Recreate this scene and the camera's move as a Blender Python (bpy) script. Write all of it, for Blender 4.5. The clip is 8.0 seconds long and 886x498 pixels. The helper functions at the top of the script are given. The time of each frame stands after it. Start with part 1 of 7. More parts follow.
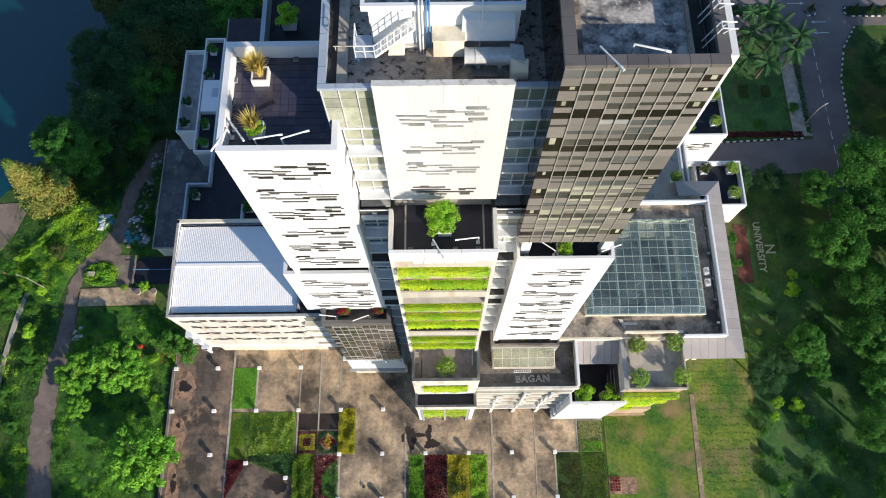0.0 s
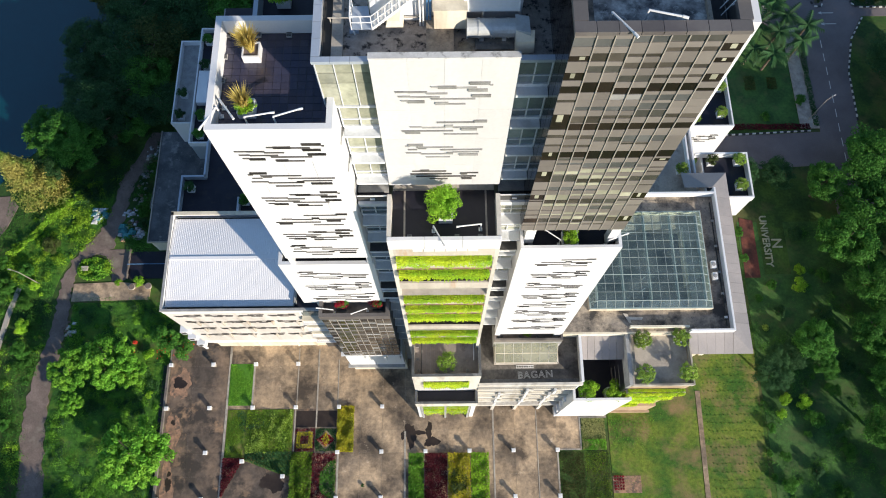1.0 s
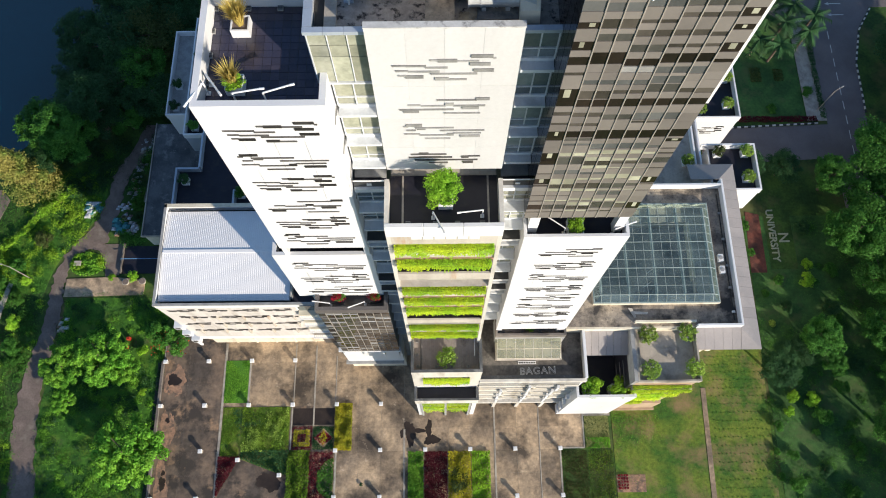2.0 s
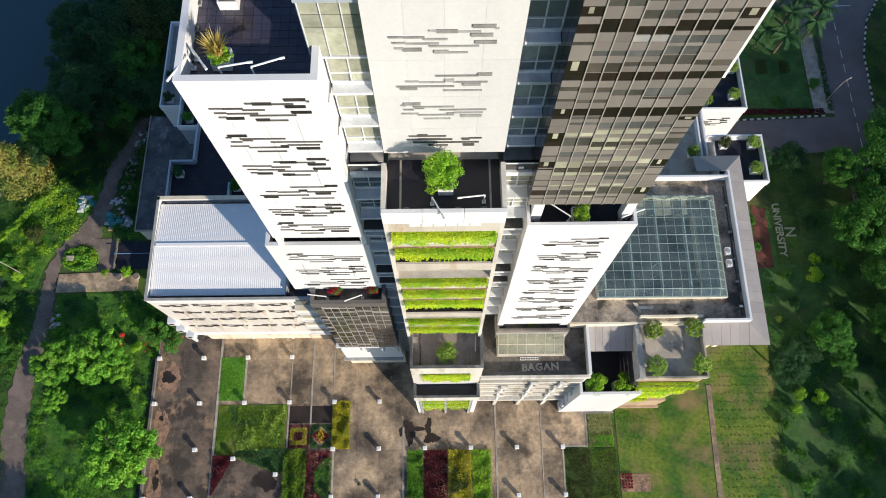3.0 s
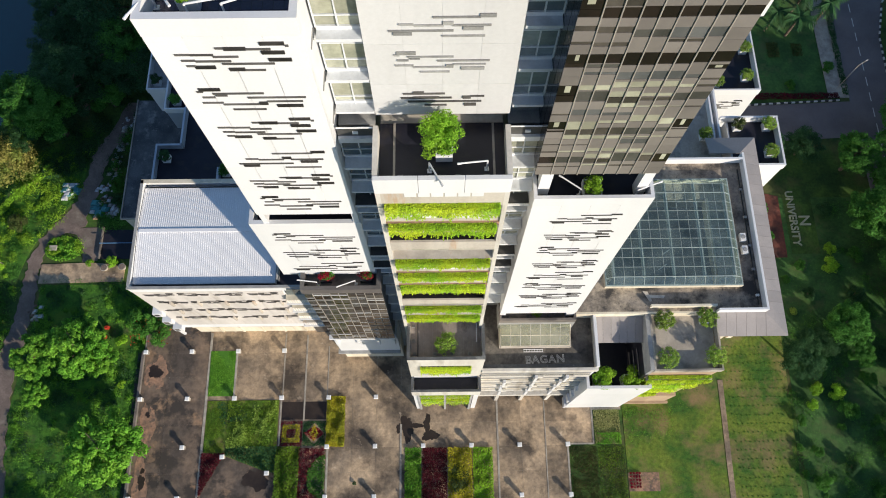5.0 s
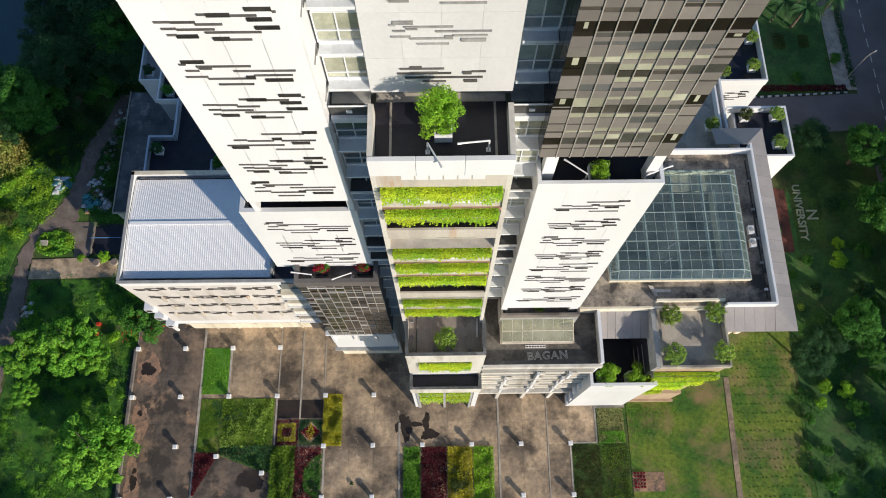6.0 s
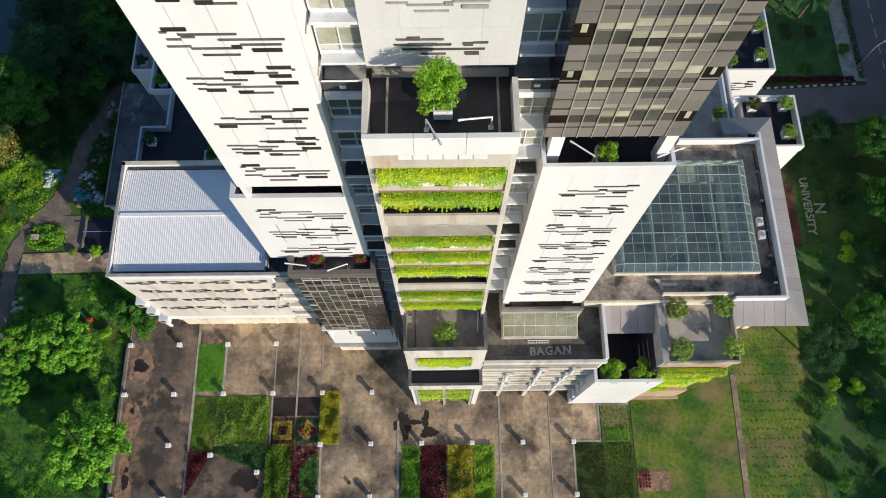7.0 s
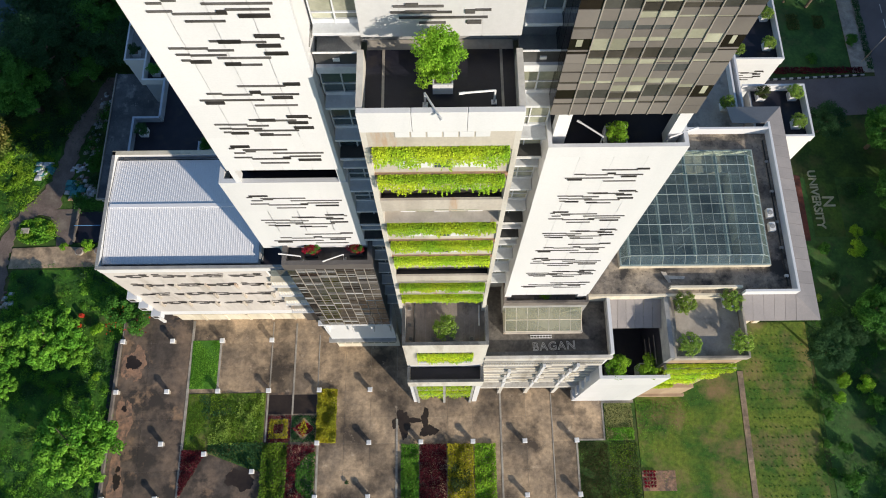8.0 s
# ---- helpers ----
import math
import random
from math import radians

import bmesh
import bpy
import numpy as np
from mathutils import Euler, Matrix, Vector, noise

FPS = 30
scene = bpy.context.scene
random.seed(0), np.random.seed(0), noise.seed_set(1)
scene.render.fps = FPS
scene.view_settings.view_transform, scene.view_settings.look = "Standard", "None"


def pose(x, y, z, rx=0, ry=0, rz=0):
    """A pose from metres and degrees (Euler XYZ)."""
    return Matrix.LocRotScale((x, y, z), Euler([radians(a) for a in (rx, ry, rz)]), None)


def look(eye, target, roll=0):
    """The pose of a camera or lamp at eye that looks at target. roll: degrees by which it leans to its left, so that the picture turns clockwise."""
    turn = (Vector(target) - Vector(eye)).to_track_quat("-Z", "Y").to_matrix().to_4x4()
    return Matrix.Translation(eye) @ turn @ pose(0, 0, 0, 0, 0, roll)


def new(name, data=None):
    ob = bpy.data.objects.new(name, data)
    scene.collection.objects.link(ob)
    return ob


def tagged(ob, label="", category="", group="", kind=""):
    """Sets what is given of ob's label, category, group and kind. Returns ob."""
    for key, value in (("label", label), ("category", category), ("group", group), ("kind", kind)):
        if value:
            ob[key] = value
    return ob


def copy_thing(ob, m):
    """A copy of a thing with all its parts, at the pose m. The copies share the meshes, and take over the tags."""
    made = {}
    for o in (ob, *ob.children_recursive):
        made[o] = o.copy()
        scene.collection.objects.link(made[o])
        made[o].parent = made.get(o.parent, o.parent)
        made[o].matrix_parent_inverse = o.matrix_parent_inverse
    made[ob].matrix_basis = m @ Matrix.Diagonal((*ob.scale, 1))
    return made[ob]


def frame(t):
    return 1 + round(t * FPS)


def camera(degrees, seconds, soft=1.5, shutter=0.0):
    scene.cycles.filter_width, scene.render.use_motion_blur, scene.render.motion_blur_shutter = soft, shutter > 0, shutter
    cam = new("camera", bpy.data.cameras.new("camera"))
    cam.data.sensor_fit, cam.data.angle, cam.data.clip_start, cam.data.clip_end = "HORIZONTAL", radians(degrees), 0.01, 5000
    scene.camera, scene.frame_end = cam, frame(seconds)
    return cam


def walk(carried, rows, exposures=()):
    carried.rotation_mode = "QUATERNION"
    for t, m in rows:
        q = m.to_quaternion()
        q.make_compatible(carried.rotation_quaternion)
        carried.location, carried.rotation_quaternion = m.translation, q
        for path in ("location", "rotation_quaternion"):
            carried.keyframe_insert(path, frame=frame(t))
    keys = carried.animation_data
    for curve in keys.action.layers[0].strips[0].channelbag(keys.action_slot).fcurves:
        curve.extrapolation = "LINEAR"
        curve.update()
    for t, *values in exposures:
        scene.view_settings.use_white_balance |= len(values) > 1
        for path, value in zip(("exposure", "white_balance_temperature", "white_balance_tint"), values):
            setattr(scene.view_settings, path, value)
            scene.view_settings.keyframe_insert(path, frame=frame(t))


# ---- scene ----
cam = camera(63.0, 8.0, soft=1.0)
METRES, EYE, TILT, LEAN, TURN = 18.0, 104.0, -90.0, 0.0, -0.4
ROWS = [
    (0.0, 0.0, 0.0, 0.0, 0.07, 19.53, 0.19),
    (0.5, -0.0012, 0.0614, -0.0015, 0.07, 19.52, 0.19),
    (1.0, -0.0023, 0.1231, -0.0026, 0.08, 19.49, 0.18),
    (1.5, -0.0023, 0.1858, -0.0026, 0.09, 19.47, 0.18),
    (3.0, -0.0013, 0.3715, -0.0022, 0.1, 19.44, 0.19),
    (3.5, -0.0012, 0.434, -0.002, 0.11, 19.44, 0.2),
    (4.0, 0.0001, 0.4964, -0.0013, 0.11, 19.44, 0.2),
    (4.5, 0.0019, 0.5583, -0.0016, 0.11, 19.44, 0.2),
    (6.0, 0.0046, 0.7468, -0.0008, 0.09, 19.48, 0.22),
    (6.5, 0.0051, 0.8102, -0.0006, 0.09, 19.49, 0.22),
    (7.0, 0.0052, 0.8732, -0.0016, 0.08, 19.49, 0.22),
    (7.5, 0.0046, 0.9367, -0.0016, 0.08, 19.51, 0.22),
    (8.0, 0.0051, 0.9999, -0.002, 0.08, 19.51, 0.23),
]
walk(cam, [(t, pose(0, 0, EYE, TILT, LEAN, TURN) @ pose(METRES * x, METRES * y, METRES * z, 90 + pitch, roll, yaw)) for t, x, y, z, yaw, pitch, roll in ROWS],
     exposures=[(0.0, 0.62), (1.5, 0.54), (3.5, 0.38), (4.5, 0.30), (6.5, 0.21), (8.0, 0.17)])

# ---- world, sun, exposure ----
SUN_AZ = Vector((0.68, -0.733, 0.0)).normalized()
SUN_EL = 18.5
world = bpy.data.worlds.new("sky")
scene.world = world
world.use_nodes = True
wn = world.node_tree
sky = wn.nodes.new("ShaderNodeTexSky")
sky.sky_type = 'NISHITA'
sky.sun_disc = False
sky.sun_elevation = radians(SUN_EL)
sky.sun_rotation = math.atan2(SUN_AZ.x, SUN_AZ.y)
sky.air_density, sky.dust_density, sky.ozone_density = 1.0, 0.25, 3.0
wn.nodes["Background"].inputs["Strength"].default_value = 0.122
wn.links.new(sky.outputs[0], wn.nodes["Background"].inputs["Color"])
sun = new("sun", bpy.data.lights.new("sun", 'SUN'))
sun.data.energy, sun.data.angle, sun.data.color = 4.8, radians(0.6), (1.0, 0.89, 0.74)
sun_dir = SUN_AZ * math.cos(radians(SUN_EL)) + Vector((0, 0, math.sin(radians(SUN_EL))))
sun.matrix_world = look(sun_dir * 300, (0, 0, 0))

# ---- materials ----
MATS = {}


def surface(name, c1, c2, scale=0.5, rough=0.7, fine=12.0, fine_amt=0.18, stain=None, stain_scale=0.3, stain_at=0.58, soft_edge=0.08,
            bump=0.15, rnd=0.0, metal=0.0, spec=0.4, island=0.0, streak=False, stain2=None, stain2_scale=0.5, stain2_at=0.6):
    """A surface with broad variation from c1 to c2, fine grain, stains with a shape of their own, and a value that varies from piece to piece."""
    m = bpy.data.materials.new(name)
    m.use_nodes = True
    nt = m.node_tree
    b = nt.nodes["Principled BSDF"]
    geo = nt.nodes.new("ShaderNodeNewGeometry")
    pos = geo.outputs["Position"]
    if streak:
        mp = nt.nodes.new("ShaderNodeMapping")
        mp.inputs["Scale"].default_value = (1.0, 1.0, 0.12)
        nt.links.new(pos, mp.inputs["Vector"])
        pos = mp.outputs["Vector"]

    def tex(sc, det, rg=0.6, vec=None):
        n = nt.nodes.new("ShaderNodeTexNoise")
        n.inputs["Scale"].default_value, n.inputs["Detail"].default_value, n.inputs["Roughness"].default_value = sc, det, rg
        nt.links.new(vec or pos, n.inputs["Vector"])
        return n.outputs["Fac"]

    def ramp(fac, a, z):
        r = nt.nodes.new("ShaderNodeMapRange")
        r.inputs["From Min"].default_value, r.inputs["From Max"].default_value = a, z
        nt.links.new(fac, r.inputs["Value"])
        return r.outputs["Result"]

    def mix(kind, fac, a, c):
        x = nt.nodes.new("ShaderNodeMix")
        x.data_type, x.blend_type = 'RGBA', kind
        for sock, v in ((x.inputs["Factor"], fac), (x.inputs["A"], a), (x.inputs["B"], c)):
            if isinstance(v, (int, float)):
                sock.default_value = v
            elif isinstance(v, tuple):
                sock.default_value = (*v, 1)
            else:
                nt.links.new(v, sock)
        return x.outputs["Result"]

    col = mix('MIX', ramp(tex(scale, 6), 0.40, 0.60), c1, c2)
    grain = tex(fine, 4, 0.7, geo.outputs["Position"])
    g = nt.nodes.new("ShaderNodeMapRange")
    g.inputs["From Min"].default_value, g.inputs["From Max"].default_value = 0.25, 0.75
    g.inputs["To Min"].default_value, g.inputs["To Max"].default_value = 1 - fine_amt, 1 + fine_amt
    nt.links.new(grain, g.inputs["Value"])
    col = mix('MULTIPLY', 1.0, col, g.outputs["Result"])
    if stain:
        f = ramp(tex(stain_scale, 8, 0.62), stain_at - soft_edge, stain_at + soft_edge)
        col = mix('MIX', f, col, stain)
    if stain2:
        f = ramp(tex(stain2_scale, 9, 0.7), stain2_at - 0.05, stain2_at + 0.07)
        col = mix('MIX', f, col, stain2)
    for amt, src in ((rnd, "object"), (island, "island")):
        if amt:
            if src == "object":
                r = nt.nodes.new("ShaderNodeObjectInfo").outputs["Random"]
            else:
                r = geo.outputs["Random Per Island"]
            mr = nt.nodes.new("ShaderNodeMapRange")
            mr.inputs["To Min"].default_value, mr.inputs["To Max"].default_value = 1 - amt, 1 + amt
            nt.links.new(r, mr.inputs["Value"])
            col = mix('MULTIPLY', 1.0, col, mr.outputs["Result"])
    nt.links.new(col, b.inputs["Base Color"])
    b.inputs["Roughness"].default_value, b.inputs["Metallic"].default_value = rough, metal
    b.inputs["Specular IOR Level"].default_value = spec
    if bump:
        bp = nt.nodes.new("ShaderNodeBump")
        bp.inputs["Strength"].default_value, bp.inputs["Distance"].default_value = bump, 0.05
        nt.links.new(grain, bp.inputs["Height"])
        nt.links.new(bp.outputs["Normal"], b.inputs["Normal"])
    MATS[name] = m
    return m


def foliage(name, c1, c2, rnd=0.2, island=0.35):
    m = surface(name, c1, c2, scale=0.35, rough=0.6, fine=3.0, fine_amt=0.2, bump=0, rnd=rnd, island=island, spec=0.12)
    nt = m.node_tree
    b = nt.nodes["Principled BSDF"]
    out = nt.nodes["Material Output"]
    tr = nt.nodes.new("ShaderNodeBsdfTranslucent")
    sh = nt.nodes.new("ShaderNodeMixShader")
    sh.inputs["Fac"].default_value = 0.3
    nt.links.new(b.inputs["Base Color"].links[0].from_socket, tr.inputs["Color"])
    nt.links.new(b.outputs[0], sh.inputs[1])
    nt.links.new(tr.outputs[0], sh.inputs[2])
    nt.links.new(sh.outputs[0], out.inputs["Surface"])
    return m


def clear_glass(name, tint, gloss=0.12, dust=0.2, dust_color=(0.36, 0.42, 0.40)):
    m = bpy.data.materials.new(name)
    m.use_nodes = True
    nt = m.node_tree
    nt.nodes.remove(nt.nodes["Principled BSDF"])
    tr, gl, sh = nt.nodes.new("ShaderNodeBsdfTransparent"), nt.nodes.new("ShaderNodeBsdfGlossy"), nt.nodes.new("ShaderNodeMixShader")
    tr.inputs["Color"].default_value = (*tint, 1)
    gl.inputs["Roughness"].default_value = 0.08
    gl.inputs["Color"].default_value = (0.9, 1.0, 0.97, 1)
    sh.inputs["Fac"].default_value = gloss
    nt.links.new(tr.outputs[0], sh.inputs[1])
    nt.links.new(gl.outputs[0], sh.inputs[2])
    # a film of dust, uneven over the panes
    df, mx, no, mr = nt.nodes.new("ShaderNodeBsdfDiffuse"), nt.nodes.new("ShaderNodeMixShader"), nt.nodes.new("ShaderNodeTexNoise"), nt.nodes.new("ShaderNodeMapRange")
    df.inputs["Color"].default_value = (*dust_color, 1)
    no.inputs["Scale"].default_value, no.inputs["Detail"].default_value = 0.45, 6
    mr.inputs["From Min"].default_value, mr.inputs["From Max"].default_value = 0.3, 0.7
    mr.inputs["To Min"].default_value, mr.inputs["To Max"].default_value = dust * 0.4, dust * 1.8
    nt.links.new(nt.nodes.new("ShaderNodeNewGeometry").outputs["Position"], no.inputs["Vector"])
    nt.links.new(no.outputs["Fac"], mr.inputs["Value"])
    nt.links.new(mr.outputs["Result"], mx.inputs["Fac"])
    nt.links.new(sh.outputs[0], mx.inputs[1])
    nt.links.new(df.outputs[0], mx.inputs[2])
    nt.links.new(mx.outputs[0], nt.nodes["Material Output"].inputs["Surface"])
    MATS[name] = m
    return m


white = surface("white_cladding", (0.735, 0.74, 0.755), (0.685, 0.695, 0.71), 0.25, 0.45, 9, 0.04, rnd=0.03, streak=True, bump=0.02)
white_soft = surface("white_cladding_greyer", (0.61, 0.612, 0.615), (0.56, 0.562, 0.565), 0.25, 0.5, 5, 0.05, rnd=0.03, streak=True, bump=0.02)
white_warm = surface("white_render_warm", (0.63, 0.59, 0.56), (0.55, 0.515, 0.485), 0.4, 0.6, 5, 0.06, rnd=0.05, streak=True, bump=0.03, stain=(0.42, 0.38, 0.34), stain_scale=0.6, stain_at=0.64)
cream = surface("cream_paint", (0.74, 0.68, 0.55), (0.62, 0.56, 0.44), 0.6, 0.7, 7, 0.08, stain=(0.42, 0.36, 0.27), stain_at=0.66, streak=True, bump=0.05)
offwhite = surface("offwhite_render", (0.64, 0.62, 0.57), (0.55, 0.52, 0.47), 0.5, 0.7, 4, 0.1, stain=(0.36, 0.33, 0.28), stain_scale=0.6, stain_at=0.62, streak=True, bump=0.05)
beige = surface("beige_render", (0.52, 0.48, 0.42), (0.42, 0.38, 0.33), 0.6, 0.8, 6, 0.1, stain=(0.42, 0.22, 0.09), stain_scale=0.7, stain_at=0.66, streak=True)
cap_stained = surface("stained_white_cap", (0.60, 0.60, 0.59), (0.46, 0.46, 0.45), 0.8, 0.7, 6, 0.12, stain=(0.16, 0.155, 0.15), stain_scale=1.6, stain_at=0.60)
joint_pale = surface("joint_pale", (0.60, 0.60, 0.60), (0.54, 0.54, 0.54), 1.0, 0.8)
joint = surface("joint_grey", (0.36, 0.36, 0.35), (0.28, 0.28, 0.28), 1.0, 0.8)
slot = surface("slat_dark", (0.02, 0.018, 0.018), (0.034, 0.031, 0.03), 1.5, 0.5, rnd=0.35, bump=0)
slot_mid = surface("slat_mid", (0.075, 0.07, 0.067), (0.11, 0.105, 0.10), 1.5, 0.5, rnd=0.3, bump=0)
slot_grey = surface("slat_grey", (0.25, 0.25, 0.245), (0.31, 0.31, 0.30), 1.5, 0.5, rnd=0.25, bump=0)
coping = surface("coping_metal", (0.42, 0.48, 0.56), (0.50, 0.55, 0.62), 0.4, 0.35, 8, 0.05, metal=0.3, rnd=0.06, bump=0.02)
coping_brown = surface("coping_brown", (0.10, 0.09, 0.09), (0.13, 0.12, 0.115), 0.4, 0.5, 8, 0.08, rnd=0.12, bump=0.02)
tan_panel = surface("tan_panel", (0.195, 0.178, 0.163), (0.165, 0.15, 0.14), 0.3, 0.35, 8, 0.05, rnd=0.13, bump=0.0)
grey_panel = surface("grey_panel", (0.055, 0.054, 0.05), (0.08, 0.078, 0.072), 0.5, 0.15, 6, 0.1, rnd=0.35, bump=0.0, spec=0.6)
olive_panel = surface("olive_panel", (0.05, 0.044, 0.039), (0.075, 0.066, 0.057), 0.5, 0.12, 6, 0.1, rnd=0.35, bump=0.0, spec=0.6)
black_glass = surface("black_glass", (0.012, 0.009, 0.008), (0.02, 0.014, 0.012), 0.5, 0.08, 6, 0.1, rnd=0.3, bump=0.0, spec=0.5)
slate_panel = surface("slate_panel", (0.08, 0.084, 0.086), (0.105, 0.108, 0.108), 0.5, 0.2, 6, 0.1, rnd=0.25, bump=0.0, spec=0.6)
silver_panel = surface("silver_panel", (0.34, 0.34, 0.33), (0.28, 0.28, 0.275), 0.5, 0.3, 6, 0.08, rnd=0.2, bump=0.0)
pale_panel = surface("pale_blind", (0.36, 0.365, 0.28), (0.29, 0.29, 0.22), 0.6, 0.35, 6, 0.08, rnd=0.25, bump=0.0)
glass_dark = surface("window_glass", (0.045, 0.07, 0.08), (0.07, 0.095, 0.10), 0.5, 0.06, 3, 0.1, rnd=0.35, bump=0.0, spec=0.9)
glass_pale = surface("window_glass_pale", (0.38, 0.385, 0.30), (0.26, 0.27, 0.21), 0.7, 0.12, 3, 0.15, rnd=0.3, bump=0.0, spec=0.7)
# glass_sky: the sky's reflection is painted into the base colour
glass_sky = surface("window_glass_sky_tint", (0.15, 0.185, 0.20), (0.22, 0.25, 0.26), 0.6, 0.08, 3, 0.15, rnd=0.4, bump=0.0, spec=0.9)
mullion = surface("mullion_metal", (0.40, 0.37, 0.33), (0.34, 0.31, 0.28), 1.0, 0.4, metal=0.2, bump=0)
mullion_dark = surface("mullion_dark", (0.05, 0.05, 0.05), (0.07, 0.07, 0.07), 1.0, 0.4, bump=0)
ledge = surface("ledge_render", (0.66, 0.68, 0.70), (0.56, 0.58, 0.60), 0.8, 0.7, 6, 0.08, stain=(0.36, 0.36, 0.35), stain_at=0.68)
paver_dark = surface("roof_paver", (0.055, 0.047, 0.066), (0.038, 0.038, 0.066), 0.6, 0.24, 10, 0.15, rnd=0.2, spec=0.6)
# deck_dark also paints the shade inside recesses and the sunken court
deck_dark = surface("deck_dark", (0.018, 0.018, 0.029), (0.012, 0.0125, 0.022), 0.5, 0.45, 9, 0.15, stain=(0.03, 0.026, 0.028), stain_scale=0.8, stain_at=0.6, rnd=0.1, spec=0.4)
deck_brown = surface("terrace_pavers", (0.33, 0.29, 0.26), (0.23, 0.20, 0.182), 0.5, 0.75, 9, 0.14, stain=(0.13, 0.11, 0.10), stain_scale=0.7, stain_at=0.6, stain2=(0.42, 0.27, 0.17), stain2_scale=0.5, stain2_at=0.66)
deck_grey = surface("deck_grey", (0.20, 0.175, 0.155), (0.14, 0.125, 0.115), 0.5, 0.75, 9, 0.12, stain=(0.09, 0.08, 0.075), stain_scale=0.6, stain_at=0.6)
roof_stained = surface("roof_concrete", (0.44, 0.365, 0.275), (0.24, 0.21, 0.18), 0.3, 0.9, 3.5, 0.3, stain=(0.05, 0.046, 0.044), stain_scale=0.55, stain_at=0.55, soft_edge=0.10, bump=0.3, stain2=(0.05, 0.046, 0.045), stain2_scale=3.0, stain2_at=0.62)
roof_mottled = surface("roof_mottled", (0.46, 0.395, 0.34), (0.29, 0.255, 0.225), 0.5, 0.9, 3.5, 0.3, stain=(0.035, 0.032, 0.032), stain_scale=2.2, stain_at=0.57, soft_edge=0.05, bump=0.3, stain2=(0.55, 0.45, 0.30), stain2_scale=0.25, stain2_at=0.64)
roof_black = surface("roof_weathered", (0.50, 0.47, 0.43), (0.30, 0.28, 0.26), 0.8, 0.9, 6, 0.35, stain=(0.06, 0.06, 0.065), stain_scale=1.3, stain_at=0.53, soft_edge=0.10, bump=0.3, stain2=(0.62, 0.60, 0.55), stain2_scale=2.4, stain2_at=0.60)
roof_annex = surface("roof_annex", (0.13, 0.135, 0.14), (0.07, 0.075, 0.08), 0.4, 0.8, 7, 0.25, stain=(0.30, 0.30, 0.29), stain_scale=0.6, stain_at=0.64, bump=0.3, stain2=(0.5, 0.5, 0.48), stain2_scale=1.8, stain2_at=0.68)
roof_dark = surface("roof_dark_concrete", (0.16, 0.145, 0.125), (0.08, 0.073, 0.066), 0.45, 0.9, 3, 0.3, stain=(0.04, 0.037, 0.035), stain_scale=0.6, stain_at=0.57, bump=0.3)
metal_roof = surface("metal_sheet", (0.84, 0.84, 0.86), (0.80, 0.80, 0.82), 0.2, 0.4, 6, 0.04, metal=0.0, bump=0.01, streak=True)
metal_grey = surface("metal_sheet_grey", (0.34, 0.31, 0.30), (0.29, 0.27, 0.265), 0.3, 0.5, 6, 0.07, metal=0.15, rnd=0.06, bump=0.02)
steel_white = surface("painted_steel", (0.78, 0.78, 0.77), (0.70, 0.70, 0.70), 1.0, 0.4, bump=0)
duct_metal = surface("duct_metal", (0.58, 0.60, 0.60), (0.50, 0.52, 0.52), 1.2, 0.4, 7, 0.1, metal=0.3)
pipe_blue = surface("pipe_blue", (0.12, 0.28, 0.5), (0.1, 0.24, 0.45), 1.0, 0.4)
tank_cover = surface("tank_cover", (0.58, 0.63, 0.70), (0.64, 0.68, 0.74), 0.8, 0.6, 5, 0.06)
brick_tan = surface("tan_wall", (0.46, 0.34, 0.23), (0.38, 0.27, 0.18), 0.6, 0.85, 7, 0.12, streak=True)
court = surface("courtyard_concrete", (0.49, 0.36, 0.235), (0.23, 0.178, 0.128), 0.25, 0.65, 2.2, 0.35, stain=(0.075, 0.058, 0.044), stain_scale=0.22, stain_at=0.55, soft_edge=0.08, bump=0.4, rnd=0.16, stain2=(0.58, 0.47, 0.35), stain2_scale=0.8, stain2_at=0.66)
court_dark = surface("courtyard_dark_concrete", (0.20, 0.145, 0.105), (0.10, 0.08, 0.066), 0.25, 0.7, 1.5, 0.35, stain=(0.055, 0.045, 0.038), stain_scale=0.3, stain_at=0.53, soft_edge=0.05, bump=0.3, rnd=0.12, stain2=(0.34, 0.22, 0.135), stain2_scale=0.35, stain2_at=0.61)
court_edge = surface("concrete_kerb", (0.44, 0.40, 0.34), (0.30, 0.27, 0.235), 0.8, 0.85, 7, 0.15, stain=(0.16, 0.15, 0.135), stain_at=0.62)
rust_soil = surface("rust_soil", (0.40, 0.235, 0.15), (0.24, 0.155, 0.11), 0.9, 0.9, 3, 0.3, bump=0.2, stain=(0.14, 0.105, 0.083), stain_scale=1.4, stain_at=0.56, soft_edge=0.06)
damp = surface("damp_patch", (0.03, 0.022, 0.018), (0.045, 0.033, 0.026), 0.6, 0.35, 6, 0.2)
asphalt = surface("road_asphalt", (0.19, 0.165, 0.165), (0.15, 0.13, 0.13), 0.15, 0.9, 8, 0.15, rnd=0.0)
road_paint = surface("road_paint", (0.7, 0.68, 0.62), (0.55, 0.53, 0.5), 1.0, 0.7)
kerb_dark = surface("kerb_dark", (0.03, 0.03, 0.03), (0.045, 0.045, 0.045), 1.0, 0.7)
soil = surface("bare_soil", (0.22, 0.17, 0.145), (0.135, 0.105, 0.09), 0.3, 0.95, 5, 0.25, stain=(0.26, 0.22, 0.18), stain_at=0.62, bump=0.4)
red_soil = surface("red_soil", (0.15, 0.05, 0.036), (0.07, 0.032, 0.026), 0.5, 0.95, 3, 0.25, bump=0.3)
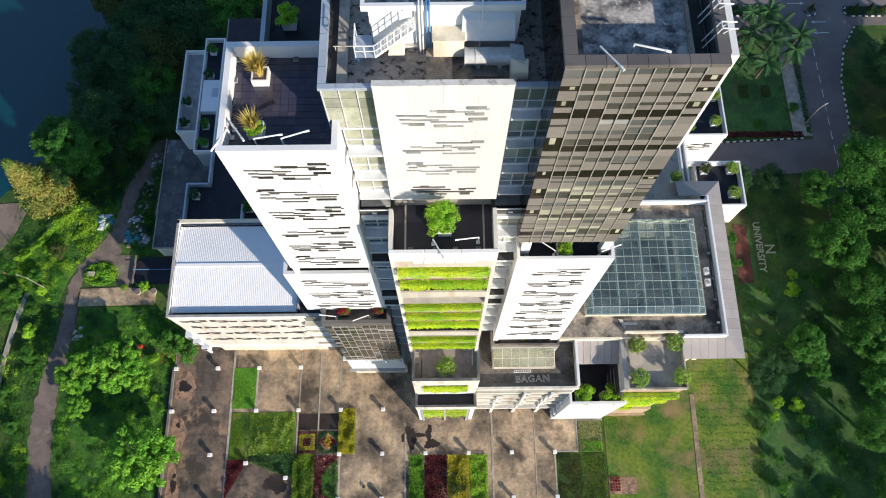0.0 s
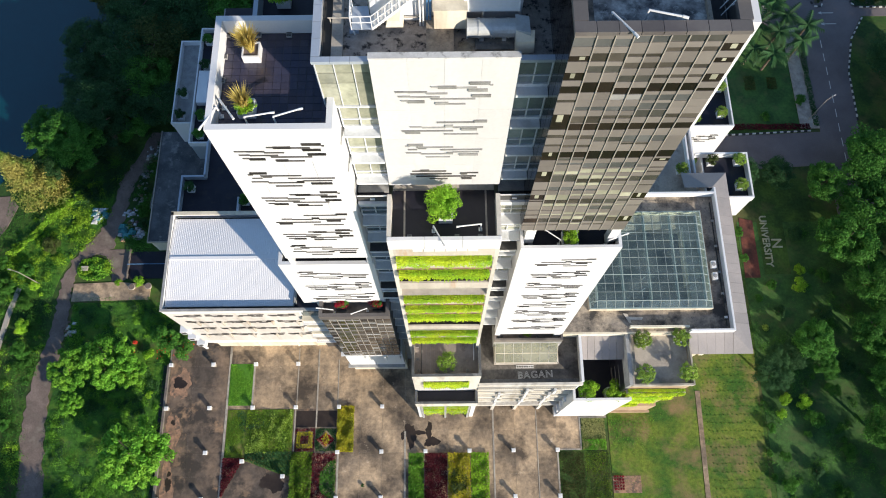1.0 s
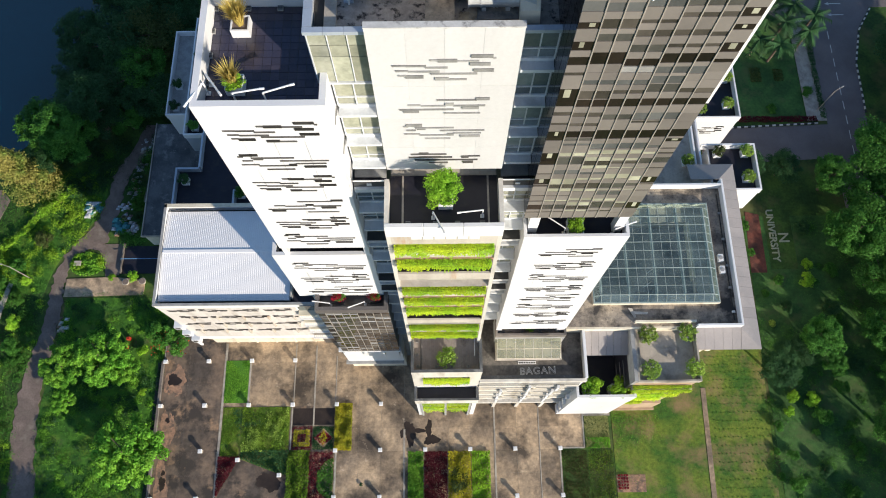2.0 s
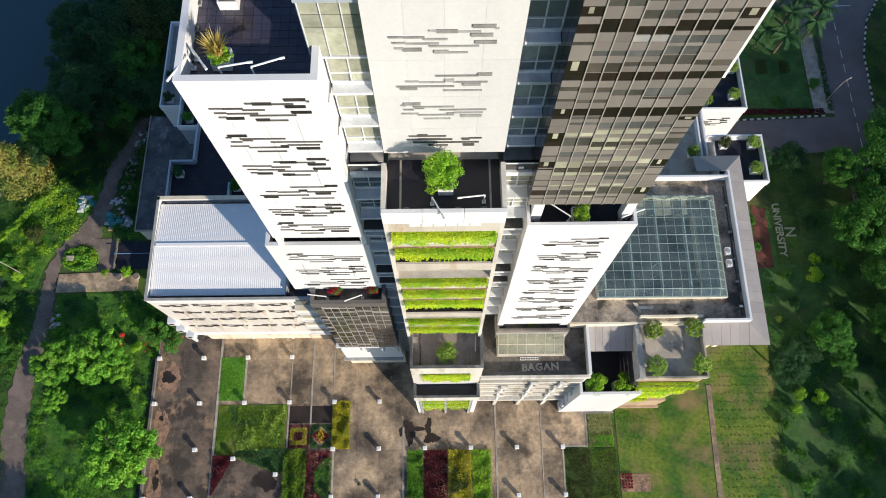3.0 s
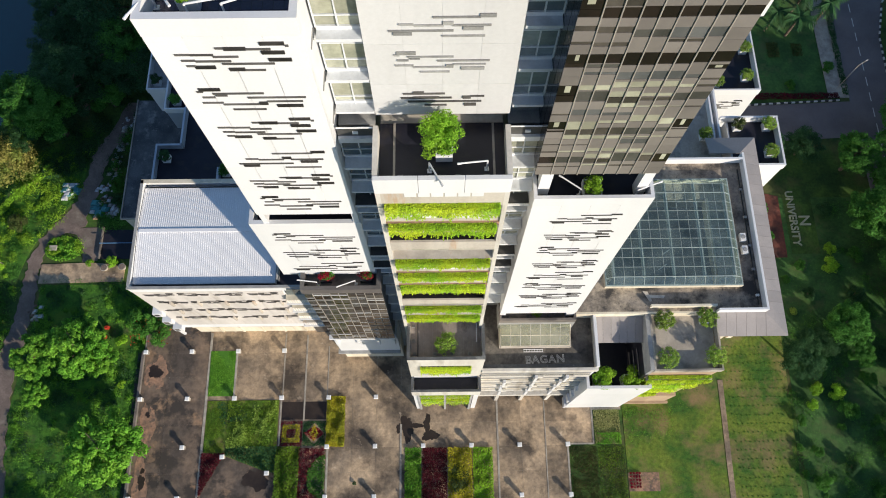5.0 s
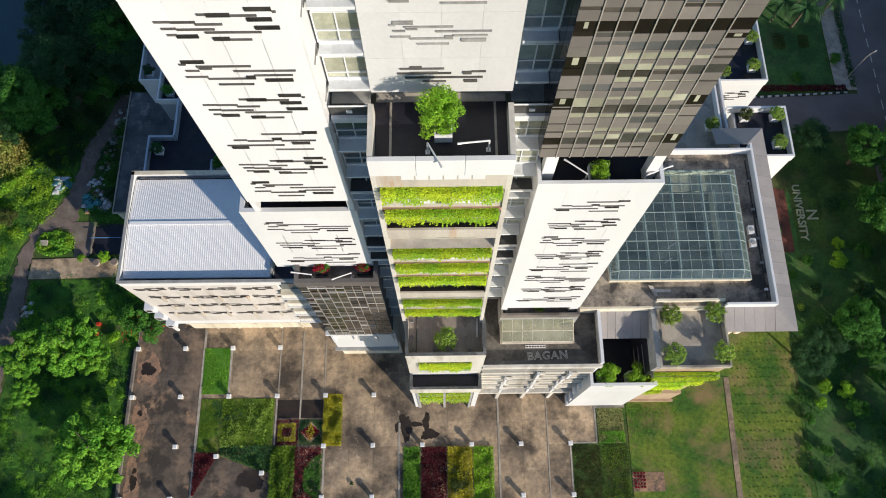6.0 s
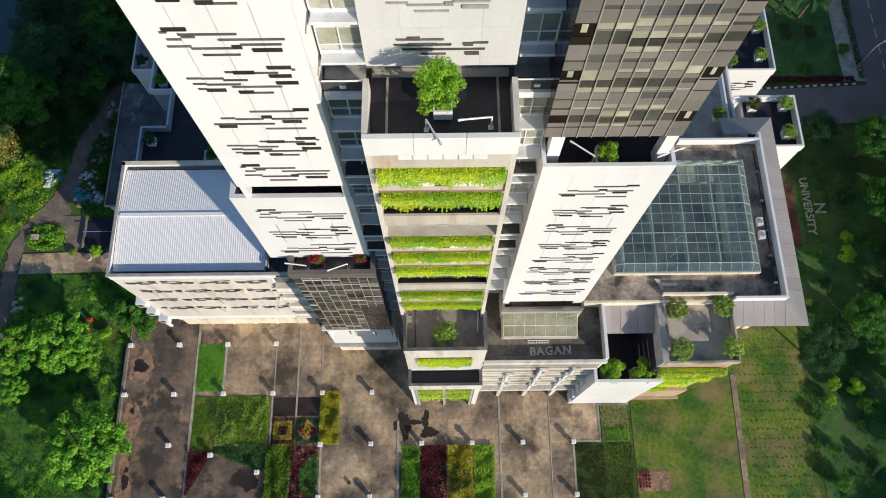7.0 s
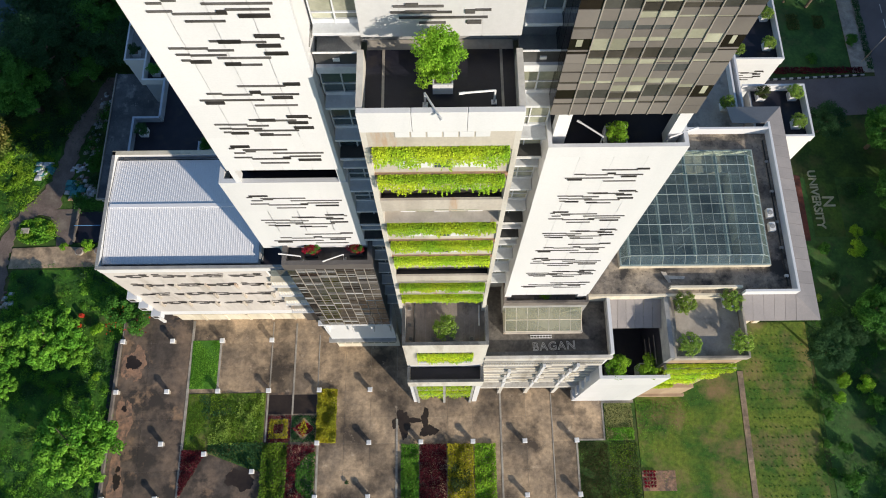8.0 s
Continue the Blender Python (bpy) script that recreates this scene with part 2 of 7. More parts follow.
grass = surface("grass_ground", (0.06, 0.125, 0.018), (0.022, 0.062, 0.012), 0.25, 0.9, 2.5, 0.4, stain=(0.13, 0.12, 0.045), stain_scale=0.16, stain_at=0.62, soft_edge=0.12, bump=0.6)
lawn_mat = surface("lawn", (0.14, 0.195, 0.024), (0.04, 0.115, 0.013), 0.28, 0.9, 2.2, 0.45, stain=(0.27, 0.185, 0.095), stain_scale=0.26, stain_at=0.605, soft_edge=0.12, bump=0.6)
lawn_bright = surface("lawn_bright", (0.07, 0.21, 0.018), (0.055, 0.17, 0.015), 0.4, 0.9, 5.0, 0.25, bump=0.6)
water = surface("lake_water", (0.001, 0.042, 0.058), (0.0012, 0.047, 0.064), 0.05, 0.12, 0.6, 0.06, bump=0.02, spec=0.6)
water.node_tree.nodes["Principled BSDF"].inputs["IOR"].default_value = 1.6
bark = surface("bark", (0.16, 0.12, 0.085), (0.10, 0.075, 0.055), 1.5, 0.9, 9, 0.3, bump=0.5)
red_letter = surface("red_letter", (0.55, 0.02, 0.03), (0.45, 0.02, 0.025), 2.0, 0.6)
trash_pale = surface("sheeting_pale", (0.55, 0.57, 0.60), (0.44, 0.46, 0.49), 1.5, 0.6, rnd=0.25)
trash_teal = surface("sheeting_teal", (0.06, 0.25, 0.28), (0.05, 0.20, 0.22), 1.5, 0.6, rnd=0.2)
pot_clay = surface("pot_concrete", (0.48, 0.44, 0.36), (0.38, 0.34, 0.28), 2.0, 0.8)
stone_pale = surface("stone_pale", (0.46, 0.48, 0.34), (0.38, 0.40, 0.27), 1.5, 0.9, rnd=0.15)
meadow_mat = surface("meadow_ground", (0.07, 0.20, 0.016), (0.022, 0.085, 0.012), 0.3, 0.9, 2.0, 0.4, stain=(0.14, 0.23, 0.025), stain_scale=0.35, stain_at=0.60, soft_edge=0.1, bump=0.6, stain2=(0.10, 0.085, 0.05), stain2_scale=0.2, stain2_at=0.66)
# lawn_shady: dark lawn green with some of the gardens' shade in its colour
lawn_shady = surface("lawn_shady", (0.055, 0.14, 0.03), (0.03, 0.085, 0.02), 0.35, 0.9, 2.2, 0.35, bump=0.4, stain=(0.085, 0.12, 0.04), stain_scale=0.3, stain_at=0.6)
terrace_stone = surface("terrace_stone", (0.46, 0.41, 0.35), (0.36, 0.32, 0.275), 0.5, 0.85, 4, 0.18, stain=(0.22, 0.20, 0.175), stain_scale=0.6, stain_at=0.6, bump=0.2)
leaf_bright = foliage("leaf_bright", (0.185, 0.40, 0.042), (0.10, 0.28, 0.028))
leaf_tree = foliage("leaf_tree", (0.22, 0.46, 0.05), (0.125, 0.34, 0.035))
leaf_green = foliage("leaf_green", (0.085, 0.235, 0.036), (0.055, 0.175, 0.028))
leaf_dark = foliage("leaf_dark", (0.052, 0.13, 0.045), (0.032, 0.092, 0.034))
leaf_soft = foliage("leaf_soft", (0.30, 0.43, 0.075), (0.20, 0.32, 0.06))
leaf_olive = foliage("leaf_olive", (0.095, 0.125, 0.036), (0.065, 0.098, 0.028))
leaf_vine = foliage("leaf_vine", (0.54, 0.66, 0.04), (0.31, 0.54, 0.035))
leaf_bush = foliage("leaf_bush", (0.33, 0.55, 0.045), (0.21, 0.44, 0.035))
leaf_gold = foliage("leaf_gold", (0.27, 0.25, 0.07), (0.13, 0.20, 0.04))
leaf_yellow = foliage("leaf_yellow", (0.52, 0.46, 0.035), (0.33, 0.35, 0.032))
leaf_straw = foliage("leaf_straw", (0.55, 0.44, 0.13), (0.42, 0.33, 0.09))
leaf_lawn = foliage("leaf_lawn", (0.15, 0.25, 0.024), (0.10, 0.20, 0.022))
leaf_scrub = foliage("leaf_scrub", (0.075, 0.078, 0.026), (0.048, 0.062, 0.02))
leaf_pale = foliage("leaf_pale", (0.36, 0.37, 0.15), (0.25, 0.29, 0.10))
leaf_red = foliage("leaf_red", (0.14, 0.02, 0.03), (0.08, 0.015, 0.022))
flower_red = foliage("flower_red", (0.34, 0.015, 0.035), (0.2, 0.012, 0.03))
flower_orange = foliage("flower_orange", (0.55, 0.08, 0.03), (0.45, 0.05, 0.03))
bar_green = surface("skylight_bar", (0.33, 0.39, 0.38), (0.26, 0.32, 0.31), 1.0, 0.5, bump=0)
atrium_tile = surface("atrium_floor_tile", (0.15, 0.19, 0.19), (0.09, 0.12, 0.12), 0.3, 0.35, 4, 0.2, stain=(0.05, 0.10, 0.13), stain_scale=0.25, stain_at=0.6)
bar_grey = surface("skylight_rafter", (0.40, 0.44, 0.44), (0.33, 0.37, 0.37), 1.0, 0.6, bump=0)
skylight_glass = clear_glass("skylight_glass", (0.80, 0.90, 0.88), 0.07, 0.11, (0.27, 0.33, 0.33))
amber_glass = clear_glass("canopy_glass", (0.86, 0.87, 0.70), 0.08, 0.32, (0.44, 0.43, 0.34))

# ---- builders ----
ORG = {}


def thing(name, x, y, z, label, category, group="", kind=""):
    e = new(name)
    e.empty_display_size = 0.5
    e.location = (x, y, z)
    ORG[e] = Vector((x, y, z))
    return tagged(e, label, category, group, kind)


class Geo:
    """Collects boxes, rods and quads into one mesh."""

    def __init__(self):
        self.v, self.f = [], []

    def box(self, x0, x1, y0, y1, z0, z1):
        n = len(self.v)
        self.v += [(x, y, z) for z in (z0, z1) for y in (y0, y1) for x in (x0, x1)]
        self.f += [tuple(n + i for i in q) for q in ((0, 2, 3, 1), (4, 5, 7, 6), (0, 1, 5, 4), (2, 6, 7, 3), (0, 4, 6, 2), (1, 3, 7, 5))]
        return self

    def hexa(self, low, high):
        n = len(self.v)
        k = len(low)
        self.v += list(low) + list(high)
        self.f += [tuple(n + k - 1 - i for i in range(k)), tuple(n + k + i for i in range(k))]
        self.f += [(n + i, n + (i + 1) % k, n + k + (i + 1) % k, n + k + i) for i in range(k)]
        return self

    def rod(self, a, b, r0, r1=None, sides=8):
        a, b = Vector(a), Vector(b)
        r1 = r0 if r1 is None else r1
        q = (b - a).to_track_quat("Z", "Y")
        ring = [(math.cos(2 * math.pi * i / sides), math.sin(2 * math.pi * i / sides)) for i in range(sides)]
        return self.hexa([tuple(a + q @ Vector((c * r0, s * r0, 0))) for c, s in ring], [tuple(b + q @ Vector((c * r1, s * r1, 0))) for c, s in ring])

    def quad(self, *p):
        n = len(self.v)
        self.v += list(p)
        self.f.append(tuple(range(n, n + len(p))))
        return self

    def done(self, name, mat, parent=None, label="", smooth=False):
        me = bpy.data.meshes.new(name)
        o = ORG[parent] if parent else Vector((0, 0, 0))
        me.from_pydata([tuple(Vector(p) - o) for p in self.v], [], self.f)
        me.materials.append(mat)
        if smooth:
            me.polygons.foreach_set("use_smooth", [True] * len(me.polygons))
        ob = new(name, me)
        ob.parent = parent
        ORG[ob] = Vector(o)
        if label:
            ob["label"] = label
        return ob


UNIT = {}


def piece(name, x0, x1, y0, y1, z0, z1, mat, parent, label="", rz=0.0):
    """A block whose mesh, a unit block with slightly eased edges, is shared by all blocks of its material."""
    if mat.name not in UNIT:
        bm = bmesh.new()
        bmesh.ops.create_cube(bm, size=1.0)
        bmesh.ops.bevel(bm, geom=bm.edges[:], offset=0.012, segments=1, affect='EDGES')
        me = bpy.data.meshes.new("block")
        bm.to_mesh(me)
        bm.free()
        me.materials.append(mat)
        UNIT[mat.name] = me
    ob = new(name, UNIT[mat.name])
    ob.parent = parent
    c = Vector(((x0 + x1) / 2, (y0 + y1) / 2, (z0 + z1) / 2))
    ob.location = c - (ORG[parent] if parent else Vector((0, 0, 0)))
    ob.scale = (x1 - x0, y1 - y0, z1 - z0)
    ob.rotation_euler[2] = rz
    if label:
        ob["label"] = label
    return ob


def solid(name, x0, x1, y0, y1, z0, z1, mat, parent, label=""):
    return Geo().box(x0, x1, y0, y1, z0, z1).done(name, mat, parent, label)


def parapet(x0, x1, y0, y1, z0, z1, w, mat, parent, name="parapet", sides="nsew"):
    """An upstand round a roof, one wall a side, butted at the corners."""
    if "s" in sides:
        solid(name, x0, x1, y0, y0 + w, z0, z1, mat, parent)
    if "n" in sides:
        solid(name, x0, x1, y1 - w, y1, z0, z1, mat, parent)
    if "w" in sides:
        solid(name, x0, x0 + w, y0 + w, y1 - w, z0, z1, mat, parent)
    if "e" in sides:
        solid(name, x1 - w, x1, y0 + w, y1 - w, z0, z1, mat, parent)


def panels_south(x0, x1, y, z0, z1, cols, zs, mat, parent, gap=0.012, t=0.08):
    """Cladding panels on a south wall, with open joints."""
    xs = [x0 + (x1 - x0) * i / cols for i in range(cols + 1)]
    zz = [z0] + [z for z in zs if z0 + 0.3 < z < z1 - 0.3] + [z1]
    piece("backing_board", x0 + 0.01, x1 - 0.01, y - t + 0.012, y, z0 + 0.01, z1 - 0.01, joint_pale, parent)
    for a, b in zip(xs, xs[1:]):
        for c, d in zip(zz, zz[1:]):
            piece("cladding_panel", a + gap / 2, b - gap / 2, y - t, y, c + gap / 2, d - gap / 2, mat, parent)


def panels_east(x, y0, y1, z0, z1, cols, zs, mat, parent, gap=0.012, t=0.08, sign=1):
    ys = [y0 + (y1 - y0) * i / cols for i in range(cols + 1)]
    zz = [z0] + [z for z in zs if z0 + 0.3 < z < z1 - 0.3] + [z1]
    for a, b in zip(ys, ys[1:]):
        for c, d in zip(zz, zz[1:]):
            piece("cladding_panel", min(x, x + sign * t), max(x, x + sign * t), a + gap / 2, b - gap / 2, c + gap / 2, d - gap / 2, mat, parent)


# Louvre clusters, storey by storey: start and end across the cluster, height from its top (all in hundredths), and 1 for a deep slat.
SLATS = [
    [(76, 97, 3, 1), (97, 100, 11, 0), (37, 44, 18, 0), (44, 63, 20, 1), (62, 84, 22, 0), (75, 95, 34, 1), (0, 13, 40, 0), (13, 33, 41, 0), (32, 54, 48, 0), (3, 15, 61, 0), (15, 46, 64, 0), (37, 83, 74, 0), (79, 99, 60, 1), (5, 13, 81, 0), (12, 30, 86, 1), (41, 55, 95, 1), (55, 73, 98, 0)],
    [(3, 23, 2, 1), (0, 6, 12, 0), (14, 62, 21, 0), (16, 27, 30, 0), (3, 15, 38, 0), (45, 100, 41, 0), (0, 20, 64, 0), (19, 62, 73, 0), (54, 62, 68, 1), (62, 96, 60, 0), (70, 95, 81, 1), (26, 58, 98, 0)],
    [(42, 86, 12, 0), (85, 100, 5, 1), (10, 24, 43, 0), (24, 52, 48, 0), (51, 61, 38, 1), (60, 96, 48, 0), (70, 89, 62, 1), (0, 61, 72, 0), (4, 22, 84, 1), (50, 91, 97, 0)],
    [(3, 53, 9, 0), (15, 28, 3, 1), (0, 61, 40, 0), (15, 46, 36, 0), (8, 97, 68, 0), (74, 84, 38, 1), (84, 100, 30, 0), (28, 55, 96, 0), (76, 91, 93, 1)],
]


def slat_group(x0, x1, y, top, base, which, mat, thin, parent, k=1.0, proud=0.05, depth=0.03):
    """One storey's cluster of horizontal louvre slats, thin runs joined to deeper pieces."""
    for a, b, v, deep in SLATS[which]:
        h = (0.105 if deep else 0.05) * k
        z = top + (base - top) * v / 100
        out = proud + (0.004 if deep else 0.0)
        piece("slat", x0 + (x1 - x0) * a / 100, x0 + (x1 - x0) * b / 100, y - out, y + depth, z - h, z + h, mat if deep else thin, parent)


def leaf_cloud(points, normals, size, rng, flop=0.6, aspect=0.55):
    """Small leaf blades, one at each point: vertices and faces."""
    p, n = np.asarray(points, float), np.asarray(normals, float)
    k = len(p)
    n = n + rng.normal(0, flop, (k, 3))
    n /= np.linalg.norm(n, axis=1)[:, None] + 1e-9
    u = np.cross(n, rng.normal(0, 1, (k, 3)))
    u /= np.linalg.norm(u, axis=1)[:, None] + 1e-9
    w = np.cross(n, u)
    s = size * rng.uniform(0.6, 1.4, (k, 1))
    v = np.stack([p - u * s, p + w * s * aspect - n * s * 0.15, p + u * s, p - w * s * aspect - n * s * 0.15], 1).reshape(-1, 3)
    return v, np.arange(4 * k).reshape(-1, 4)


def mesh_from(name, v, f, mat):
    me = bpy.data.meshes.new(name)
    me.from_pydata(v.tolist(), [], f.tolist())
    me.materials.append(mat)
    return me


def crown_mesh(seed, leaves, blobs, leaf, mat, flat=0.75, spread=0.62, cone=False, clump=(0.13, 0.27)):
    """A crown of unit radius about the origin: leafy clumps with gaps between them."""
    rng = np.random.default_rng(seed)
    pts, nrm = [], []
    for b in range(blobs):
        d = rng.normal(0, 1, 3)
        d /= np.linalg.norm(d)
        c = d * spread * rng.uniform(0.9, 1.3) * (0.5 if b % 6 == 0 else 1.0)
        c[2] = abs(c[2]) * flat - 0.1 if b % 4 else -abs(c[2]) * 0.45
        r = rng.uniform(*clump)
        if cone:
            h = b / blobs
            a = rng.uniform(0, 2 * math.pi)
            rad = 0.62 * (1 - h) * rng.uniform(0.5, 1.0)
            c = np.array([rad * math.cos(a), rad * math.sin(a), -0.9 + 2.4 * h])
            r = 0.08 + 0.17 * (1 - h)
        k = leaves // blobs
        q = rng.normal(0, 1, (k, 3))
        q /= np.linalg.norm(q, axis=1)[:, None]
        rad = r * rng.uniform(0.45, 1.08, (k, 1)) ** 0.5
        q2 = q * rad * np.array([1.0, 1.0, 0.72])
        pts.append(c + q2 + rng.normal(0, 0.02, (k, 3)))
        nrm.append(q + np.array([0, 0, 0.7]))
    v, f = leaf_cloud(np.concatenate(pts), np.concatenate(nrm), leaf, rng)
    return mesh_from("crown", v, f, mat)


def bed_mesh(name, x0, x1, y0, y1, z, h, leaf, count, mat, seed, parent=None, mask=None, up=1.0):
    """Low planting over a rectangle of ground."""
    rng = np.random.default_rng(seed)
    p = np.stack([rng.uniform(x0, x1, count), rng.uniform(y0, y1, count), np.zeros(count)], 1)
    if mask is not None:
        p = p[mask(p[:, 0], p[:, 1])]
    lump = np.full(len(p), 0.5)
    for k in range(9):
        a, q = rng.uniform(0, math.pi), rng.uniform(0.5, 4.5)
        lump += 0.13 * np.sin(q * (p[:, 0] * math.cos(a) + p[:, 1] * math.sin(a)) + rng.uniform(0, 6.28))
    p[:, 2] = z + h * np.clip(lump, 0.1, 1) * rng.uniform(0.35, 1.0, len(p))
    o = np.array(ORG[parent]) if parent else np.zeros(3)
    v, f = leaf_cloud(p - o, np.tile([0, 0, up], (len(p), 1)), leaf, rng, flop=0.55)
    ob = new(name, mesh_from(name, v, f, mat))
    ob.parent = parent
    ORG[ob] = Vector(o)
    return ob


def clumps(name, x0, x1, y0, y1, n, size, h, leaf, mat, seed, label, category="grass", mask=None, per=110):
    """Scattered low tufts, each a little mound of blades, thick in some places and thin in others."""
    rng = np.random.default_rng(seed)
    c = np.stack([rng.uniform(x0, x1, n * 3), rng.uniform(y0, y1, n * 3)], 1)
    a = rng.uniform(0, 6.28, 4)
    dens = np.sin(c[:, 0] * 0.42 + a[0]) * np.sin(c[:, 1] * 0.37 + a[1]) + 0.6 * np.sin(c[:, 0] * 1.1 + c[:, 1] * 0.8 + a[2]) + rng.normal(0, 0.5, len(c))
    keep = dens > 0.1
    if mask is not None:
        keep &= mask(c[:, 0], c[:, 1])
    c = c[keep][:n]
    s = size * rng.uniform(0.45, 1.5, len(c))
    d = rng.normal(0, 0.42, (len(c), per, 3))
    p = np.empty_like(d)
    p[:, :, :2] = c[:, None, :] + d[:, :, :2] * s[:, None, None]
    r2 = np.clip(1 - (d[:, :, 0] ** 2 + d[:, :, 1] ** 2), 0.05, 1)
    p[:, :, 2] = 0.06 + h * s[:, None] / size * r2 * rng.uniform(0.5, 1.0, r2.shape)
    nn = d.reshape(-1, 3) * np.array([1.2, 1.2, 0]) + np.array([0, 0, 0.8])
    v, f = leaf_cloud(p.reshape(-1, 3), nn, leaf, rng, flop=0.4)
    return tagged(new(name, mesh_from(name, v, f, mat)), label, category, kind="stuff")


HEDGE_Z = (55.75, 52.75, 46.1, 43.0, 40.0, 33.8, 30.7)

# ---- ground ----
Geo().quad((-2500, -2500, 0), (2500, -2500, 0), (2500, 2500, 0), (-2500, 2500, 0)).done("ground", grass)
tagged(bpy.data.objects["ground"], "rough green grass ground with dry patches round the building", "ground", kind="structure")


def flat(name, pts, z, mat, label, category, kind="structure"):
    ob = Geo().hexa([(x, y, -0.05) for x, y in pts], [(x, y, z) for x, y in pts]).done(name, mat)
    return tagged(ob, label, category, kind=kind)


flat("water", [(-50, 240), (-400, 240), (-400, 41), (-74, 41), (-69, 46), (-65.5, 50.5), (-62.3, 54), (-60, 57.5), (-58.2, 60.5), (-56, 66), (-53.5, 73), (-51.5, 82), (-50, 95)], 0.06,
     water, "still dark blue lake water beside the trees", "water")
flat("lawn", [(22.6, -12), (43.2, -12), (44.2, 20.5), (33, 20.5), (22.6, 11.6)], 0.05, lawn_mat, "mown green lawn with thin worn patches", "lawn")
flat("meadow", [(-51.5, -12), (-38.8, -12), (-38.8, 28.2), (-53.6, 28.2), (-53.8, 24), (-54.2, 19), (-54.8, 12), (-54.2, 5), (-52.4, -2)], 0.03, meadow_mat, "uneven bright and dark green meadow grass", "grass")
flat("meadow", [(-57, 29), (-56.2, 32.5), (-55, 35), (-53.4, 37.4), (-51, 40.5), (-50.2, 43.6), (-50, 47), (-48.6, 50.7), (-53, 52), (-58, 47), (-63, 40), (-66, 33), (-62, 29)], 0.04, meadow_mat, "uneven bright and dark green meadow grass", "grass")
flat("lawn", [(41, 55.5), (57.0, 56.0), (57.0, 74.4), (45.5, 74.4), (41, 66)], 0.04, lawn_shady, "dark green clipped garden lawn", "lawn")
flat("shrub_garden", [(44.3, -12), (76, -12), (76, 39.8), (44.6, 39.8)], 0.03, lawn_shady, "dark green ground of the shrub garden", "garden")
flat("garden_path", [(34.55, -12), (35.2, -12), (35.75, 14.6), (35.1, 14.6)], 0.10, court, "narrow worn earth path across the lawn", "path")
track_l = [(-55.6, -12), (-56.6, -2), (-57.6, 5.5), (-58.1, 10.2), (-58.0, 14.8), (-57.2, 19.4), (-56.5, 22.7), (-56.0, 25.9), (-56.1, 29.3), (-55.9, 31.6), (-54.9, 34.7), (-53.2, 37.1), (-50.7, 40.4), (-49.9, 43.8), (-49.6, 47.2), (-48.0, 50.7), (-45.6, 56)]
track_r = [(-51.8, -12), (-52.6, -2), (-54.2, 5.5), (-54.8, 10.2), (-54.9, 14.8), (-54.5, 19.4), (-54.3, 22.7), (-54.0, 25.9), (-54.2, 29.3), (-54.0, 31.6), (-53.6, 34.7), (-49.2, 36.6), (-48.2, 40.4), (-47.8, 43.8), (-47.1, 47.2), (-45.3, 50.7), (-43.0, 56)]
rngP = random.Random(14)


def worn_edge(pts, amount):
    """The same line in short steps, with an uneven edge."""
    out = []
    for (xa, ya), (xb, yb) in zip(pts, pts[1:]):
        for k in range(6):
            out.append((xa + (xb - xa) * k / 6 + rngP.uniform(-amount, amount), ya + (yb - ya) * k / 6))
    return out + [pts[-1]]


flat("dirt_track", worn_edge(track_r, 0.3) + worn_edge(track_l, 0.3)[::-1], 0.06, soil, "bare brown earth track through the grass", "path")
flat("bare_ground", [(-53.8, 36.0), (-49.4, 36.4), (-46.6, 36.4), (-46.6, 31.6), (-48.6, 31.4), (-48.9, 33.5), (-50.0, 35.4), (-52.0, 35.8)], 0.05, soil, "bare brown earth beside the round bed", "path")
flat("dirt_track", [(-80, 43), (-80, 36), (-68, 36.2), (-65.6, 40), (-64.5, 43.5), (-66, 45.2), (-70, 45)], 0.08, soil, "bare brown earth bank beside the lake", "path")
flat("concrete_apron", [(-54.1, 28.4), (-42.7, 28.6), (-42.7, 30.9), (-47.5, 31.3), (-54.0, 31.1)], 0.10, court, "dirty concrete apron at the edge of the grass", "pavement")
flat("road", [(60.2, 40), (66.6, 40), (66.3, 57), (66.6, 66), (68.3, 72.5), (71, 76.8), (140, 76.8), (140, 110), (45, 110), (45, 74.5), (60, 74.5)], 0.06, asphalt, "dark grey asphalt road with lane arrows", "road")
flat("driveway", [(40, 48.2), (60.15, 49.2), (60.15, 55.0), (40, 54.2)], 0.05, asphalt, "grey asphalt driveway beside the garden", "road")
flat("pavement", [(57.1, 55.6), (60.1, 55.6), (60.1, 74.4), (57.1, 74.4)], 0.12, court_edge, "grey concrete pavement along the road", "pavement")

arrow = Geo()
for ax, ay, sgn in ((61.6, 81.4, 1), (65.4, 76.6 + 0.9, -1), (65.5, 75.3, -1)):
    arrow.box(ax - 1.2, ax + 1.0, ay - 0.07, ay + 0.07, 0.062, 0.068)
    arrow.hexa([(ax + sgn * 1.0, ay - 0.3, 0.062), (ax + sgn * 1.7, ay, 0.062), (ax + sgn * 1.0, ay + 0.3, 0.062)][::sgn], [(ax + sgn * 1.0, ay - 0.3, 0.068), (ax + sgn * 1.7, ay, 0.068), (ax + sgn * 1.0, ay + 0.3, 0.068)][::sgn])
for i in range(12):
    y = 42 + i * 2.6
    arrow.box(63.15, 63.27, y, y + 1.5, 0.062, 0.068)
tagged(arrow.done("lane_marking", road_paint), "worn white painted lane arrows and dashes", "road marking", kind="structure")


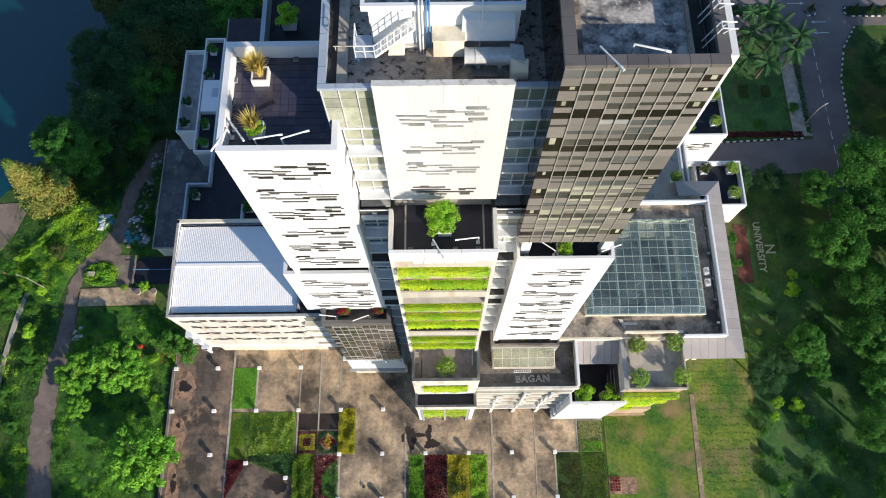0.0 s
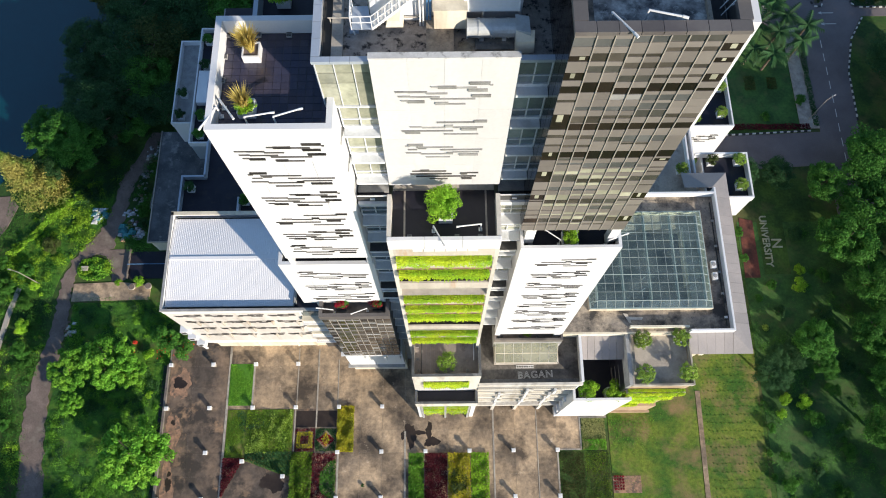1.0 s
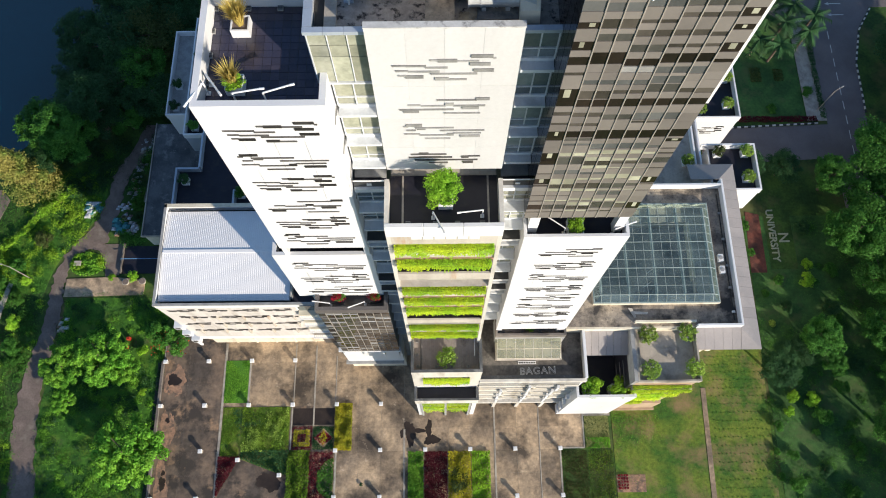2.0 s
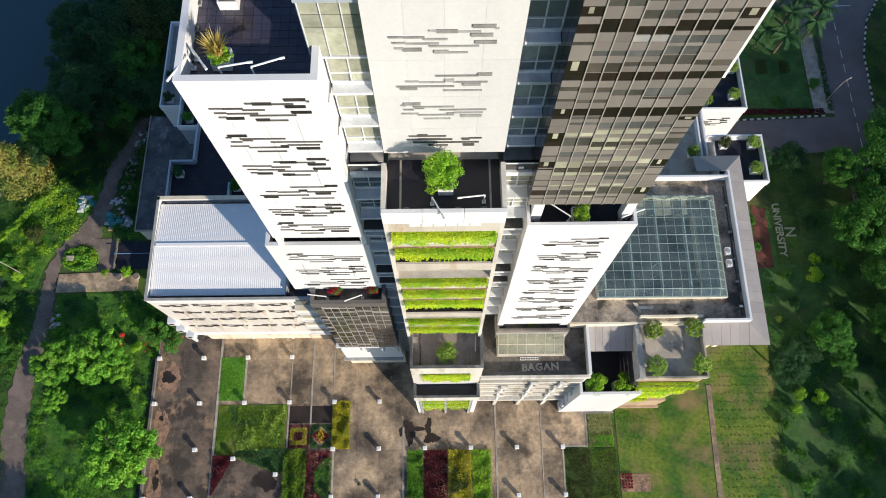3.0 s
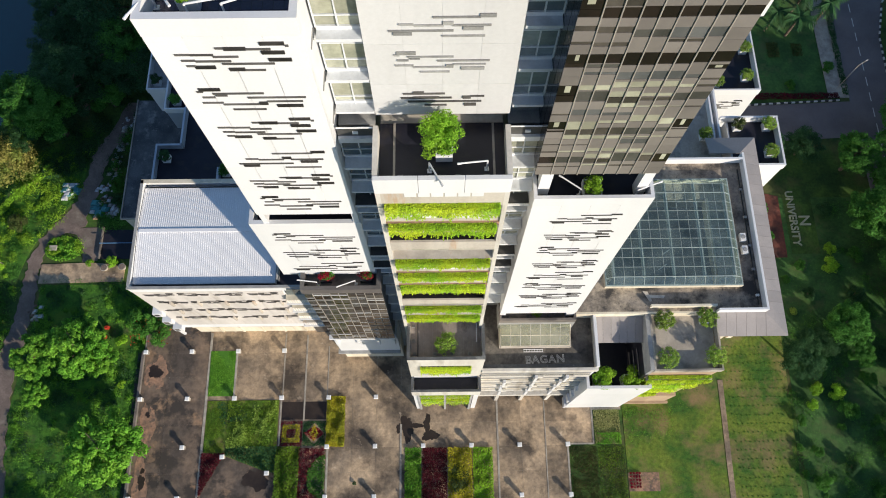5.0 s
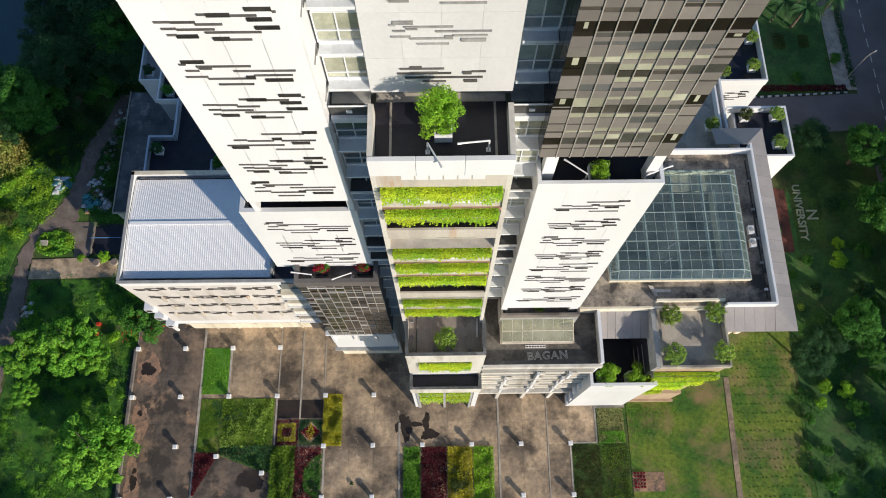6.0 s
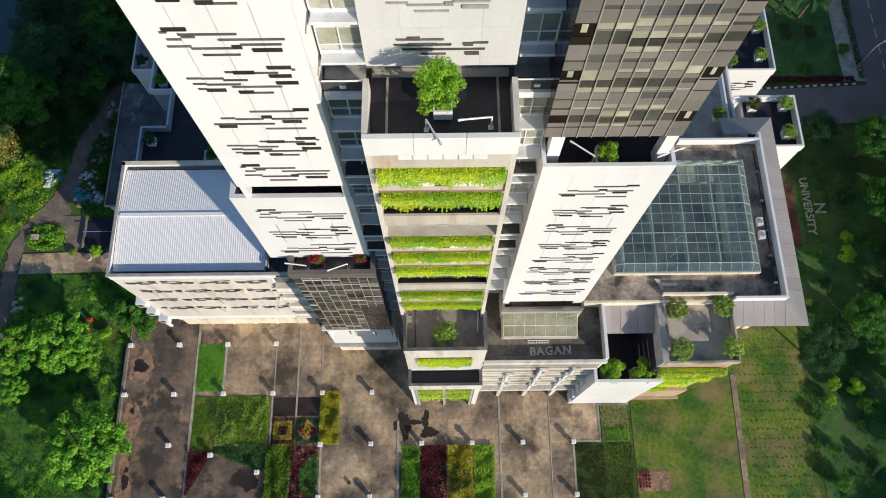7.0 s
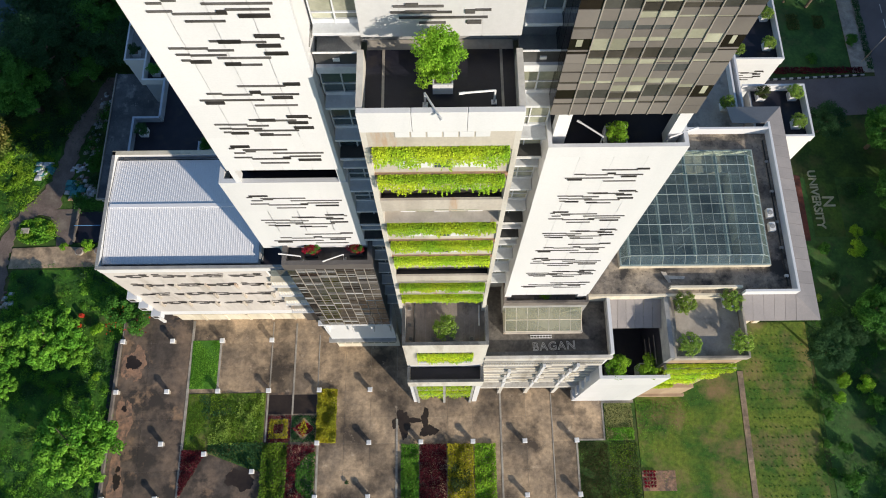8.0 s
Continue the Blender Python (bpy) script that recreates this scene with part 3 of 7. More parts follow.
def kerb_run(pts, label, step=0.55):
    """A low kerb painted in turn black and white, a stone at a time."""
    e = thing("kerb", pts[0][0], pts[0][1], 0, label, "kerb", kind="structure")
    i = 0
    for (xa, ya), (xb, yb) in zip(pts, pts[1:]):
        d = math.hypot(xb - xa, yb - ya)
        a = math.atan2(yb - ya, xb - xa)
        for k in range(int(d / step)):
            u = (k + 0.5) * step / d
            x, y = xa + (xb - xa) * u, ya + (yb - ya) * u
            piece("kerb_stone", x - step / 2 + 0.01, x + step / 2 - 0.01, y - 0.11, y + 0.11, 0.0, 0.2, road_paint if i % 2 else kerb_dark, e, rz=a)
            i += 1


kerb_run([(41, 54.35), (58.9, 55.2)], "black and white painted kerb of the garden")
kerb_run([(66.4, 57), (66.7, 66), (68.4, 72.3), (71.1, 76.6)], "black and white painted kerb of the bend")
kerb_run([(49.5, 78.9), (58.0, 78.9), (58.7, 79.7), (58.0, 80.9), (49.5, 80.9)], "black and white kerb of a planted median")
kerb_run([(63.0, 79.8), (63.4, 78.8), (64.6, 78.8), (65.0, 79.8), (64.6, 80.8)], "black and white kerb of a small island")
kerb_run([(76.5, 78.6), (70.5, 78.6), (69.6, 79.6), (70.5, 80.8)], "black and white kerb of a planted median")

# ---- courtyard slabs ----
G0, GX, GY = 5.905, -37.9, 18.72
yard = thing("courtyard", -10, 8, 0, "stained brown-grey concrete courtyard with damp patches", "pavement", kind="structure")
solid("bedding", -38.6, 22.4, -12, 22.5, -0.04, 0.04, court_edge, yard)
xs = [-38.4, -35.0, -30.2, -26.2, -20.2, -17.5, -14.45, -11.4, -8.4, -5.3, -2.4, 0.6, 3.5, 6.78, 9.7, 12.75, 15.4, 18.6]
ys = [-12, -8.0, -5.0, -2.0, 0.9, 3.8, 6.75, 9.7, 12.75, 15.7, 18.7, 22.4]
for a, b in zip(xs, xs[1:]):
    for c, d in zip(ys, ys[1:]):
        if b <= -17.6 and a >= -30 and d <= 12.8 and c >= 0:
            continue
        # slabs west of x = -30 get the darker concrete
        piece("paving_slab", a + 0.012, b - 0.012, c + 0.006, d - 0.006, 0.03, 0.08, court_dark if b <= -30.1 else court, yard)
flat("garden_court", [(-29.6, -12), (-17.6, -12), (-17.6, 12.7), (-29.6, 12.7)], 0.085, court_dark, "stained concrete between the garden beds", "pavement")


def blotch(x, y, rx, ry, z, mat, seed, label, name="damp_patch"):
    rng = random.Random(seed)
    n = 90
    pts = []
    for i in range(n):
        a = 2 * math.pi * i / n
        r = 1 + 0.16 * math.sin(2 * a + seed) + 0.13 * math.sin(3 * a + 2.1 * seed) + 0.08 * math.sin(5 * a + 1.3 * seed) + 0.06 * math.sin(9 * a + 0.7 * seed) + 0.045 * math.sin(17 * a + seed) + rng.uniform(-0.035, 0.035)
        pts.append((x + rx * r * math.cos(a), y + ry * r * math.sin(a)))
    ob = Geo().hexa([(p[0], p[1], z - 0.004) for p in pts], [(p[0], p[1], z) for p in pts]).done(name, mat)
    tagged(ob, label, "stain", kind="structure")


for i, (x, y, rx, ry) in enumerate(((-36.7, 16.2, 1.25, 2.2), (-37.1, 9.6, 0.85, 2.9), (-37.2, 2.6, 0.85, 3.4), (-37.0, -4.6, 0.9, 2.4))):
    blotch(x, y, rx, ry, 0.086, rust_soil, 20 + i, "thin rust-coloured soil washed over the concrete", "soil_patch")
for i, (x, y, rx, ry) in enumerate(((-36.9, 16.4, 0.8, 0.9), (-37.2, 11.0, 0.3, 0.35), (-37.0, 2.9, 0.5, 0.75), (-37.0, 4.2, 0.3, 0.3))):
    blotch(x, y, rx, ry, 0.091, damp, 40 + i, "dark damp patch on the soil")
for i, (x, y, rx, ry) in enumerate(((-4.5, 9.0, 0.75, 1.5), (-3.2, 9.3, 1.0, 0.25), (-2.0, 9.6, 0.45, 1.0), (-5.5, 9.0, 0.35, 0.6), (-1.6, 8.1, 0.9, 0.7), (-23.0, 3.0, 1.4, 1.3))):
    blotch(x, y, rx, ry, 0.086 + 0.0015 * i, damp, 60 + i, "dark spill of water on the concrete")

# low wall and drain along the courtyard's side
wall_run = thing("low_wall", -38.6, 5, 0, "low weathered grey garden wall with a drain", "wall", kind="structure")
solid("wall", -38.75, -38.45, -12, 19.0, 0, 0.5, deck_grey, wall_run)
solid("drain", -39.4, -38.8, -12, 19.0, 0, 0.06, kerb_dark, wall_run)
for x0, x1, y0, y1 in ((-30.15, -29.85, -12, 21.4), (-26.65, -26.4, 13.2, 19.0), (-14.5, -14.25, -12, 6.7), (-20.55, -20.35, 7.0, 12.6), (-17.6, -17.4, 10.1, 21.0), (-5.4, -5.15, -12, 9.5), (6.68, 6.9, -12, 12.4), (15.35, 15.55, -12, 7.0), (15.5, 18.7, 6.8, 7.0), (18.6, 18.8, 7.0, 11.0), (12.68, 12.8, -12, 12.2), (-20.4, -20.26, 12.8, 21.2), (-14.7, -14.58, 12.8, 19.5)):
    tagged(solid("kerb_strip", x0, x1, y0, y1, 0.05, 0.115, court_edge, None), "thin pale concrete kerb strip", "kerb", kind="structure")

# ---- white courtyard posts ----
post = thing("post", 0, 0, 0, "square white-capped concrete post", "post", "courtyard posts")
Geo().hexa([(-0.2, -0.2, 0), (0.2, -0.2, 0), (0.2, 0.2, 0), (-0.2, 0.2, 0)], [(-0.19, -0.19, 0.72), (0.19, -0.19, 0.72), (0.19, 0.19, 0.72), (-0.19, 0.19, 0.72)]).done("shaft", court_edge, post)
cap = Geo().box(-0.27, 0.27, -0.27, 0.27, 0.72, 0.86)
cap.hexa([(-0.27, -0.27, 0.86), (0.27, -0.27, 0.86), (0.27, 0.27, 0.86), (-0.27, 0.27, 0.86)], [(-0.22, -0.2, 0.92), (0.22, -0.2, 0.92), (0.22, 0.2, 0.92), (-0.22, 0.2, 0.92)])
cap.done("cap", white, post, "white painted cap")
spots = [(GX + G0 * i, GY) for i in (1, 2, 3)] + [(GX + G0 * i, 12.75) for i in range(0, 6)] + [(GX + G0, 6.85), (-27.0, 5.7), (-21.45, 3.75)] + [(GX + G0 * i, 6.78) for i in range(4, 10)] + [(GX + G0 * i, 0.95) for i in (0, 1, 4, 5, 8, 9)]
post.location = (GX * 1.006, GY * 1.006, 0.04)
for x, y in spots:
    copy_thing(post, pose(x * 1.006, y * 1.006, 0.06, 0, 0, random.uniform(-3, 3)))

# ---- the tower with white slatted facade, upper part (A) and lower part ----
STOREY = 3.45
tower = thing("tower_block", -9, 21, 34.8, "tall white clad tower with dark louvre slats", "tower")
AX0, AX1, AY0, AY1 = -12.2, -5.6, 18.28, 25.2
solid("core", AX0 + 0.1, AX1 - 0.1, AY0, AY1, 48.4, 67.7, joint_pale, tower)
zs = [65.3, 62.0, 58.7, 55.6, 52.3]
panels_south(AX0, AX1, AY0, 48.4, 67.75, 4, zs, white, tower)
panels_east(AX1 - 0.1, AY0, AY1, 48.4, 67.75, 3, zs, white, tower, sign=1, t=0.10)
panels_east(AX0 + 0.1, AY0, AY1, 48.4, 67.75, 3, zs, white, tower, sign=-1, t=0.10)
parapet(AX0, AX1, AY0 - 0.08, AY1, 67.75, 68.9, 0.34, white, tower)
for k, (z1, z0) in enumerate(((67.32, 65.29), (63.8, 61.95), (61.06, 58.92), (57.5, 55.5), (54.54, 52.58), (51.41, 49.35))):
    slat_group(-11.27, -6.28, AY0 - 0.09, z1, z0, (0, 1, 0, 2, 0, 1)[k], slot, slot_mid, tower)
for z in (65.8, 62.4, 59.2, 56.0):
    for k in range(3):
        ya = 18.9 + 0.7 * k
        piece("slat", AX1, AX1 + 0.05, ya, ya + 1.1, z - 0.3 * k - 0.04, z - 0.3 * k + 0.04, slot_grey, tower)
solid("soffit_beam", AX0, AX0 + 0.35, AY0 + 0.1, AY0 + 0.7, 46.4, 48.4, white, tower)
solid("soffit_beam", AX1 - 0.4, AX1, AY0 + 0.1, AY0 + 0.7, 46.4, 48.4, white, tower)
# black wall: the gap's deep shade is put into its colour
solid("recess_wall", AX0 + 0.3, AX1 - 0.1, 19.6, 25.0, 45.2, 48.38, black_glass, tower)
BX0, BX1, BY0 = -13.26, -5.5, 18.42
solid("lower_core", BX0 + 0.1, BX1 - 0.1, BY0, 25.0, 34.8, 45.2, joint_pale, tower)
zs2 = [42.0, 38.3]
panels_south(BX0, BX1, BY0, 34.8, 45.25, 4, zs2, white, tower)
panels_east(BX1 - 0.1, BY0, 25.0, 34.8, 45.25, 2, zs2, white, tower, t=0.1)
panels_east(BX0 + 0.1, BY0, 25.0, 34.8, 45.25, 2, zs2, white, tower, sign=-1, t=0.1)
parapet(BX0, BX1, BY0 - 0.08, 25.0, 45.25, 46.4, 0.3, white, tower)
solid("recess_floor", BX0 + 0.3, BX1 - 0.3, BY0 + 0.22, 24.7, 45.2, 45.3, deck_dark, tower)
for k, (z1, z0) in enumerate(((44.53, 42.52), (41.35, 39.1), (37.96, 35.8))):
    slat_group(-12.1, -6.2, BY0 - 0.09, z1, z0, (1, 0, 2)[k], slot, slot_mid, tower, k=0.66)
solid("lower_stem", -12.25, -5.6, 18.6, 25.0, 20.9, 34.8, white, tower)
solid("soffit_beam", -6.6, -5.5, 18.5, 19.6, 33.4, 34.8, white, tower)
solid("soffit_beam", -11.9, -11.0, 18.5, 19.6, 33.4, 34.8, white, tower)
# paved roof
solid("roof_bed", AX0 + 0.34, AX1 - 0.34, AY0 + 0.26, AY1 - 0.34, 67.70, 67.76, kerb_dark, tower)
nx, ny = 13, 14
wx, wy = (AX1 - AX0 - 0.7) / nx, (AY1 - AY0 - 0.62) / ny
for i in range(nx):
    for j in range(ny):
        x, y = AX0 + 0.35 + i * wx, AY0 + 0.27 + j * wy
        piece("roof_paver", x + 0.01, x + wx - 0.01, y + 0.01, y + wy - 0.01, 67.75, 67.79, paver_dark, tower)
# lower terrace behind the tower
solid("back_wing", -12.05, -6.3, 25.2, 42, 30, 61.9, joint, tower)
solid("back_deck", -11.7, -6.3, 25.2, 42, 61.9, 61.95, deck_dark, tower)
parapet(-12.05, -6.3, 25.2, 42, 61.9, 63.0, 0.3, coping, tower, sides="wn")
solid("divider", -11.7, -6.3, 29.4, 29.6, 61.95, 62.8, coping, tower)

# ---- central tower (C) ----
central = thing("tower_block", 0, 28, 59, "central tower with white slatted slab between glazed strips", "tower")
CX0, CX1 = -6.2, 5.5
solid("core", CX0 + 0.15, CX1 - 0.05, 20.25, 38, 57.6, 71.75, joint, central)
solid("slab", -3.3, 3.68, 19.6, 19.85, 59.0, 73.0, joint_pale, central)
solid("slab_back", -3.3, 3.68, 19.85, 20.25, 59.0, 71.75, joint_pale, central)
panels_south(-3.38, 3.75, 19.6, 59.0, 73.04, 4, [61.9, 65.2, 68.4], white_soft, central)
solid("slab_cap", -3.4, 3.77, 19.5, 19.84, 73.04, 73.13, cap_stained, central, "weather-stained white slab cap")
for k, (z1, z0) in enumerate(((71.04, 69.02), (67.33, 65.79), (64.6, 63.02), (61.2, 59.95))):
    # lowest cluster in darker grey, for the shade of the terrace bush
    slat_group(-2.3 + 0.12 * k, 2.6 - 0.1 * k, 19.51, z1, z0, (0, 2, 1, 3)[k], slot_grey if k < 3 else slot_mid, slot_grey if k < 3 else slot_mid, central, k=1.1)
# coping round the roof
for k in range(3):
    piece("coping_tile", CX0 + k * 0.934, CX0 + k * 0.934 + 0.92, 19.85, 20.15, 72.15, 72.38, coping, central)
for k in range(2):
    piece("coping_tile", 3.78 + k * 0.865, 3.78 + k * 0.865 + 0.85, 19.85, 20.15, 72.15, 72.38, coping, central)
for i in range(12):
    piece("coping_tile", CX0, CX0 + 0.42, 20.17 + i * 1.0, 20.17 + i * 1.0 + 0.98, 72.15, 72.38, coping, central)
solid("coping_wall", CX0 + 0.08, CX0 + 0.38, 20.17, 38, 71.75, 72.15, joint, central)


def glazed_strip(x0, x1, y, z0, z1, parent, glass, bar, cols=2, first=True, deep=0.55, top_h=None):
    """Storeys of window bands between projecting ledges, from the top down."""
    z = z1
    while z - 3.3 > z0 - 0.4:
        lo = max(z0, z - 3.3)
        w = (x1 - x0) / cols
        for c in range(cols):
            a, b = x0 + c * w, x0 + (c + 1) * w
            piece("window_pane", a + 0.04, b - 0.04, y, y + 0.05, z - 1.25, z - 0.08, glass, parent)
            piece("window_pane", a + 0.04, b - 0.04, y + 0.06, y + 0.10, z - 2.1, z - 1.35, glass, parent)
            piece("mullion", a - 0.03, a + 0.03, y - 0.07, y + 0.06, z - 2.15, z, bar, parent)
        piece("mullion", x1 - 0.03, x1 + 0.03, y - 0.07, y + 0.06, z - 2.15, z, bar, parent)
        piece("transom", x0, x1, y - 0.05, y + 0.06, z - 1.36, z - 1.28, bar, parent)
        piece("transom", x0, x1, y - 0.05, y + 0.06, z - 0.08, z, bar, parent)
        piece("ledge", x0, x1, y - deep, y + 0.12, lo + 0.75, lo + 0.95, ledge, parent)
        piece("spandrel", x0, x1, y - 0.02, y + 0.14, lo, lo + 0.76, ledge, parent)
        piece("spandrel", x0, x1, y - 0.03, y + 0.14, lo + 0.95, lo + 1.2, ledge, parent)
        z -= 3.3


glazed_strip(-5.45, -3.42, 20.05, 58.4, 68.0, central, glass_pale, ledge)
glazed_strip(3.82, 5.45, 20.05, 58.4, 72.12, central, glass_sky, ledge)
# tall glazing above the side tower's roof, turning the corner
for c in range(3):
    a = CX0 + 0.1 + c * 0.92
    for z0, z1 in ((68.1, 70.2), (70.25, 71.1), (71.15, 72.12)):
        piece("window_pane", a + 0.03, a + 0.89, 20.05, 20.1, z0, z1, glass_pale, central)
    piece("mullion", a - 0.02, a + 0.02, 19.98, 20.1, 68.0, 72.14, ledge, central)
piece("transom", CX0 + 0.1, -3.4, 19.96, 20.1, 67.95, 68.08, ledge, central)
for c in range(4):
    a = 20.15 + c * 0.95
    for z0, z1 in ((67.9, 70.2), (70.25, 71.1), (71.15, 72.12)):
        piece("window_pane", CX0 + 0.06, CX0 + 0.11, a + 0.03, a + 0.92, z0, z1, glass_pale, central)
    piece("mullion", CX0 + 0.0, CX0 + 0.1, a - 0.02, a + 0.02, 67.8, 72.14, ledge, central)
# roof surfaces
solid("roof_slab", CX0 + 0.42, CX1, 20.3, 38, 71.74, 71.80, roof_mottled, central)
solid("roof_kerb", -5.3, -4.75, 20.4, 27.5, 71.8, 72.0, court_edge, central)
solid("roof_channel", -5.75, -5.35, 20.4, 27.5, 71.8, 71.83, kerb_dark, central)
solid("roof_plinth", -0.68, 0.66, 20.4, 22.5, 71.8, 72.25, roof_stained, central)

pent = thing("roof_house", 0.2, 25, 71.8, "white painted plant room on the roof with a stained top", "plant room")
solid("wall", -3.45, 4.0, 22.6, 30, 71.8, 75.15, white, pent)
solid("eave", -3.75, 4.15, 22.35, 30.2, 75.15, 75.3, white, pent)
solid("top", -3.55, 3.95, 22.55, 30, 75.3, 75.34, roof_black, pent)
parapet(-3.75, 4.15, 22.35, 30.2, 75.3, 75.55, 0.2, white, pent)
solid("door", -4.2 + 0.75, -3.4, 22.57, 22.62, 71.9, 73.9, glass_dark, pent)

stair = thing("roof_stair", -3.6, 22.2, 71.8, "white steel stair with railings against the plant room", "stair")
n = 11
for i in range(n):
    x = -3.3 + i * 0.185
    piece("step", x, x + 0.24, 21.75, 22.5, 72.35 + i * 0.2, 72.39 + i * 0.2, steel_white, stair)
Geo().hexa([(-3.3, 21.72, 72.2), (-1.2, 21.72, 74.45), (-1.2, 21.76, 74.45), (-3.3, 21.76, 72.2)], [(-3.3, 21.72, 72.4), (-1.2, 21.72, 74.65), (-1.2, 21.76, 74.65), (-3.3, 21.76, 72.4)]).done("stringer", steel_white, stair)
solid("landing", -4.3, -3.3, 21.75, 23.1, 72.2, 72.28, coping, stair)
for i in range(7):
    x = -3.3 + i * 0.35
    Geo().rod((x, 21.74, 72.3 + i * 0.375), (x, 21.74, 73.25 + i * 0.375), 0.025, sides=6).done("baluster", steel_white, stair)
for h in (0.5, 0.95):
    Geo().rod((-3.3, 21.74, 72.3 + h), (-1.2, 21.74, 74.55 + h), 0.03, sides=6).done("handrail", steel_white, stair)
    Geo().rod((-4.3, 21.74, 72.3 + h), (-3.3, 21.74, 72.3 + h), 0.03, sides=6).done("handrail", steel_white, stair)
    Geo().rod((-4.3, 21.74, 72.3 + h), (-4.3, 23.1, 72.3 + h), 0.03, sides=6).done("handrail", steel_white, stair)
for x, y in ((-4.3, 21.74), (-4.3, 22.4), (-4.3, 23.1), (-3.8, 21.74)):
    Geo().rod((x, y, 72.25), (x, y, 73.25), 0.025, sides=6).done("baluster", steel_white, stair)
Geo().rod((-4.2, 21.8, 71.8), (-4.2, 21.8, 72.2), 0.05, sides=8).done("leg", steel_white, stair)
solid("foot", -4.45, -4.0, 21.85, 22.2, 71.8, 71.9, coping, stair)

cabinet = thing("roof_cabinet", 0.1, 22.3, 71.8, "cream painted metal equipment box on the roof", "equipment box")
solid("body", -0.3, 1.25, 21.75, 22.55, 72.25, 73.6, cream, cabinet)
solid("lid", -0.36, 1.3, 21.7, 22.58, 73.6, 73.68, cream, cabinet)
tank = thing("covered_tank", 2.4, 22.3, 72.6, "grey-blue sheeted duct box on the plant room wall", "duct")
tank_geo = Geo().hexa([(1.1, 22.2, 72.95), (3.85, 22.2, 72.95), (3.85, 22.59, 72.75), (1.1, 22.59, 72.75)], [(1.15, 22.3, 74.5), (3.75, 22.3, 74.5), (3.75, 22.59, 74.75), (1.15, 22.59, 74.75)])
tank_geo.done("cover", tank_cover, tank)
duct = thing("air_duct", 2.8, 21.6, 71.8, "large round galvanised air duct with a bend", "duct")
tube = Geo().rod((1.3, 21.6, 72.5), (3.6, 21.6, 72.5), 0.46, sides=18).done("tube", duct_metal, duct, smooth=False)
for x in (1.3, 1.85, 2.45, 2.6, 3.3):
    Geo().rod((x - 0.03, 21.6, 72.5), (x + 0.03, 21.6, 72.5), 0.5, sides=18).done("flange", duct_metal, tube)
Geo().hexa([(3.6, 21.15, 72.1), (4.35, 20.95, 72.1), (4.35, 21.9, 72.1), (3.6, 22.05, 72.1)], [(3.6, 21.15, 72.95), (4.3, 20.95, 72.95), (4.25, 21.9, 72.95), (3.6, 22.05, 72.95)]).done("elbow", duct_metal, duct)
Geo().hexa([(3.6, 20.6, 71.85), (4.55, 20.6, 71.85), (4.55, 21.1, 71.95), (3.6, 21.1, 71.95)], [(3.6, 20.75, 72.55), (4.5, 20.75, 72.55), (4.5, 21.15, 72.9), (3.6, 21.15, 72.9)]).done("outlet", cream, duct)
solid("plinth", 1.7, 3.6, 20.75, 22.1, 71.8, 71.98, roof_stained, duct)
solid("stand", 1.9, 2.1, 21.2, 22.0, 71.98, 72.2, duct_metal, duct)
solid("stand", 3.0, 3.2, 21.2, 22.0, 71.98, 72.2, duct_metal, duct)
for x, m_, r in ((-0.98, steel_white, 0.05), (-0.82, steel_white, 0.05), (-0.62, pipe_blue, 0.045), (-0.47, pipe_blue, 0.05), (2.1, steel_white, 0.045)):
    riser = thing("pipe_riser", x, 22.4, 71.8, "painted pipe rising up the plant room wall", "pipe", "roof pipes")
    Geo().rod((x, 22.3, 71.8), (x, 22.3, 75.6), r).done("pipe", m_, riser)
    Geo().rod((x, 22.3, 75.6), (x, 29.5, 75.65), r).done("pipe", m_, riser)
rail = thing("pipe_rail", -4, 22.5, 71.8, "thin grey steel rail across the roof", "rail")
Geo().rod((-5.5, 22.45, 72.25), (-0.9, 22.45, 72.25), 0.035).done("rail", court_edge, rail)
for x in (-5.4, -4.0, -2.4, -1.0):
    Geo().rod((x, 22.45, 71.8), (x, 22.45, 72.25), 0.03).done("baluster", court_edge, rail)
lamp_box = thing("wall_lamp", -2.2, 22.4, 72.2, "cream weathered wall fitting", "wall fitting")
Geo().hexa([(-2.65, 21.9, 72.2), (-1.8, 21.9, 72.2), (-1.75, 22.6, 72.25), (-2.65, 22.6, 72.25)], [(-2.55, 22.0, 72.55), (-1.95, 22.0, 72.55), (-1.9, 22.6, 72.7), (-2.55, 22.6, 72.7)]).done("housing", cream, lamp_box)

# ---- dark curtain-wall tower (D) ----
dark = thing("tower_block", 9, 24, 55, "dark tower of brown glass and tan panels", "tower")
DX0, DX1, DY = 5.45, 12.6, 17.85
solid("core", DX0 + 0.1, DX1 - 0.05, DY + 0.06, 34, 55.0, 76.2, mullion_dark, dark)
parapet(DX0 + 0.1, DX1 - 0.05, DY + 0.06, 27, 76.2, 77.16, 0.33, mullion_dark, dark, name="upstand")
rngD = random.Random(3)
cols = 9
w = (DX1 - DX0) / 9.44
lines = [DX0] + [DX0 + 1.22 * w + i * w for i in range(8)] + [DX1]


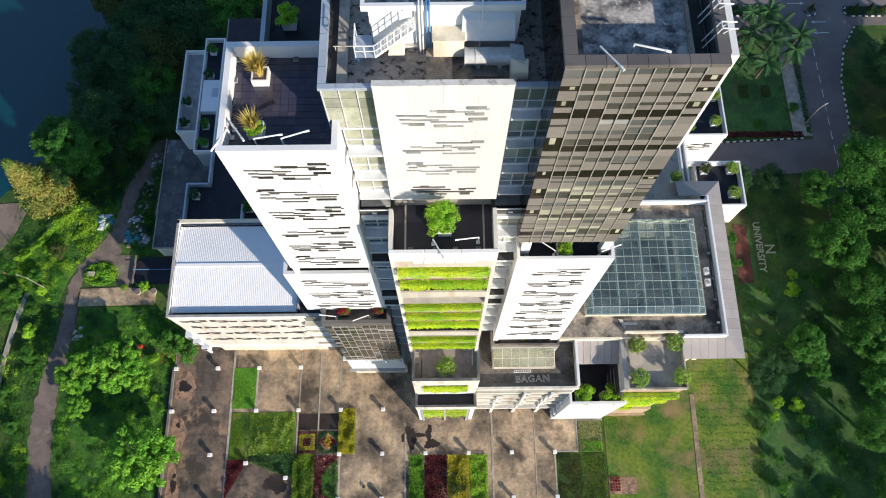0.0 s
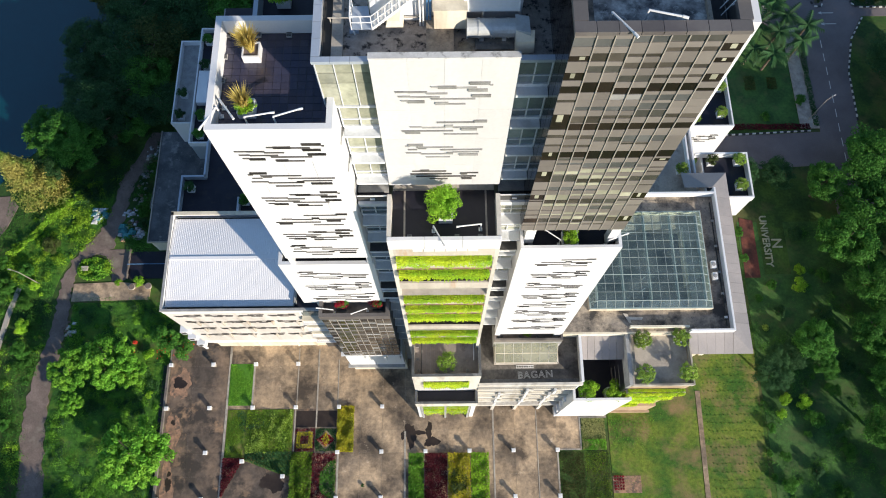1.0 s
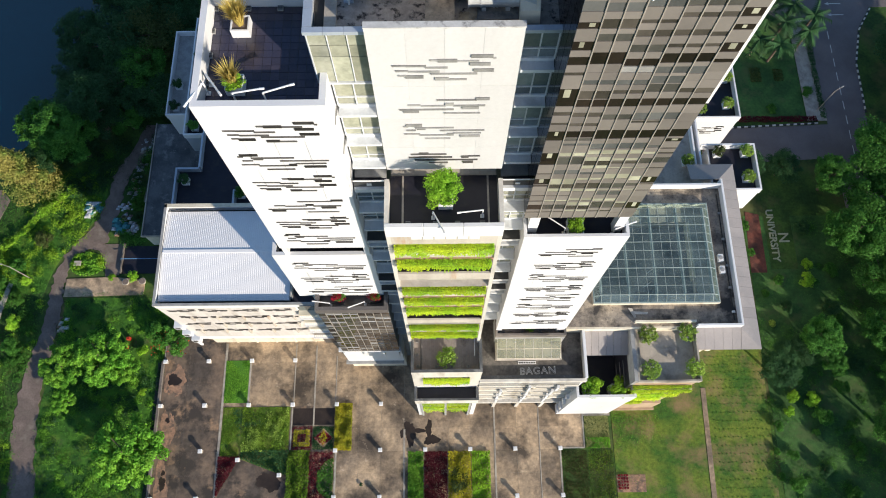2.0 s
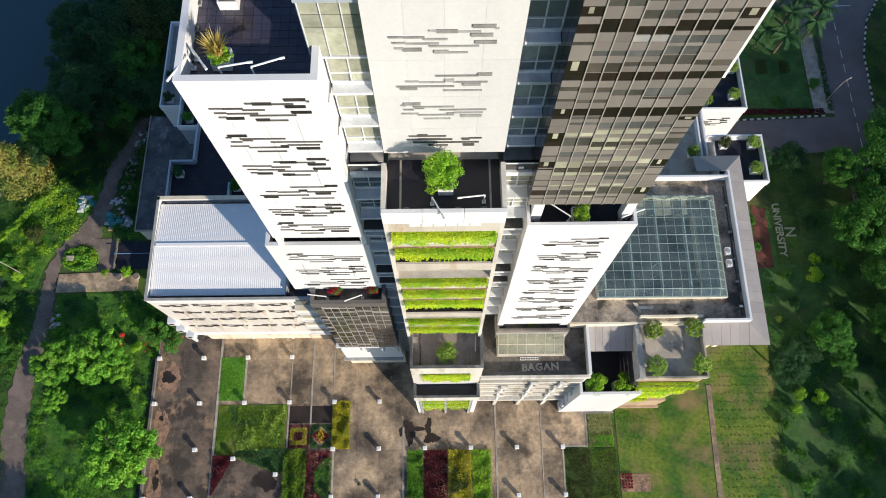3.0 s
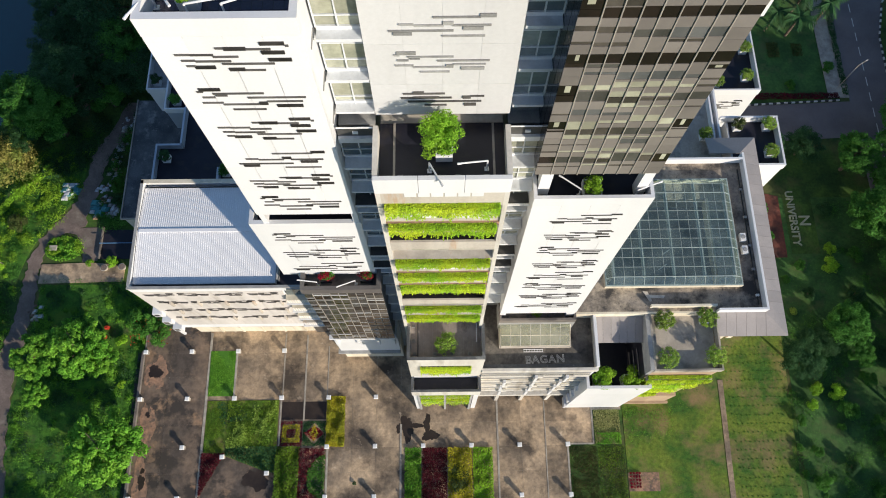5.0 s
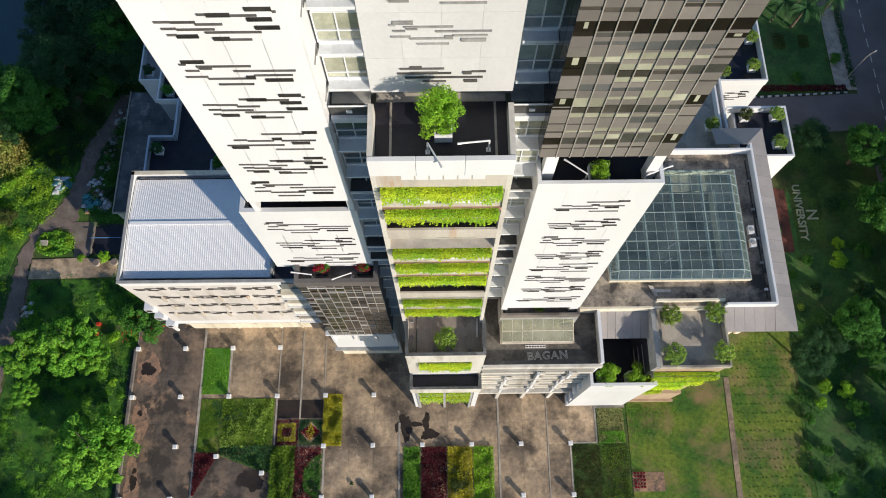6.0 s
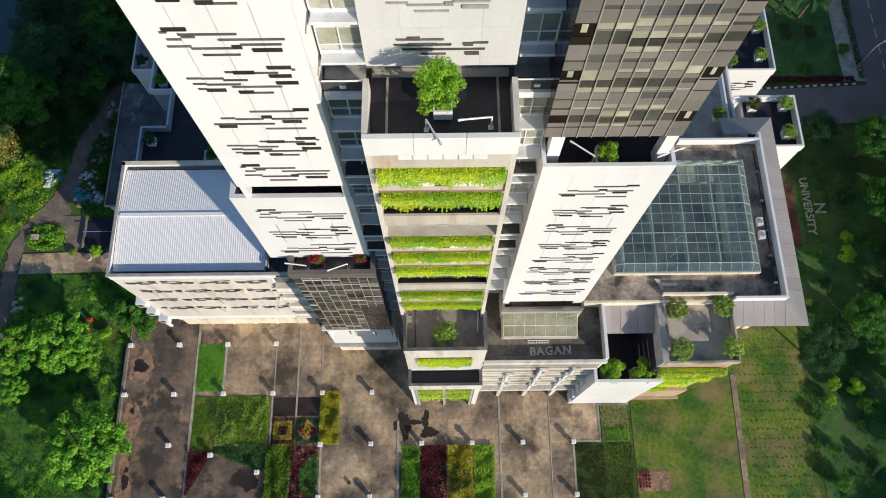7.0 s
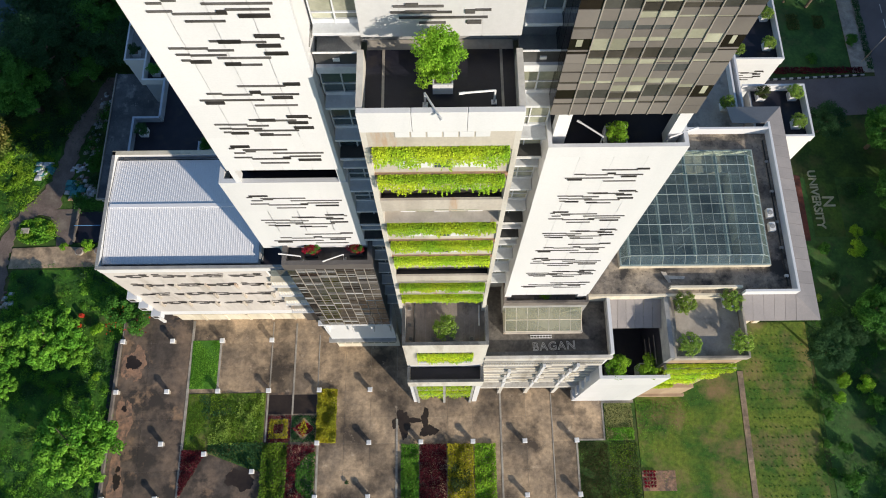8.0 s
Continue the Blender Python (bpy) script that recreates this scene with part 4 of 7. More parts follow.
# Bands in the run of tan panels, column by column from the bottom up: from, to, and a letter for the panel.
KINDS = {"s": slate_panel, "o": olive_panel, "g": grey_panel, "d": grey_panel, "k": black_glass, "v": silver_panel, "p": pale_panel, "w": black_glass}
BANDS = {
    (0,): "55.96 56.09 o 56.45 57.22 k 57.73 57.90 o 58.61 58.72 o 60.01 60.20 k 60.30 61.07 w 61.71 61.85 o 62.93 63.47 k 63.51 64.37 w 65.80 66.11 k 66.11 66.78 w 67.46 67.67 o 68.37 68.71 o 69.24 69.70 k 69.70 70.77 w 71.89 72.12 o 72.68 73.28 k 73.75 74.37 w 75.21 75.63 w 76.28 76.90 s",
    (1, 2): "55.96 56.09 o 56.51 57.22 d 57.73 57.95 p 58.56 58.66 o 59.24 59.66 p 59.71 60.20 o 60.25 61.07 p 61.71 62.24 s 62.97 63.87 d 63.95 64.37 p 65.23 65.45 s 65.77 66.04 d 66.11 66.78 k 67.32 67.60 o 68.23 68.64 o 69.18 69.83 k 69.89 70.58 o 71.13 71.48 s 72.74 73.60 k 74.37 74.87 g 75.21 75.82 o 76.28 76.81 s",
    (3, 4): "56.09 56.33 p 56.45 56.98 o 57.04 57.56 p 57.84 58.23 p 59.24 59.60 p 59.71 60.45 o 60.88 61.16 p 61.67 61.94 s 62.38 62.76 p 62.80 63.30 o 63.34 63.83 p 64.14 64.64 p 64.83 65.41 s 65.94 66.88 k 67.95 68.44 g 69.18 69.89 k 70.33 70.64 o 71.07 71.48 s 72.06 72.51 v 72.57 73.12 k 73.60 74.12 g 74.67 75.11 o 75.54 75.77 o 76.55 76.99 s",
    (5, 6): "56.03 56.21 o 56.63 57.62 d 57.73 58.12 p 58.72 59.24 s 59.35 59.50 p 59.71 60.40 d 61.02 61.67 p 62.42 62.55 p 63.01 63.30 o 63.38 63.67 p 64.18 64.68 p 64.83 65.48 s 66.01 66.84 k 67.60 67.81 o 67.89 68.58 s 69.24 69.89 k 70.46 71.13 d 71.19 71.78 s 72.01 72.51 s 72.79 73.49 k 73.91 74.17 o 74.72 75.11 o 75.91 76.19 o 76.59 77.03 g",
    (7,): "56.63 57.28 o 57.33 57.62 p 59.40 59.55 p 60.01 60.40 d 60.74 61.35 p 62.42 62.51 p 63.01 63.67 d 64.14 64.41 p 64.90 65.19 s 66.11 66.88 k 67.95 68.58 s 69.31 69.89 k 70.40 70.77 o 71.95 72.51 s 72.85 73.49 k 73.96 74.17 o 74.67 74.96 o 75.91 76.23 o 76.59 77.03 g",
    (8,): "56.51 57.51 w 59.30 59.40 o 60.20 60.30 k 60.40 61.26 w 62.38 62.51 o 63.10 63.75 d 64.18 64.37 o 64.75 64.90 o 65.59 65.94 w 66.14 66.91 k 69.31 69.89 k 70.33 70.77 o 72.79 73.06 k 73.55 74.22 w 75.06 75.44 w 75.91 76.46 w",
}
rows_z = [55.0 + 22.15 * i / 42 for i in range(43)]
nrow = 42
for columns, text in BANDS.items():
    words = text.split()
    runs, z = [], 55.0
    for a, b, kind in zip(words[0::3], words[1::3], words[2::3]):
        if float(a) - z > 0.06:
            runs.append((z, float(a), "t"))
        runs.append((float(a), float(b), kind))
        z = float(b)
    runs.append((z, 77.15, "t"))
    for a, b, kind in runs:
        cuts = max(1, round((b - a) / 0.75)) if kind == "t" else 1
        for c in columns:
            for i in range(cuts):
                lo, hi = a + (b - a) * i / cuts, a + (b - a) * (i + 1) / cuts
                back = 0.0 if kind == "t" else 0.018
                piece("facade_panel", lines[c] + 0.012, lines[c + 1] - 0.012, DY - 0.04 + back, DY + 0.05, lo + 0.008, hi - 0.008, KINDS.get(kind, tan_panel), dark)
            if kind == "w":
                m = lines[c] + (lines[c + 1] - lines[c]) * rngD.uniform(0.25, 0.5)
                piece("window_blind", m, m + rngD.uniform(0.16, 0.34), DY - 0.03, DY + 0.02, a + (b - a) * 0.3, b - 0.06, pale_panel, dark)
for c in range(1, cols):
    a = lines[c]
    piece("mullion", a - 0.026, a + 0.026, DY - 0.085, DY - 0.02, 55.0, 77.12, mullion, dark)
# the west side, its shade put into all-black panels
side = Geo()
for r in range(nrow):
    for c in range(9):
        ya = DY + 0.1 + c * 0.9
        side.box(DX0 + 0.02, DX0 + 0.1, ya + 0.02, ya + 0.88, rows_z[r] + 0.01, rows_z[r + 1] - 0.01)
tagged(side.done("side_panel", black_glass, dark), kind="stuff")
for c in range(8):
    piece("coping_tile", DX0 - 0.05 + c * 0.9, DX0 - 0.05 + c * 0.9 + 0.88, DY - 0.13, DY + 0.42, 77.16, 77.4, coping_brown, dark)
for c in range(9):
    y = DY + 0.44 + c * 1.0
    piece("coping_tile", DX0 - 0.05, DX0 + 0.55, y, y + 0.98, 77.16, 77.4, coping_brown, dark)
    piece("coping_tile", DX1 - 0.5, DX1 + 0.05, y, y + 0.98, 77.16, 77.4, coping_brown, dark)
solid("roof_slab", DX0 + 0.55, DX1 - 0.5, DY + 0.42, 34, 76.2, 76.3, roof_black, dark)
solid("roof_kerb", DX0 + 0.55, DX0 + 1.0, DY + 0.45, 27, 76.3, 76.5, roof_stained, dark)
solid("roof_gutter", DX1 - 1.2, DX1 - 0.55, DY + 0.45, 27, 76.3, 76.33, kerb_dark, dark)
solid("roof_kerb", DX1 - 1.35, DX1 - 1.2, DY + 0.45, 27, 76.3, 76.55, roof_stained, dark)
solid("white_fin", DX1 + 0.06, DX1 + 0.5, DY + 0.5, 34, 68.5, 77.1, white, dark)
for y in (19.3, 20.6, 22.0):
    frame_ = thing("cradle_frame", 12.3, y, 76.3, "white steel bracket frame over the roof edge", "bracket", "roof edge brackets")
    for dy in (0.0, 0.35):
        Geo().rod((11.85, y + dy, 76.3), (12.25, y + dy, 77.75), 0.03).done("strut", steel_white, frame_)
        Geo().rod((12.25, y + dy, 77.75), (12.95, y + dy, 77.7), 0.035).done("arm", steel_white, frame_)
        Geo().rod((12.05, y + dy, 76.95), (12.7, y + dy, 77.75), 0.03).done("strut", steel_white, frame_)
    Geo().rod((12.25, y, 77.75), (12.25, y + 0.35, 77.75), 0.03).done("strut", steel_white, frame_)

# ---- white slatted block (F) under the dark tower ----
fblock = thing("tower_block", 9.4, 19, 24, "white clad block with dark louvre slats", "tower")
FX0, FX1, FY = 5.75, 13.15, 17.6
solid("core", FX0 + 0.1, FX1 - 0.1, FY, 26, 24.0, 50.95, joint_pale, fblock)
zf = [51.6 - STOREY * i for i in range(1, 8)]
panels_south(FX0, FX1, FY, 24.0, 51.0, 4, [z for i, z in enumerate(zf) if i % 2], white, fblock)
panels_east(FX0 + 0.1, FY, 21.5, 24.0, 51.0, 2, zf, white, fblock, sign=-1, t=0.1)
panels_east(FX1 - 0.1, FY, 26, 24.0, 51.0, 3, zf, white, fblock, t=0.1)
parapet(FX0, FX1, FY - 0.08, 22, 51.0, 52.15, 0.22, white, fblock, sides="swe")
solid("deck", FX0 + 0.22, FX1 - 0.22, FY + 0.14, 22, 50.95, 51.01, deck_dark, fblock)
solid("back_wall", FX0 + 0.28, FX1 - 0.28, 21.6, 22, 51.01, 55, glass_dark, fblock)
solid("column", FX0 + 0.3, FX0 + 1.0, FY + 0.7, FY + 1.3, 51.01, 55.0, white, fblock)
solid("column", FX1 - 1.0, FX1 - 0.35, FY + 0.7, FY + 1.3, 51.01, 55.0, white, fblock)
for k, (z1, z0) in enumerate(((49.65, 47.92), (46.62, 44.74), (43.37, 41.51), (40.23, 38.44), (37.5, 35.34), (34.2, 32.37), (31.13, 29.48), (27.88, 26.34))):
    slat_group(7.2 - 0.05 * k, 11.75 + 0.11 * k, FY - 0.09, z1, z0, (2, 0, 1, 0, 2, 1, 0, 2)[k], slot, slot_mid, fblock, k=0.62)
solid("foot", 5.75, 6.35, 17.6, 18.4, 21.5, 24.0, white, fblock)
solid("foot", 12.3, 13.1, 17.6, 18.4, 21.5, 24.0, white, fblock)
solid("recess_wall", 5.8, 13.1, 19.2, 26, 20.0, 24.0, deck_grey, fblock)

# ---- vine-grown middle block (B) ----
mid = thing("terrace_block", 0, 17.5, 25, "middle block with planted balconies below a dark roof terrace", "building")
MX0, MX1, MY = -3.52, 3.78, 15.75
solid("core", MX0 + 0.3, MX1 - 0.3, 16.5, 20.2, 12.0, 57.8, beige, mid)
solid("side_fin", MX0, MX0 + 0.28, MY, 18.9, 12.0, 58.95, offwhite, mid)
solid("side_fin", MX1 - 0.28, MX1, MY, 18.9, 12.0, 58.95, offwhite, mid)
for i, (a, b) in enumerate(((MX0, -1.15), (-1.15, 1.3), (1.3, MX1))):
    piece("parapet_panel", a + 0.01, b - 0.01, MY - 0.06, MY + 0.2, 57.3, 58.98, white, mid)
solid("roof_deck", MX0 + 0.28, MX1 - 0.28, MY + 0.2, 19.6, 57.8, 57.9, deck_dark, mid)
solid("roof_deck", -5.55, MX0, 18.9, 20.2, 57.7, 57.88, deck_dark, mid)
solid("roof_deck", MX1, 5.7, 18.9, 20.2, 57.7, 57.88, deck_dark, mid)
solid("drain_strip", -2.5, -2.38, 16.1, 19.6, 57.9, 57.93, court_edge, mid)
solid("drain_strip", 2.85, 2.97, 16.1, 19.6, 57.9, 57.93, court_edge, mid)
bands = [(49.5, 1.55), (35.6, 1.35)]
for z, h in bands:
    solid("balcony_front", MX0 + 0.28, MX1 - 0.28, MY, MY + 0.15, z - h, z, beige, mid)
    solid("balcony_slab", MX0 + 0.28, MX1 - 0.28, MY + 0.15, 16.5, z - 0.9, z - 0.7, deck_dark, mid)
    for i in range(5):
        piece("window_slot", -1.9 + i * 0.85, -1.15 + i * 0.85, MY - 0.012, MY + 0.01, z - h + 0.12, z - h + 0.22, pale_panel, mid)
solid("clerestory_wall", MX0 + 0.28, MX1 - 0.28, MY - 0.01, MY + 0.12, 55.87, 57.29, beige, mid)
for i in range(6):
    piece("window_pane", -1.94 + i * 0.73, -1.29 + i * 0.73, MY - 0.04, MY - 0.012, 56.78, 57.26, white, mid)
for lo, hi in ((52.75, 55.75), (43.0, 46.1), (40.0, 43.0), (30.7, 33.8)):
    solid("front_wall", MX0 + 0.28, MX1 - 0.28, 15.86, 15.98, lo + 0.12, hi - 0.1, beige, mid)
    for i in range(5):
        piece("window_pane", -1.95 + i * 0.88, -1.15 + i * 0.88, 15.83, 15.858, lo + 0.65, lo + 1.35, white if (i + int(lo)) % 3 else glass_dark, mid)
for z in HEDGE_Z:
    for i in range(5):
        piece("window_pane", -2.3 + i * 1.0, -1.42 + i * 1.0, 16.42, 16.52, z + 0.13, z + 0.62, white if i % 2 == 0 or z > 50 else pale_panel, mid)
    solid("window_head", -2.4, 2.6, 16.36, 16.5, z + 0.62, z + 0.7, beige, mid)
    solid("balcony_slab", MX0 + 0.28, MX1 - 0.28, 15.8, 16.5, z - 0.1, z + 0.12, brick_tan if z in (43.0, 40.0, 52.75) else beige, mid)
    solid("balcony_lip", MX0 + 0.28, MX1 - 0.28, 15.74, 15.8, z - 0.3, z + 0.12, rust_soil if z in (43.0, 40.0, 52.75) else beige, mid, "rust-streaked slab edge")
    solid("planter", MX0 + 0.5, MX1 - 0.5, 15.45, 15.74, z - 0.45, z - 0.02, kerb_dark, mid, "dark planter trough")
    for x in (MX0 + 0.34, MX1 - 0.4):
        piece("bracket", x, x + 0.06, 15.4, 15.8, z - 0.4, z - 0.3, mullion, mid)
# lower terrace in front
solid("low_body", -3.27, 3.98, 12.62, 17.35, 17.0, 25.3, offwhite, mid)
solid("low_deck", -3.0, 3.7, 12.9, 17.3, 25.3, 25.38, joint, mid)
for i in range(16):
    piece("terrace_board", -3.0 + i * 0.419, -3.0 + i * 0.419 + 0.405, 12.9, 17.3, 25.37, 25.4, deck_brown, mid)
Geo().rod((-2.3, 13.0, 25.47), (-2.3, 16.4, 25.47), 0.05).done("pipe", mullion_dark, mid)
Geo().rod((3.25, 14.4, 25.5), (3.3, 16.2, 25.5), 0.06).done("pipe", steel_white, mid, "white pipe on the terrace")
parapet(-3.27, 3.98, 12.55, 16.2, 25.3, 26.5, 0.25, offwhite, mid, sides="swe")
parapet(-3.29, 4.0, 12.53, 16.2, 26.5, 26.54, 0.29, roof_annex, mid, name="coping", sides="swe")
parapet(-3.29, 4.0, 10.98, 12.7, 17.0, 17.04, 0.26, roof_annex, mid, name="coping", sides="swe")
# dark sheet painted as the shade of a window recess
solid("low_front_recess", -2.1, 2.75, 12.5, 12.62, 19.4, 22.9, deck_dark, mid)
solid("low_sill", -2.15, 2.8, 12.35, 12.62, 19.3, 19.5, white, mid)
solid("low_step", -3.27, 3.98, 11.05, 13.5, 14.1, 16.0, offwhite, mid)
solid("low_side", -3.27, -2.75, 11.4, 13.5, 0, 14.1, white, mid)
solid("low_side", 3.45, 3.98, 11.4, 13.5, 0, 14.1, white, mid)
# dark back, coloured for the shade behind the hedges
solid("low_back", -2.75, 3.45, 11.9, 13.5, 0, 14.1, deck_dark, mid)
solid("low_step_deck", -3.0, 3.7, 11.3, 12.6, 16.0, 16.06, deck_dark, mid)
parapet(-3.27, 3.98, 11.0, 12.7, 16.0, 17.0, 0.22, offwhite, mid, sides="swe")
solid("low_neck", -3.0, 3.7, 12.62, 13.5, 16.0, 17.0, white, mid)
solid("low_base", -2.3, 3.0, 13.5, 17.3, 0, 16, beige, mid)
for x in (-2.7, 0.25, 3.2):
    solid("column", x - 0.13, x + 0.13, 11.28, 11.5, 0, 12.6, joint, mid)
for z in (9.0, 4.8):
    solid("low_beam", -3.0, 3.5, 11.42, 11.6, z - 0.25, z, beige, mid)

# ---- recessed strips beside the middle block ----
link = thing("link_block", 0, 20, 12, "recessed glazed stair strips between the towers", "building")
solid("core", -5.5, -3.5, 19.5, 24, 0.0, 58.0, joint, link)
solid("core", 3.76, 5.8, 19.5, 24, 20.0, 58.0, joint, link)
glazed_strip(-5.5, -3.55, 19.05, 17.0, 57.4, link, glass_dark, ledge, deep=0.75)
glazed_strip(3.8, 5.72, 19.05, 22.0, 57.4, link, glass_pale, ledge, deep=0.75)
for x0, x1 in ((-5.5, -3.55), (3.8, 5.72)):
    solid("top_beam", x0, x1, 18.7, 18.89, 57.4, 57.9, ledge, link)
    solid("top_band", x0, x1, 18.88, 18.92, 57.9, 58.8, mullion_dark, link)
    Geo().rod((x0, 18.85, 58.82), (x1, 18.85, 58.82), 0.05).done("rail", steel_white, link)
    for z in (49.6, 39.6, 36.6):
        solid("canopy", x0, x1, 18.2, 19.4, z, z + 0.12, mullion_dark, link)
        solid("bracket", x0, x1, 18.15, 18.25, z + 0.02, z + 0.16, steel_white, link)
    piece("lamp", (x0 + x1) / 2 - 0.15, (x0 + x1) / 2 + 0.15, 18.8, 18.87, 58.2, 58.4, steel_white, link)

# ---- brown curtain-wall block (E) ----
eblock = thing("office_block", -8.4, 18, 0, "low block with dark gridded curtain wall and roof terrace", "building")
EX0, EX1, EY = -11.7, -5.05, 16.95
solid("core", EX0 + 0.1, EX1 - 0.1, EY + 0.06, 24, 15.6, 34.2, mullion_dark, eblock)
rngE = random.Random(17)
ecols = 9
ew = (EX1 - EX0) / ecols


def banded(lines, groups, y, z0, z1, pattern, rng, parent, jitter=0.25):
    """Curtain-wall panels: each group of columns has its own run of band heights and panel kinds, from the bottom up."""
    for g in groups:
        z, k = z0, rng.randrange(len(pattern(0.0)))
        while z < z1 - 0.05:
            pat = pattern((z - z0) / (z1 - z0))
            kinds, h = pat[k % len(pat)]
            h = min(h * rng.uniform(1 - jitter, 1 + jitter), z1 - z)
            if z1 - z - h < 0.12:
                h = z1 - z
            m_ = rng.choice(kinds)
            for c in g:
                piece("facade_panel", lines[c] + 0.012, lines[c + 1] - 0.012, y - 0.04, y + 0.05, z + 0.01, z + h - 0.01, m_, parent)
            z, k = z + h, k + 1


def office_pattern(u):
    return [((black_glass, grey_panel), 0.34), ((slate_panel, olive_panel), 0.22), ((grey_panel, black_glass), 0.4), ((silver_panel, ledge, slate_panel), 0.13), ((black_glass, coping_brown), 0.36), ((slate_panel, grey_panel, silver_panel), 0.2)]


banded([EX0 + c * ew for c in range(ecols + 1)], [[0], [1, 2], [3, 4], [5, 6], [7, 8]], EY, 16.2, 34.1, office_pattern, rngE, eblock, 0.35)
for c in range(1, ecols):
    piece("mullion", EX0 + c * ew - 0.022, EX0 + c * ew + 0.022, EY - 0.1, EY - 0.01, 16.0, 34.2, mullion, eblock)
parapet(EX0 - 0.05, EX1, EY - 0.15, 19.4, 34.2, 35.3, 0.35, coping_brown, eblock, sides="swe")
solid("deck", EX0 + 0.3, EX1 - 0.35, EY + 0.2, 19.6, 34.2, 34.26, deck_grey, eblock)
solid("base_wall", EX0 - 0.3, EX1 + 0.1, 17.3, 24, 8.0, 15.6, white, eblock)
solid("base_ledge", EX0 - 0.5, EX1 + 0.1, 16.9, 17.4, 15.6, 16.0, white, eblock)
solid("base_ledge", EX0 - 0.6, EX1 + 0.1, 16.95, 17.5, 7.6, 8.0, joint, eblock)
solid("base_foot", EX0 - 0.6, EX1 + 0.1, 18.1, 24, 0.0, 7.6, cream, eblock)
for x in (-11.6, -9.2, -7.0, -5.3):
    piece("bracket", x - 0.12, x + 0.12, 16.85, 17.35, 12.5, 15.5, white, eblock)
for i in range(8):
    x = EX0 - 0.4 + i * 0.85
    piece("window_pane", x, x + 0.75, 18.05, 18.12, 2.0, 6.8, glass_pale, eblock)

# ---- wing with the white metal roof (M) ----
wing = thing("roofed_wing", -22, 27, 0, "long low wing with white ribbed metal roof", "building")
WX0, WX1, WY0, WY1 = -32.15, -17.0, 21.05, 33.2
solid("core", WX0 + 0.15, -11.9, WY0 + 0.1, WY1, 4.5, 20.8, white, wing)
zw = [18.4, 15.0, 11.7, 8.4]
panels_south(WX0, -16.6, WY0 + 0.1, 6.2, 21.0, 10, zw, white_warm, wing)
parapet(WX0, WX1 + 0.9, WY0 - 0.02, WY1, 20.8, 22.0, 0.2, white, wing, sides="nsw")
solid("coping_cap", WX0 - 0.05, -11.75, WY0 - 0.06, WY0 + 0.22, 21.8, 22.03, joint, wing)
solid("coping_cap", WX0 - 0.06, WX0 + 0.24, WY0 + 0.3, WY1, 22.0, 22.05, joint, wing)
solid("coping_cap", WX0 - 0.06, WX1, WY1 - 0.4, WY1 + 0.05, 22.0, 22.05, cream, wing)
for name_, ya, za, yb, zb in (("roof_sheet", WY0 + 0.62, 21.45, 27.4, 21.9), ("roof_sheet", WY1 - 0.75, 21.5, 27.4, 21.9)):
    g = Geo()
    x, step = WX0 + 0.28, 0.22
    while x < WX1 - 0.2:
        g.quad((x, ya, za), (x + 0.14, ya, za), (x + 0.14, yb, zb), (x, yb, zb))
        g.quad((x + 0.14, ya, za), (x + 0.155, ya, za + 0.016), (x + 0.155, yb, zb + 0.016), (x + 0.14, yb, zb))
        g.quad((x + 0.155, ya, za + 0.016), (x + 0.205, ya, za + 0.016), (x + 0.205, yb, zb + 0.016), (x + 0.155, yb, zb + 0.016))
        g.quad((x + 0.205, ya, za + 0.016), (x + 0.22, ya, za), (x + 0.22, yb, zb), (x + 0.205, yb, zb + 0.016))
        x += step
    g.done(name_, metal_roof, wing)
solid("ridge_cap", WX0 + 0.45, WX1 - 0.1, 27.22, 27.58, 21.92, 21.99, metal_roof, wing)
solid("gutter", WX0 + 0.32, WX1 + 0.6, WY0 + 0.2, WY0 + 0.7, 20.8, 20.86, kerb_dark, wing)
solid("gutter", WX0 + 0.32, WX1 + 0.6, WY1 - 0.85, WY1 - 0.32, 20.8, 20.86, kerb_dark, wing)
solid("passage_roof", WX1 - 0.1, -11.8, WY0 + 0.3, WY1, 20.8, 20.9, deck_dark, wing)
solid("passage_wall", WX1, WX1 + 0.15, WY0 + 0.9, WY1 - 0.5, 20.9, 21.9, joint, wing)
for r, z in enumerate((20.1, 17.1, 13.9, 10.5)):
    for b in range(4):
        x = -31.4 + b * 3.65 + 0.5 * (r % 2)
        slat_group(x, min(-16.9, x + 3.3), WY0 + 0.01, z, z - 1.0, (r + b) % 3, slot_mid, slot_mid, wing, k=0.55)
for r, (z, off) in enumerate(((16.4, -29.5), (13.0, -29.6), (9.8, -30.4))):
    for b in range(5):
        x = off + b * 3.0
        if x < -16.8:
            Geo().hexa([(x - 0.1, 20.82, z - 0.9), (x + 0.1, 20.82, z - 0.9), (x + 0.1, 21.1, z - 0.9), (x - 0.1, 21.1, z - 0.9)], [(x - 0.1, 20.76, z + 0.45), (x + 0.1, 20.76, z + 0.45), (x + 0.1, 21.1, z + 0.6), (x - 0.1, 21.1, z + 0.6)]).done("bracket", beige, wing)
            piece("slat", x - 0.75, x - 0.11, 20.95, 21.1, z + 0.35, z + 0.5, slot, wing)
solid("base", WX0 + 0.6, -16.6, 21.6, WY1, 0.0, 6.2, cream, wing)
solid("base_sill", WX0 + 0.4, -16.6, 21.5, 21.62, 2.6, 2.9, cream, wing)
for b in range(6):
    x = -31.0 + b * 2.7
    piece("base_window", x, x + 2.3, 21.54, 21.6, 3.1, 5.7, glass_pale, wing)
    piece("pilaster", x + 2.35, x + 2.6, 21.5, 21.62, 0.0, 6.2, cream, wing)
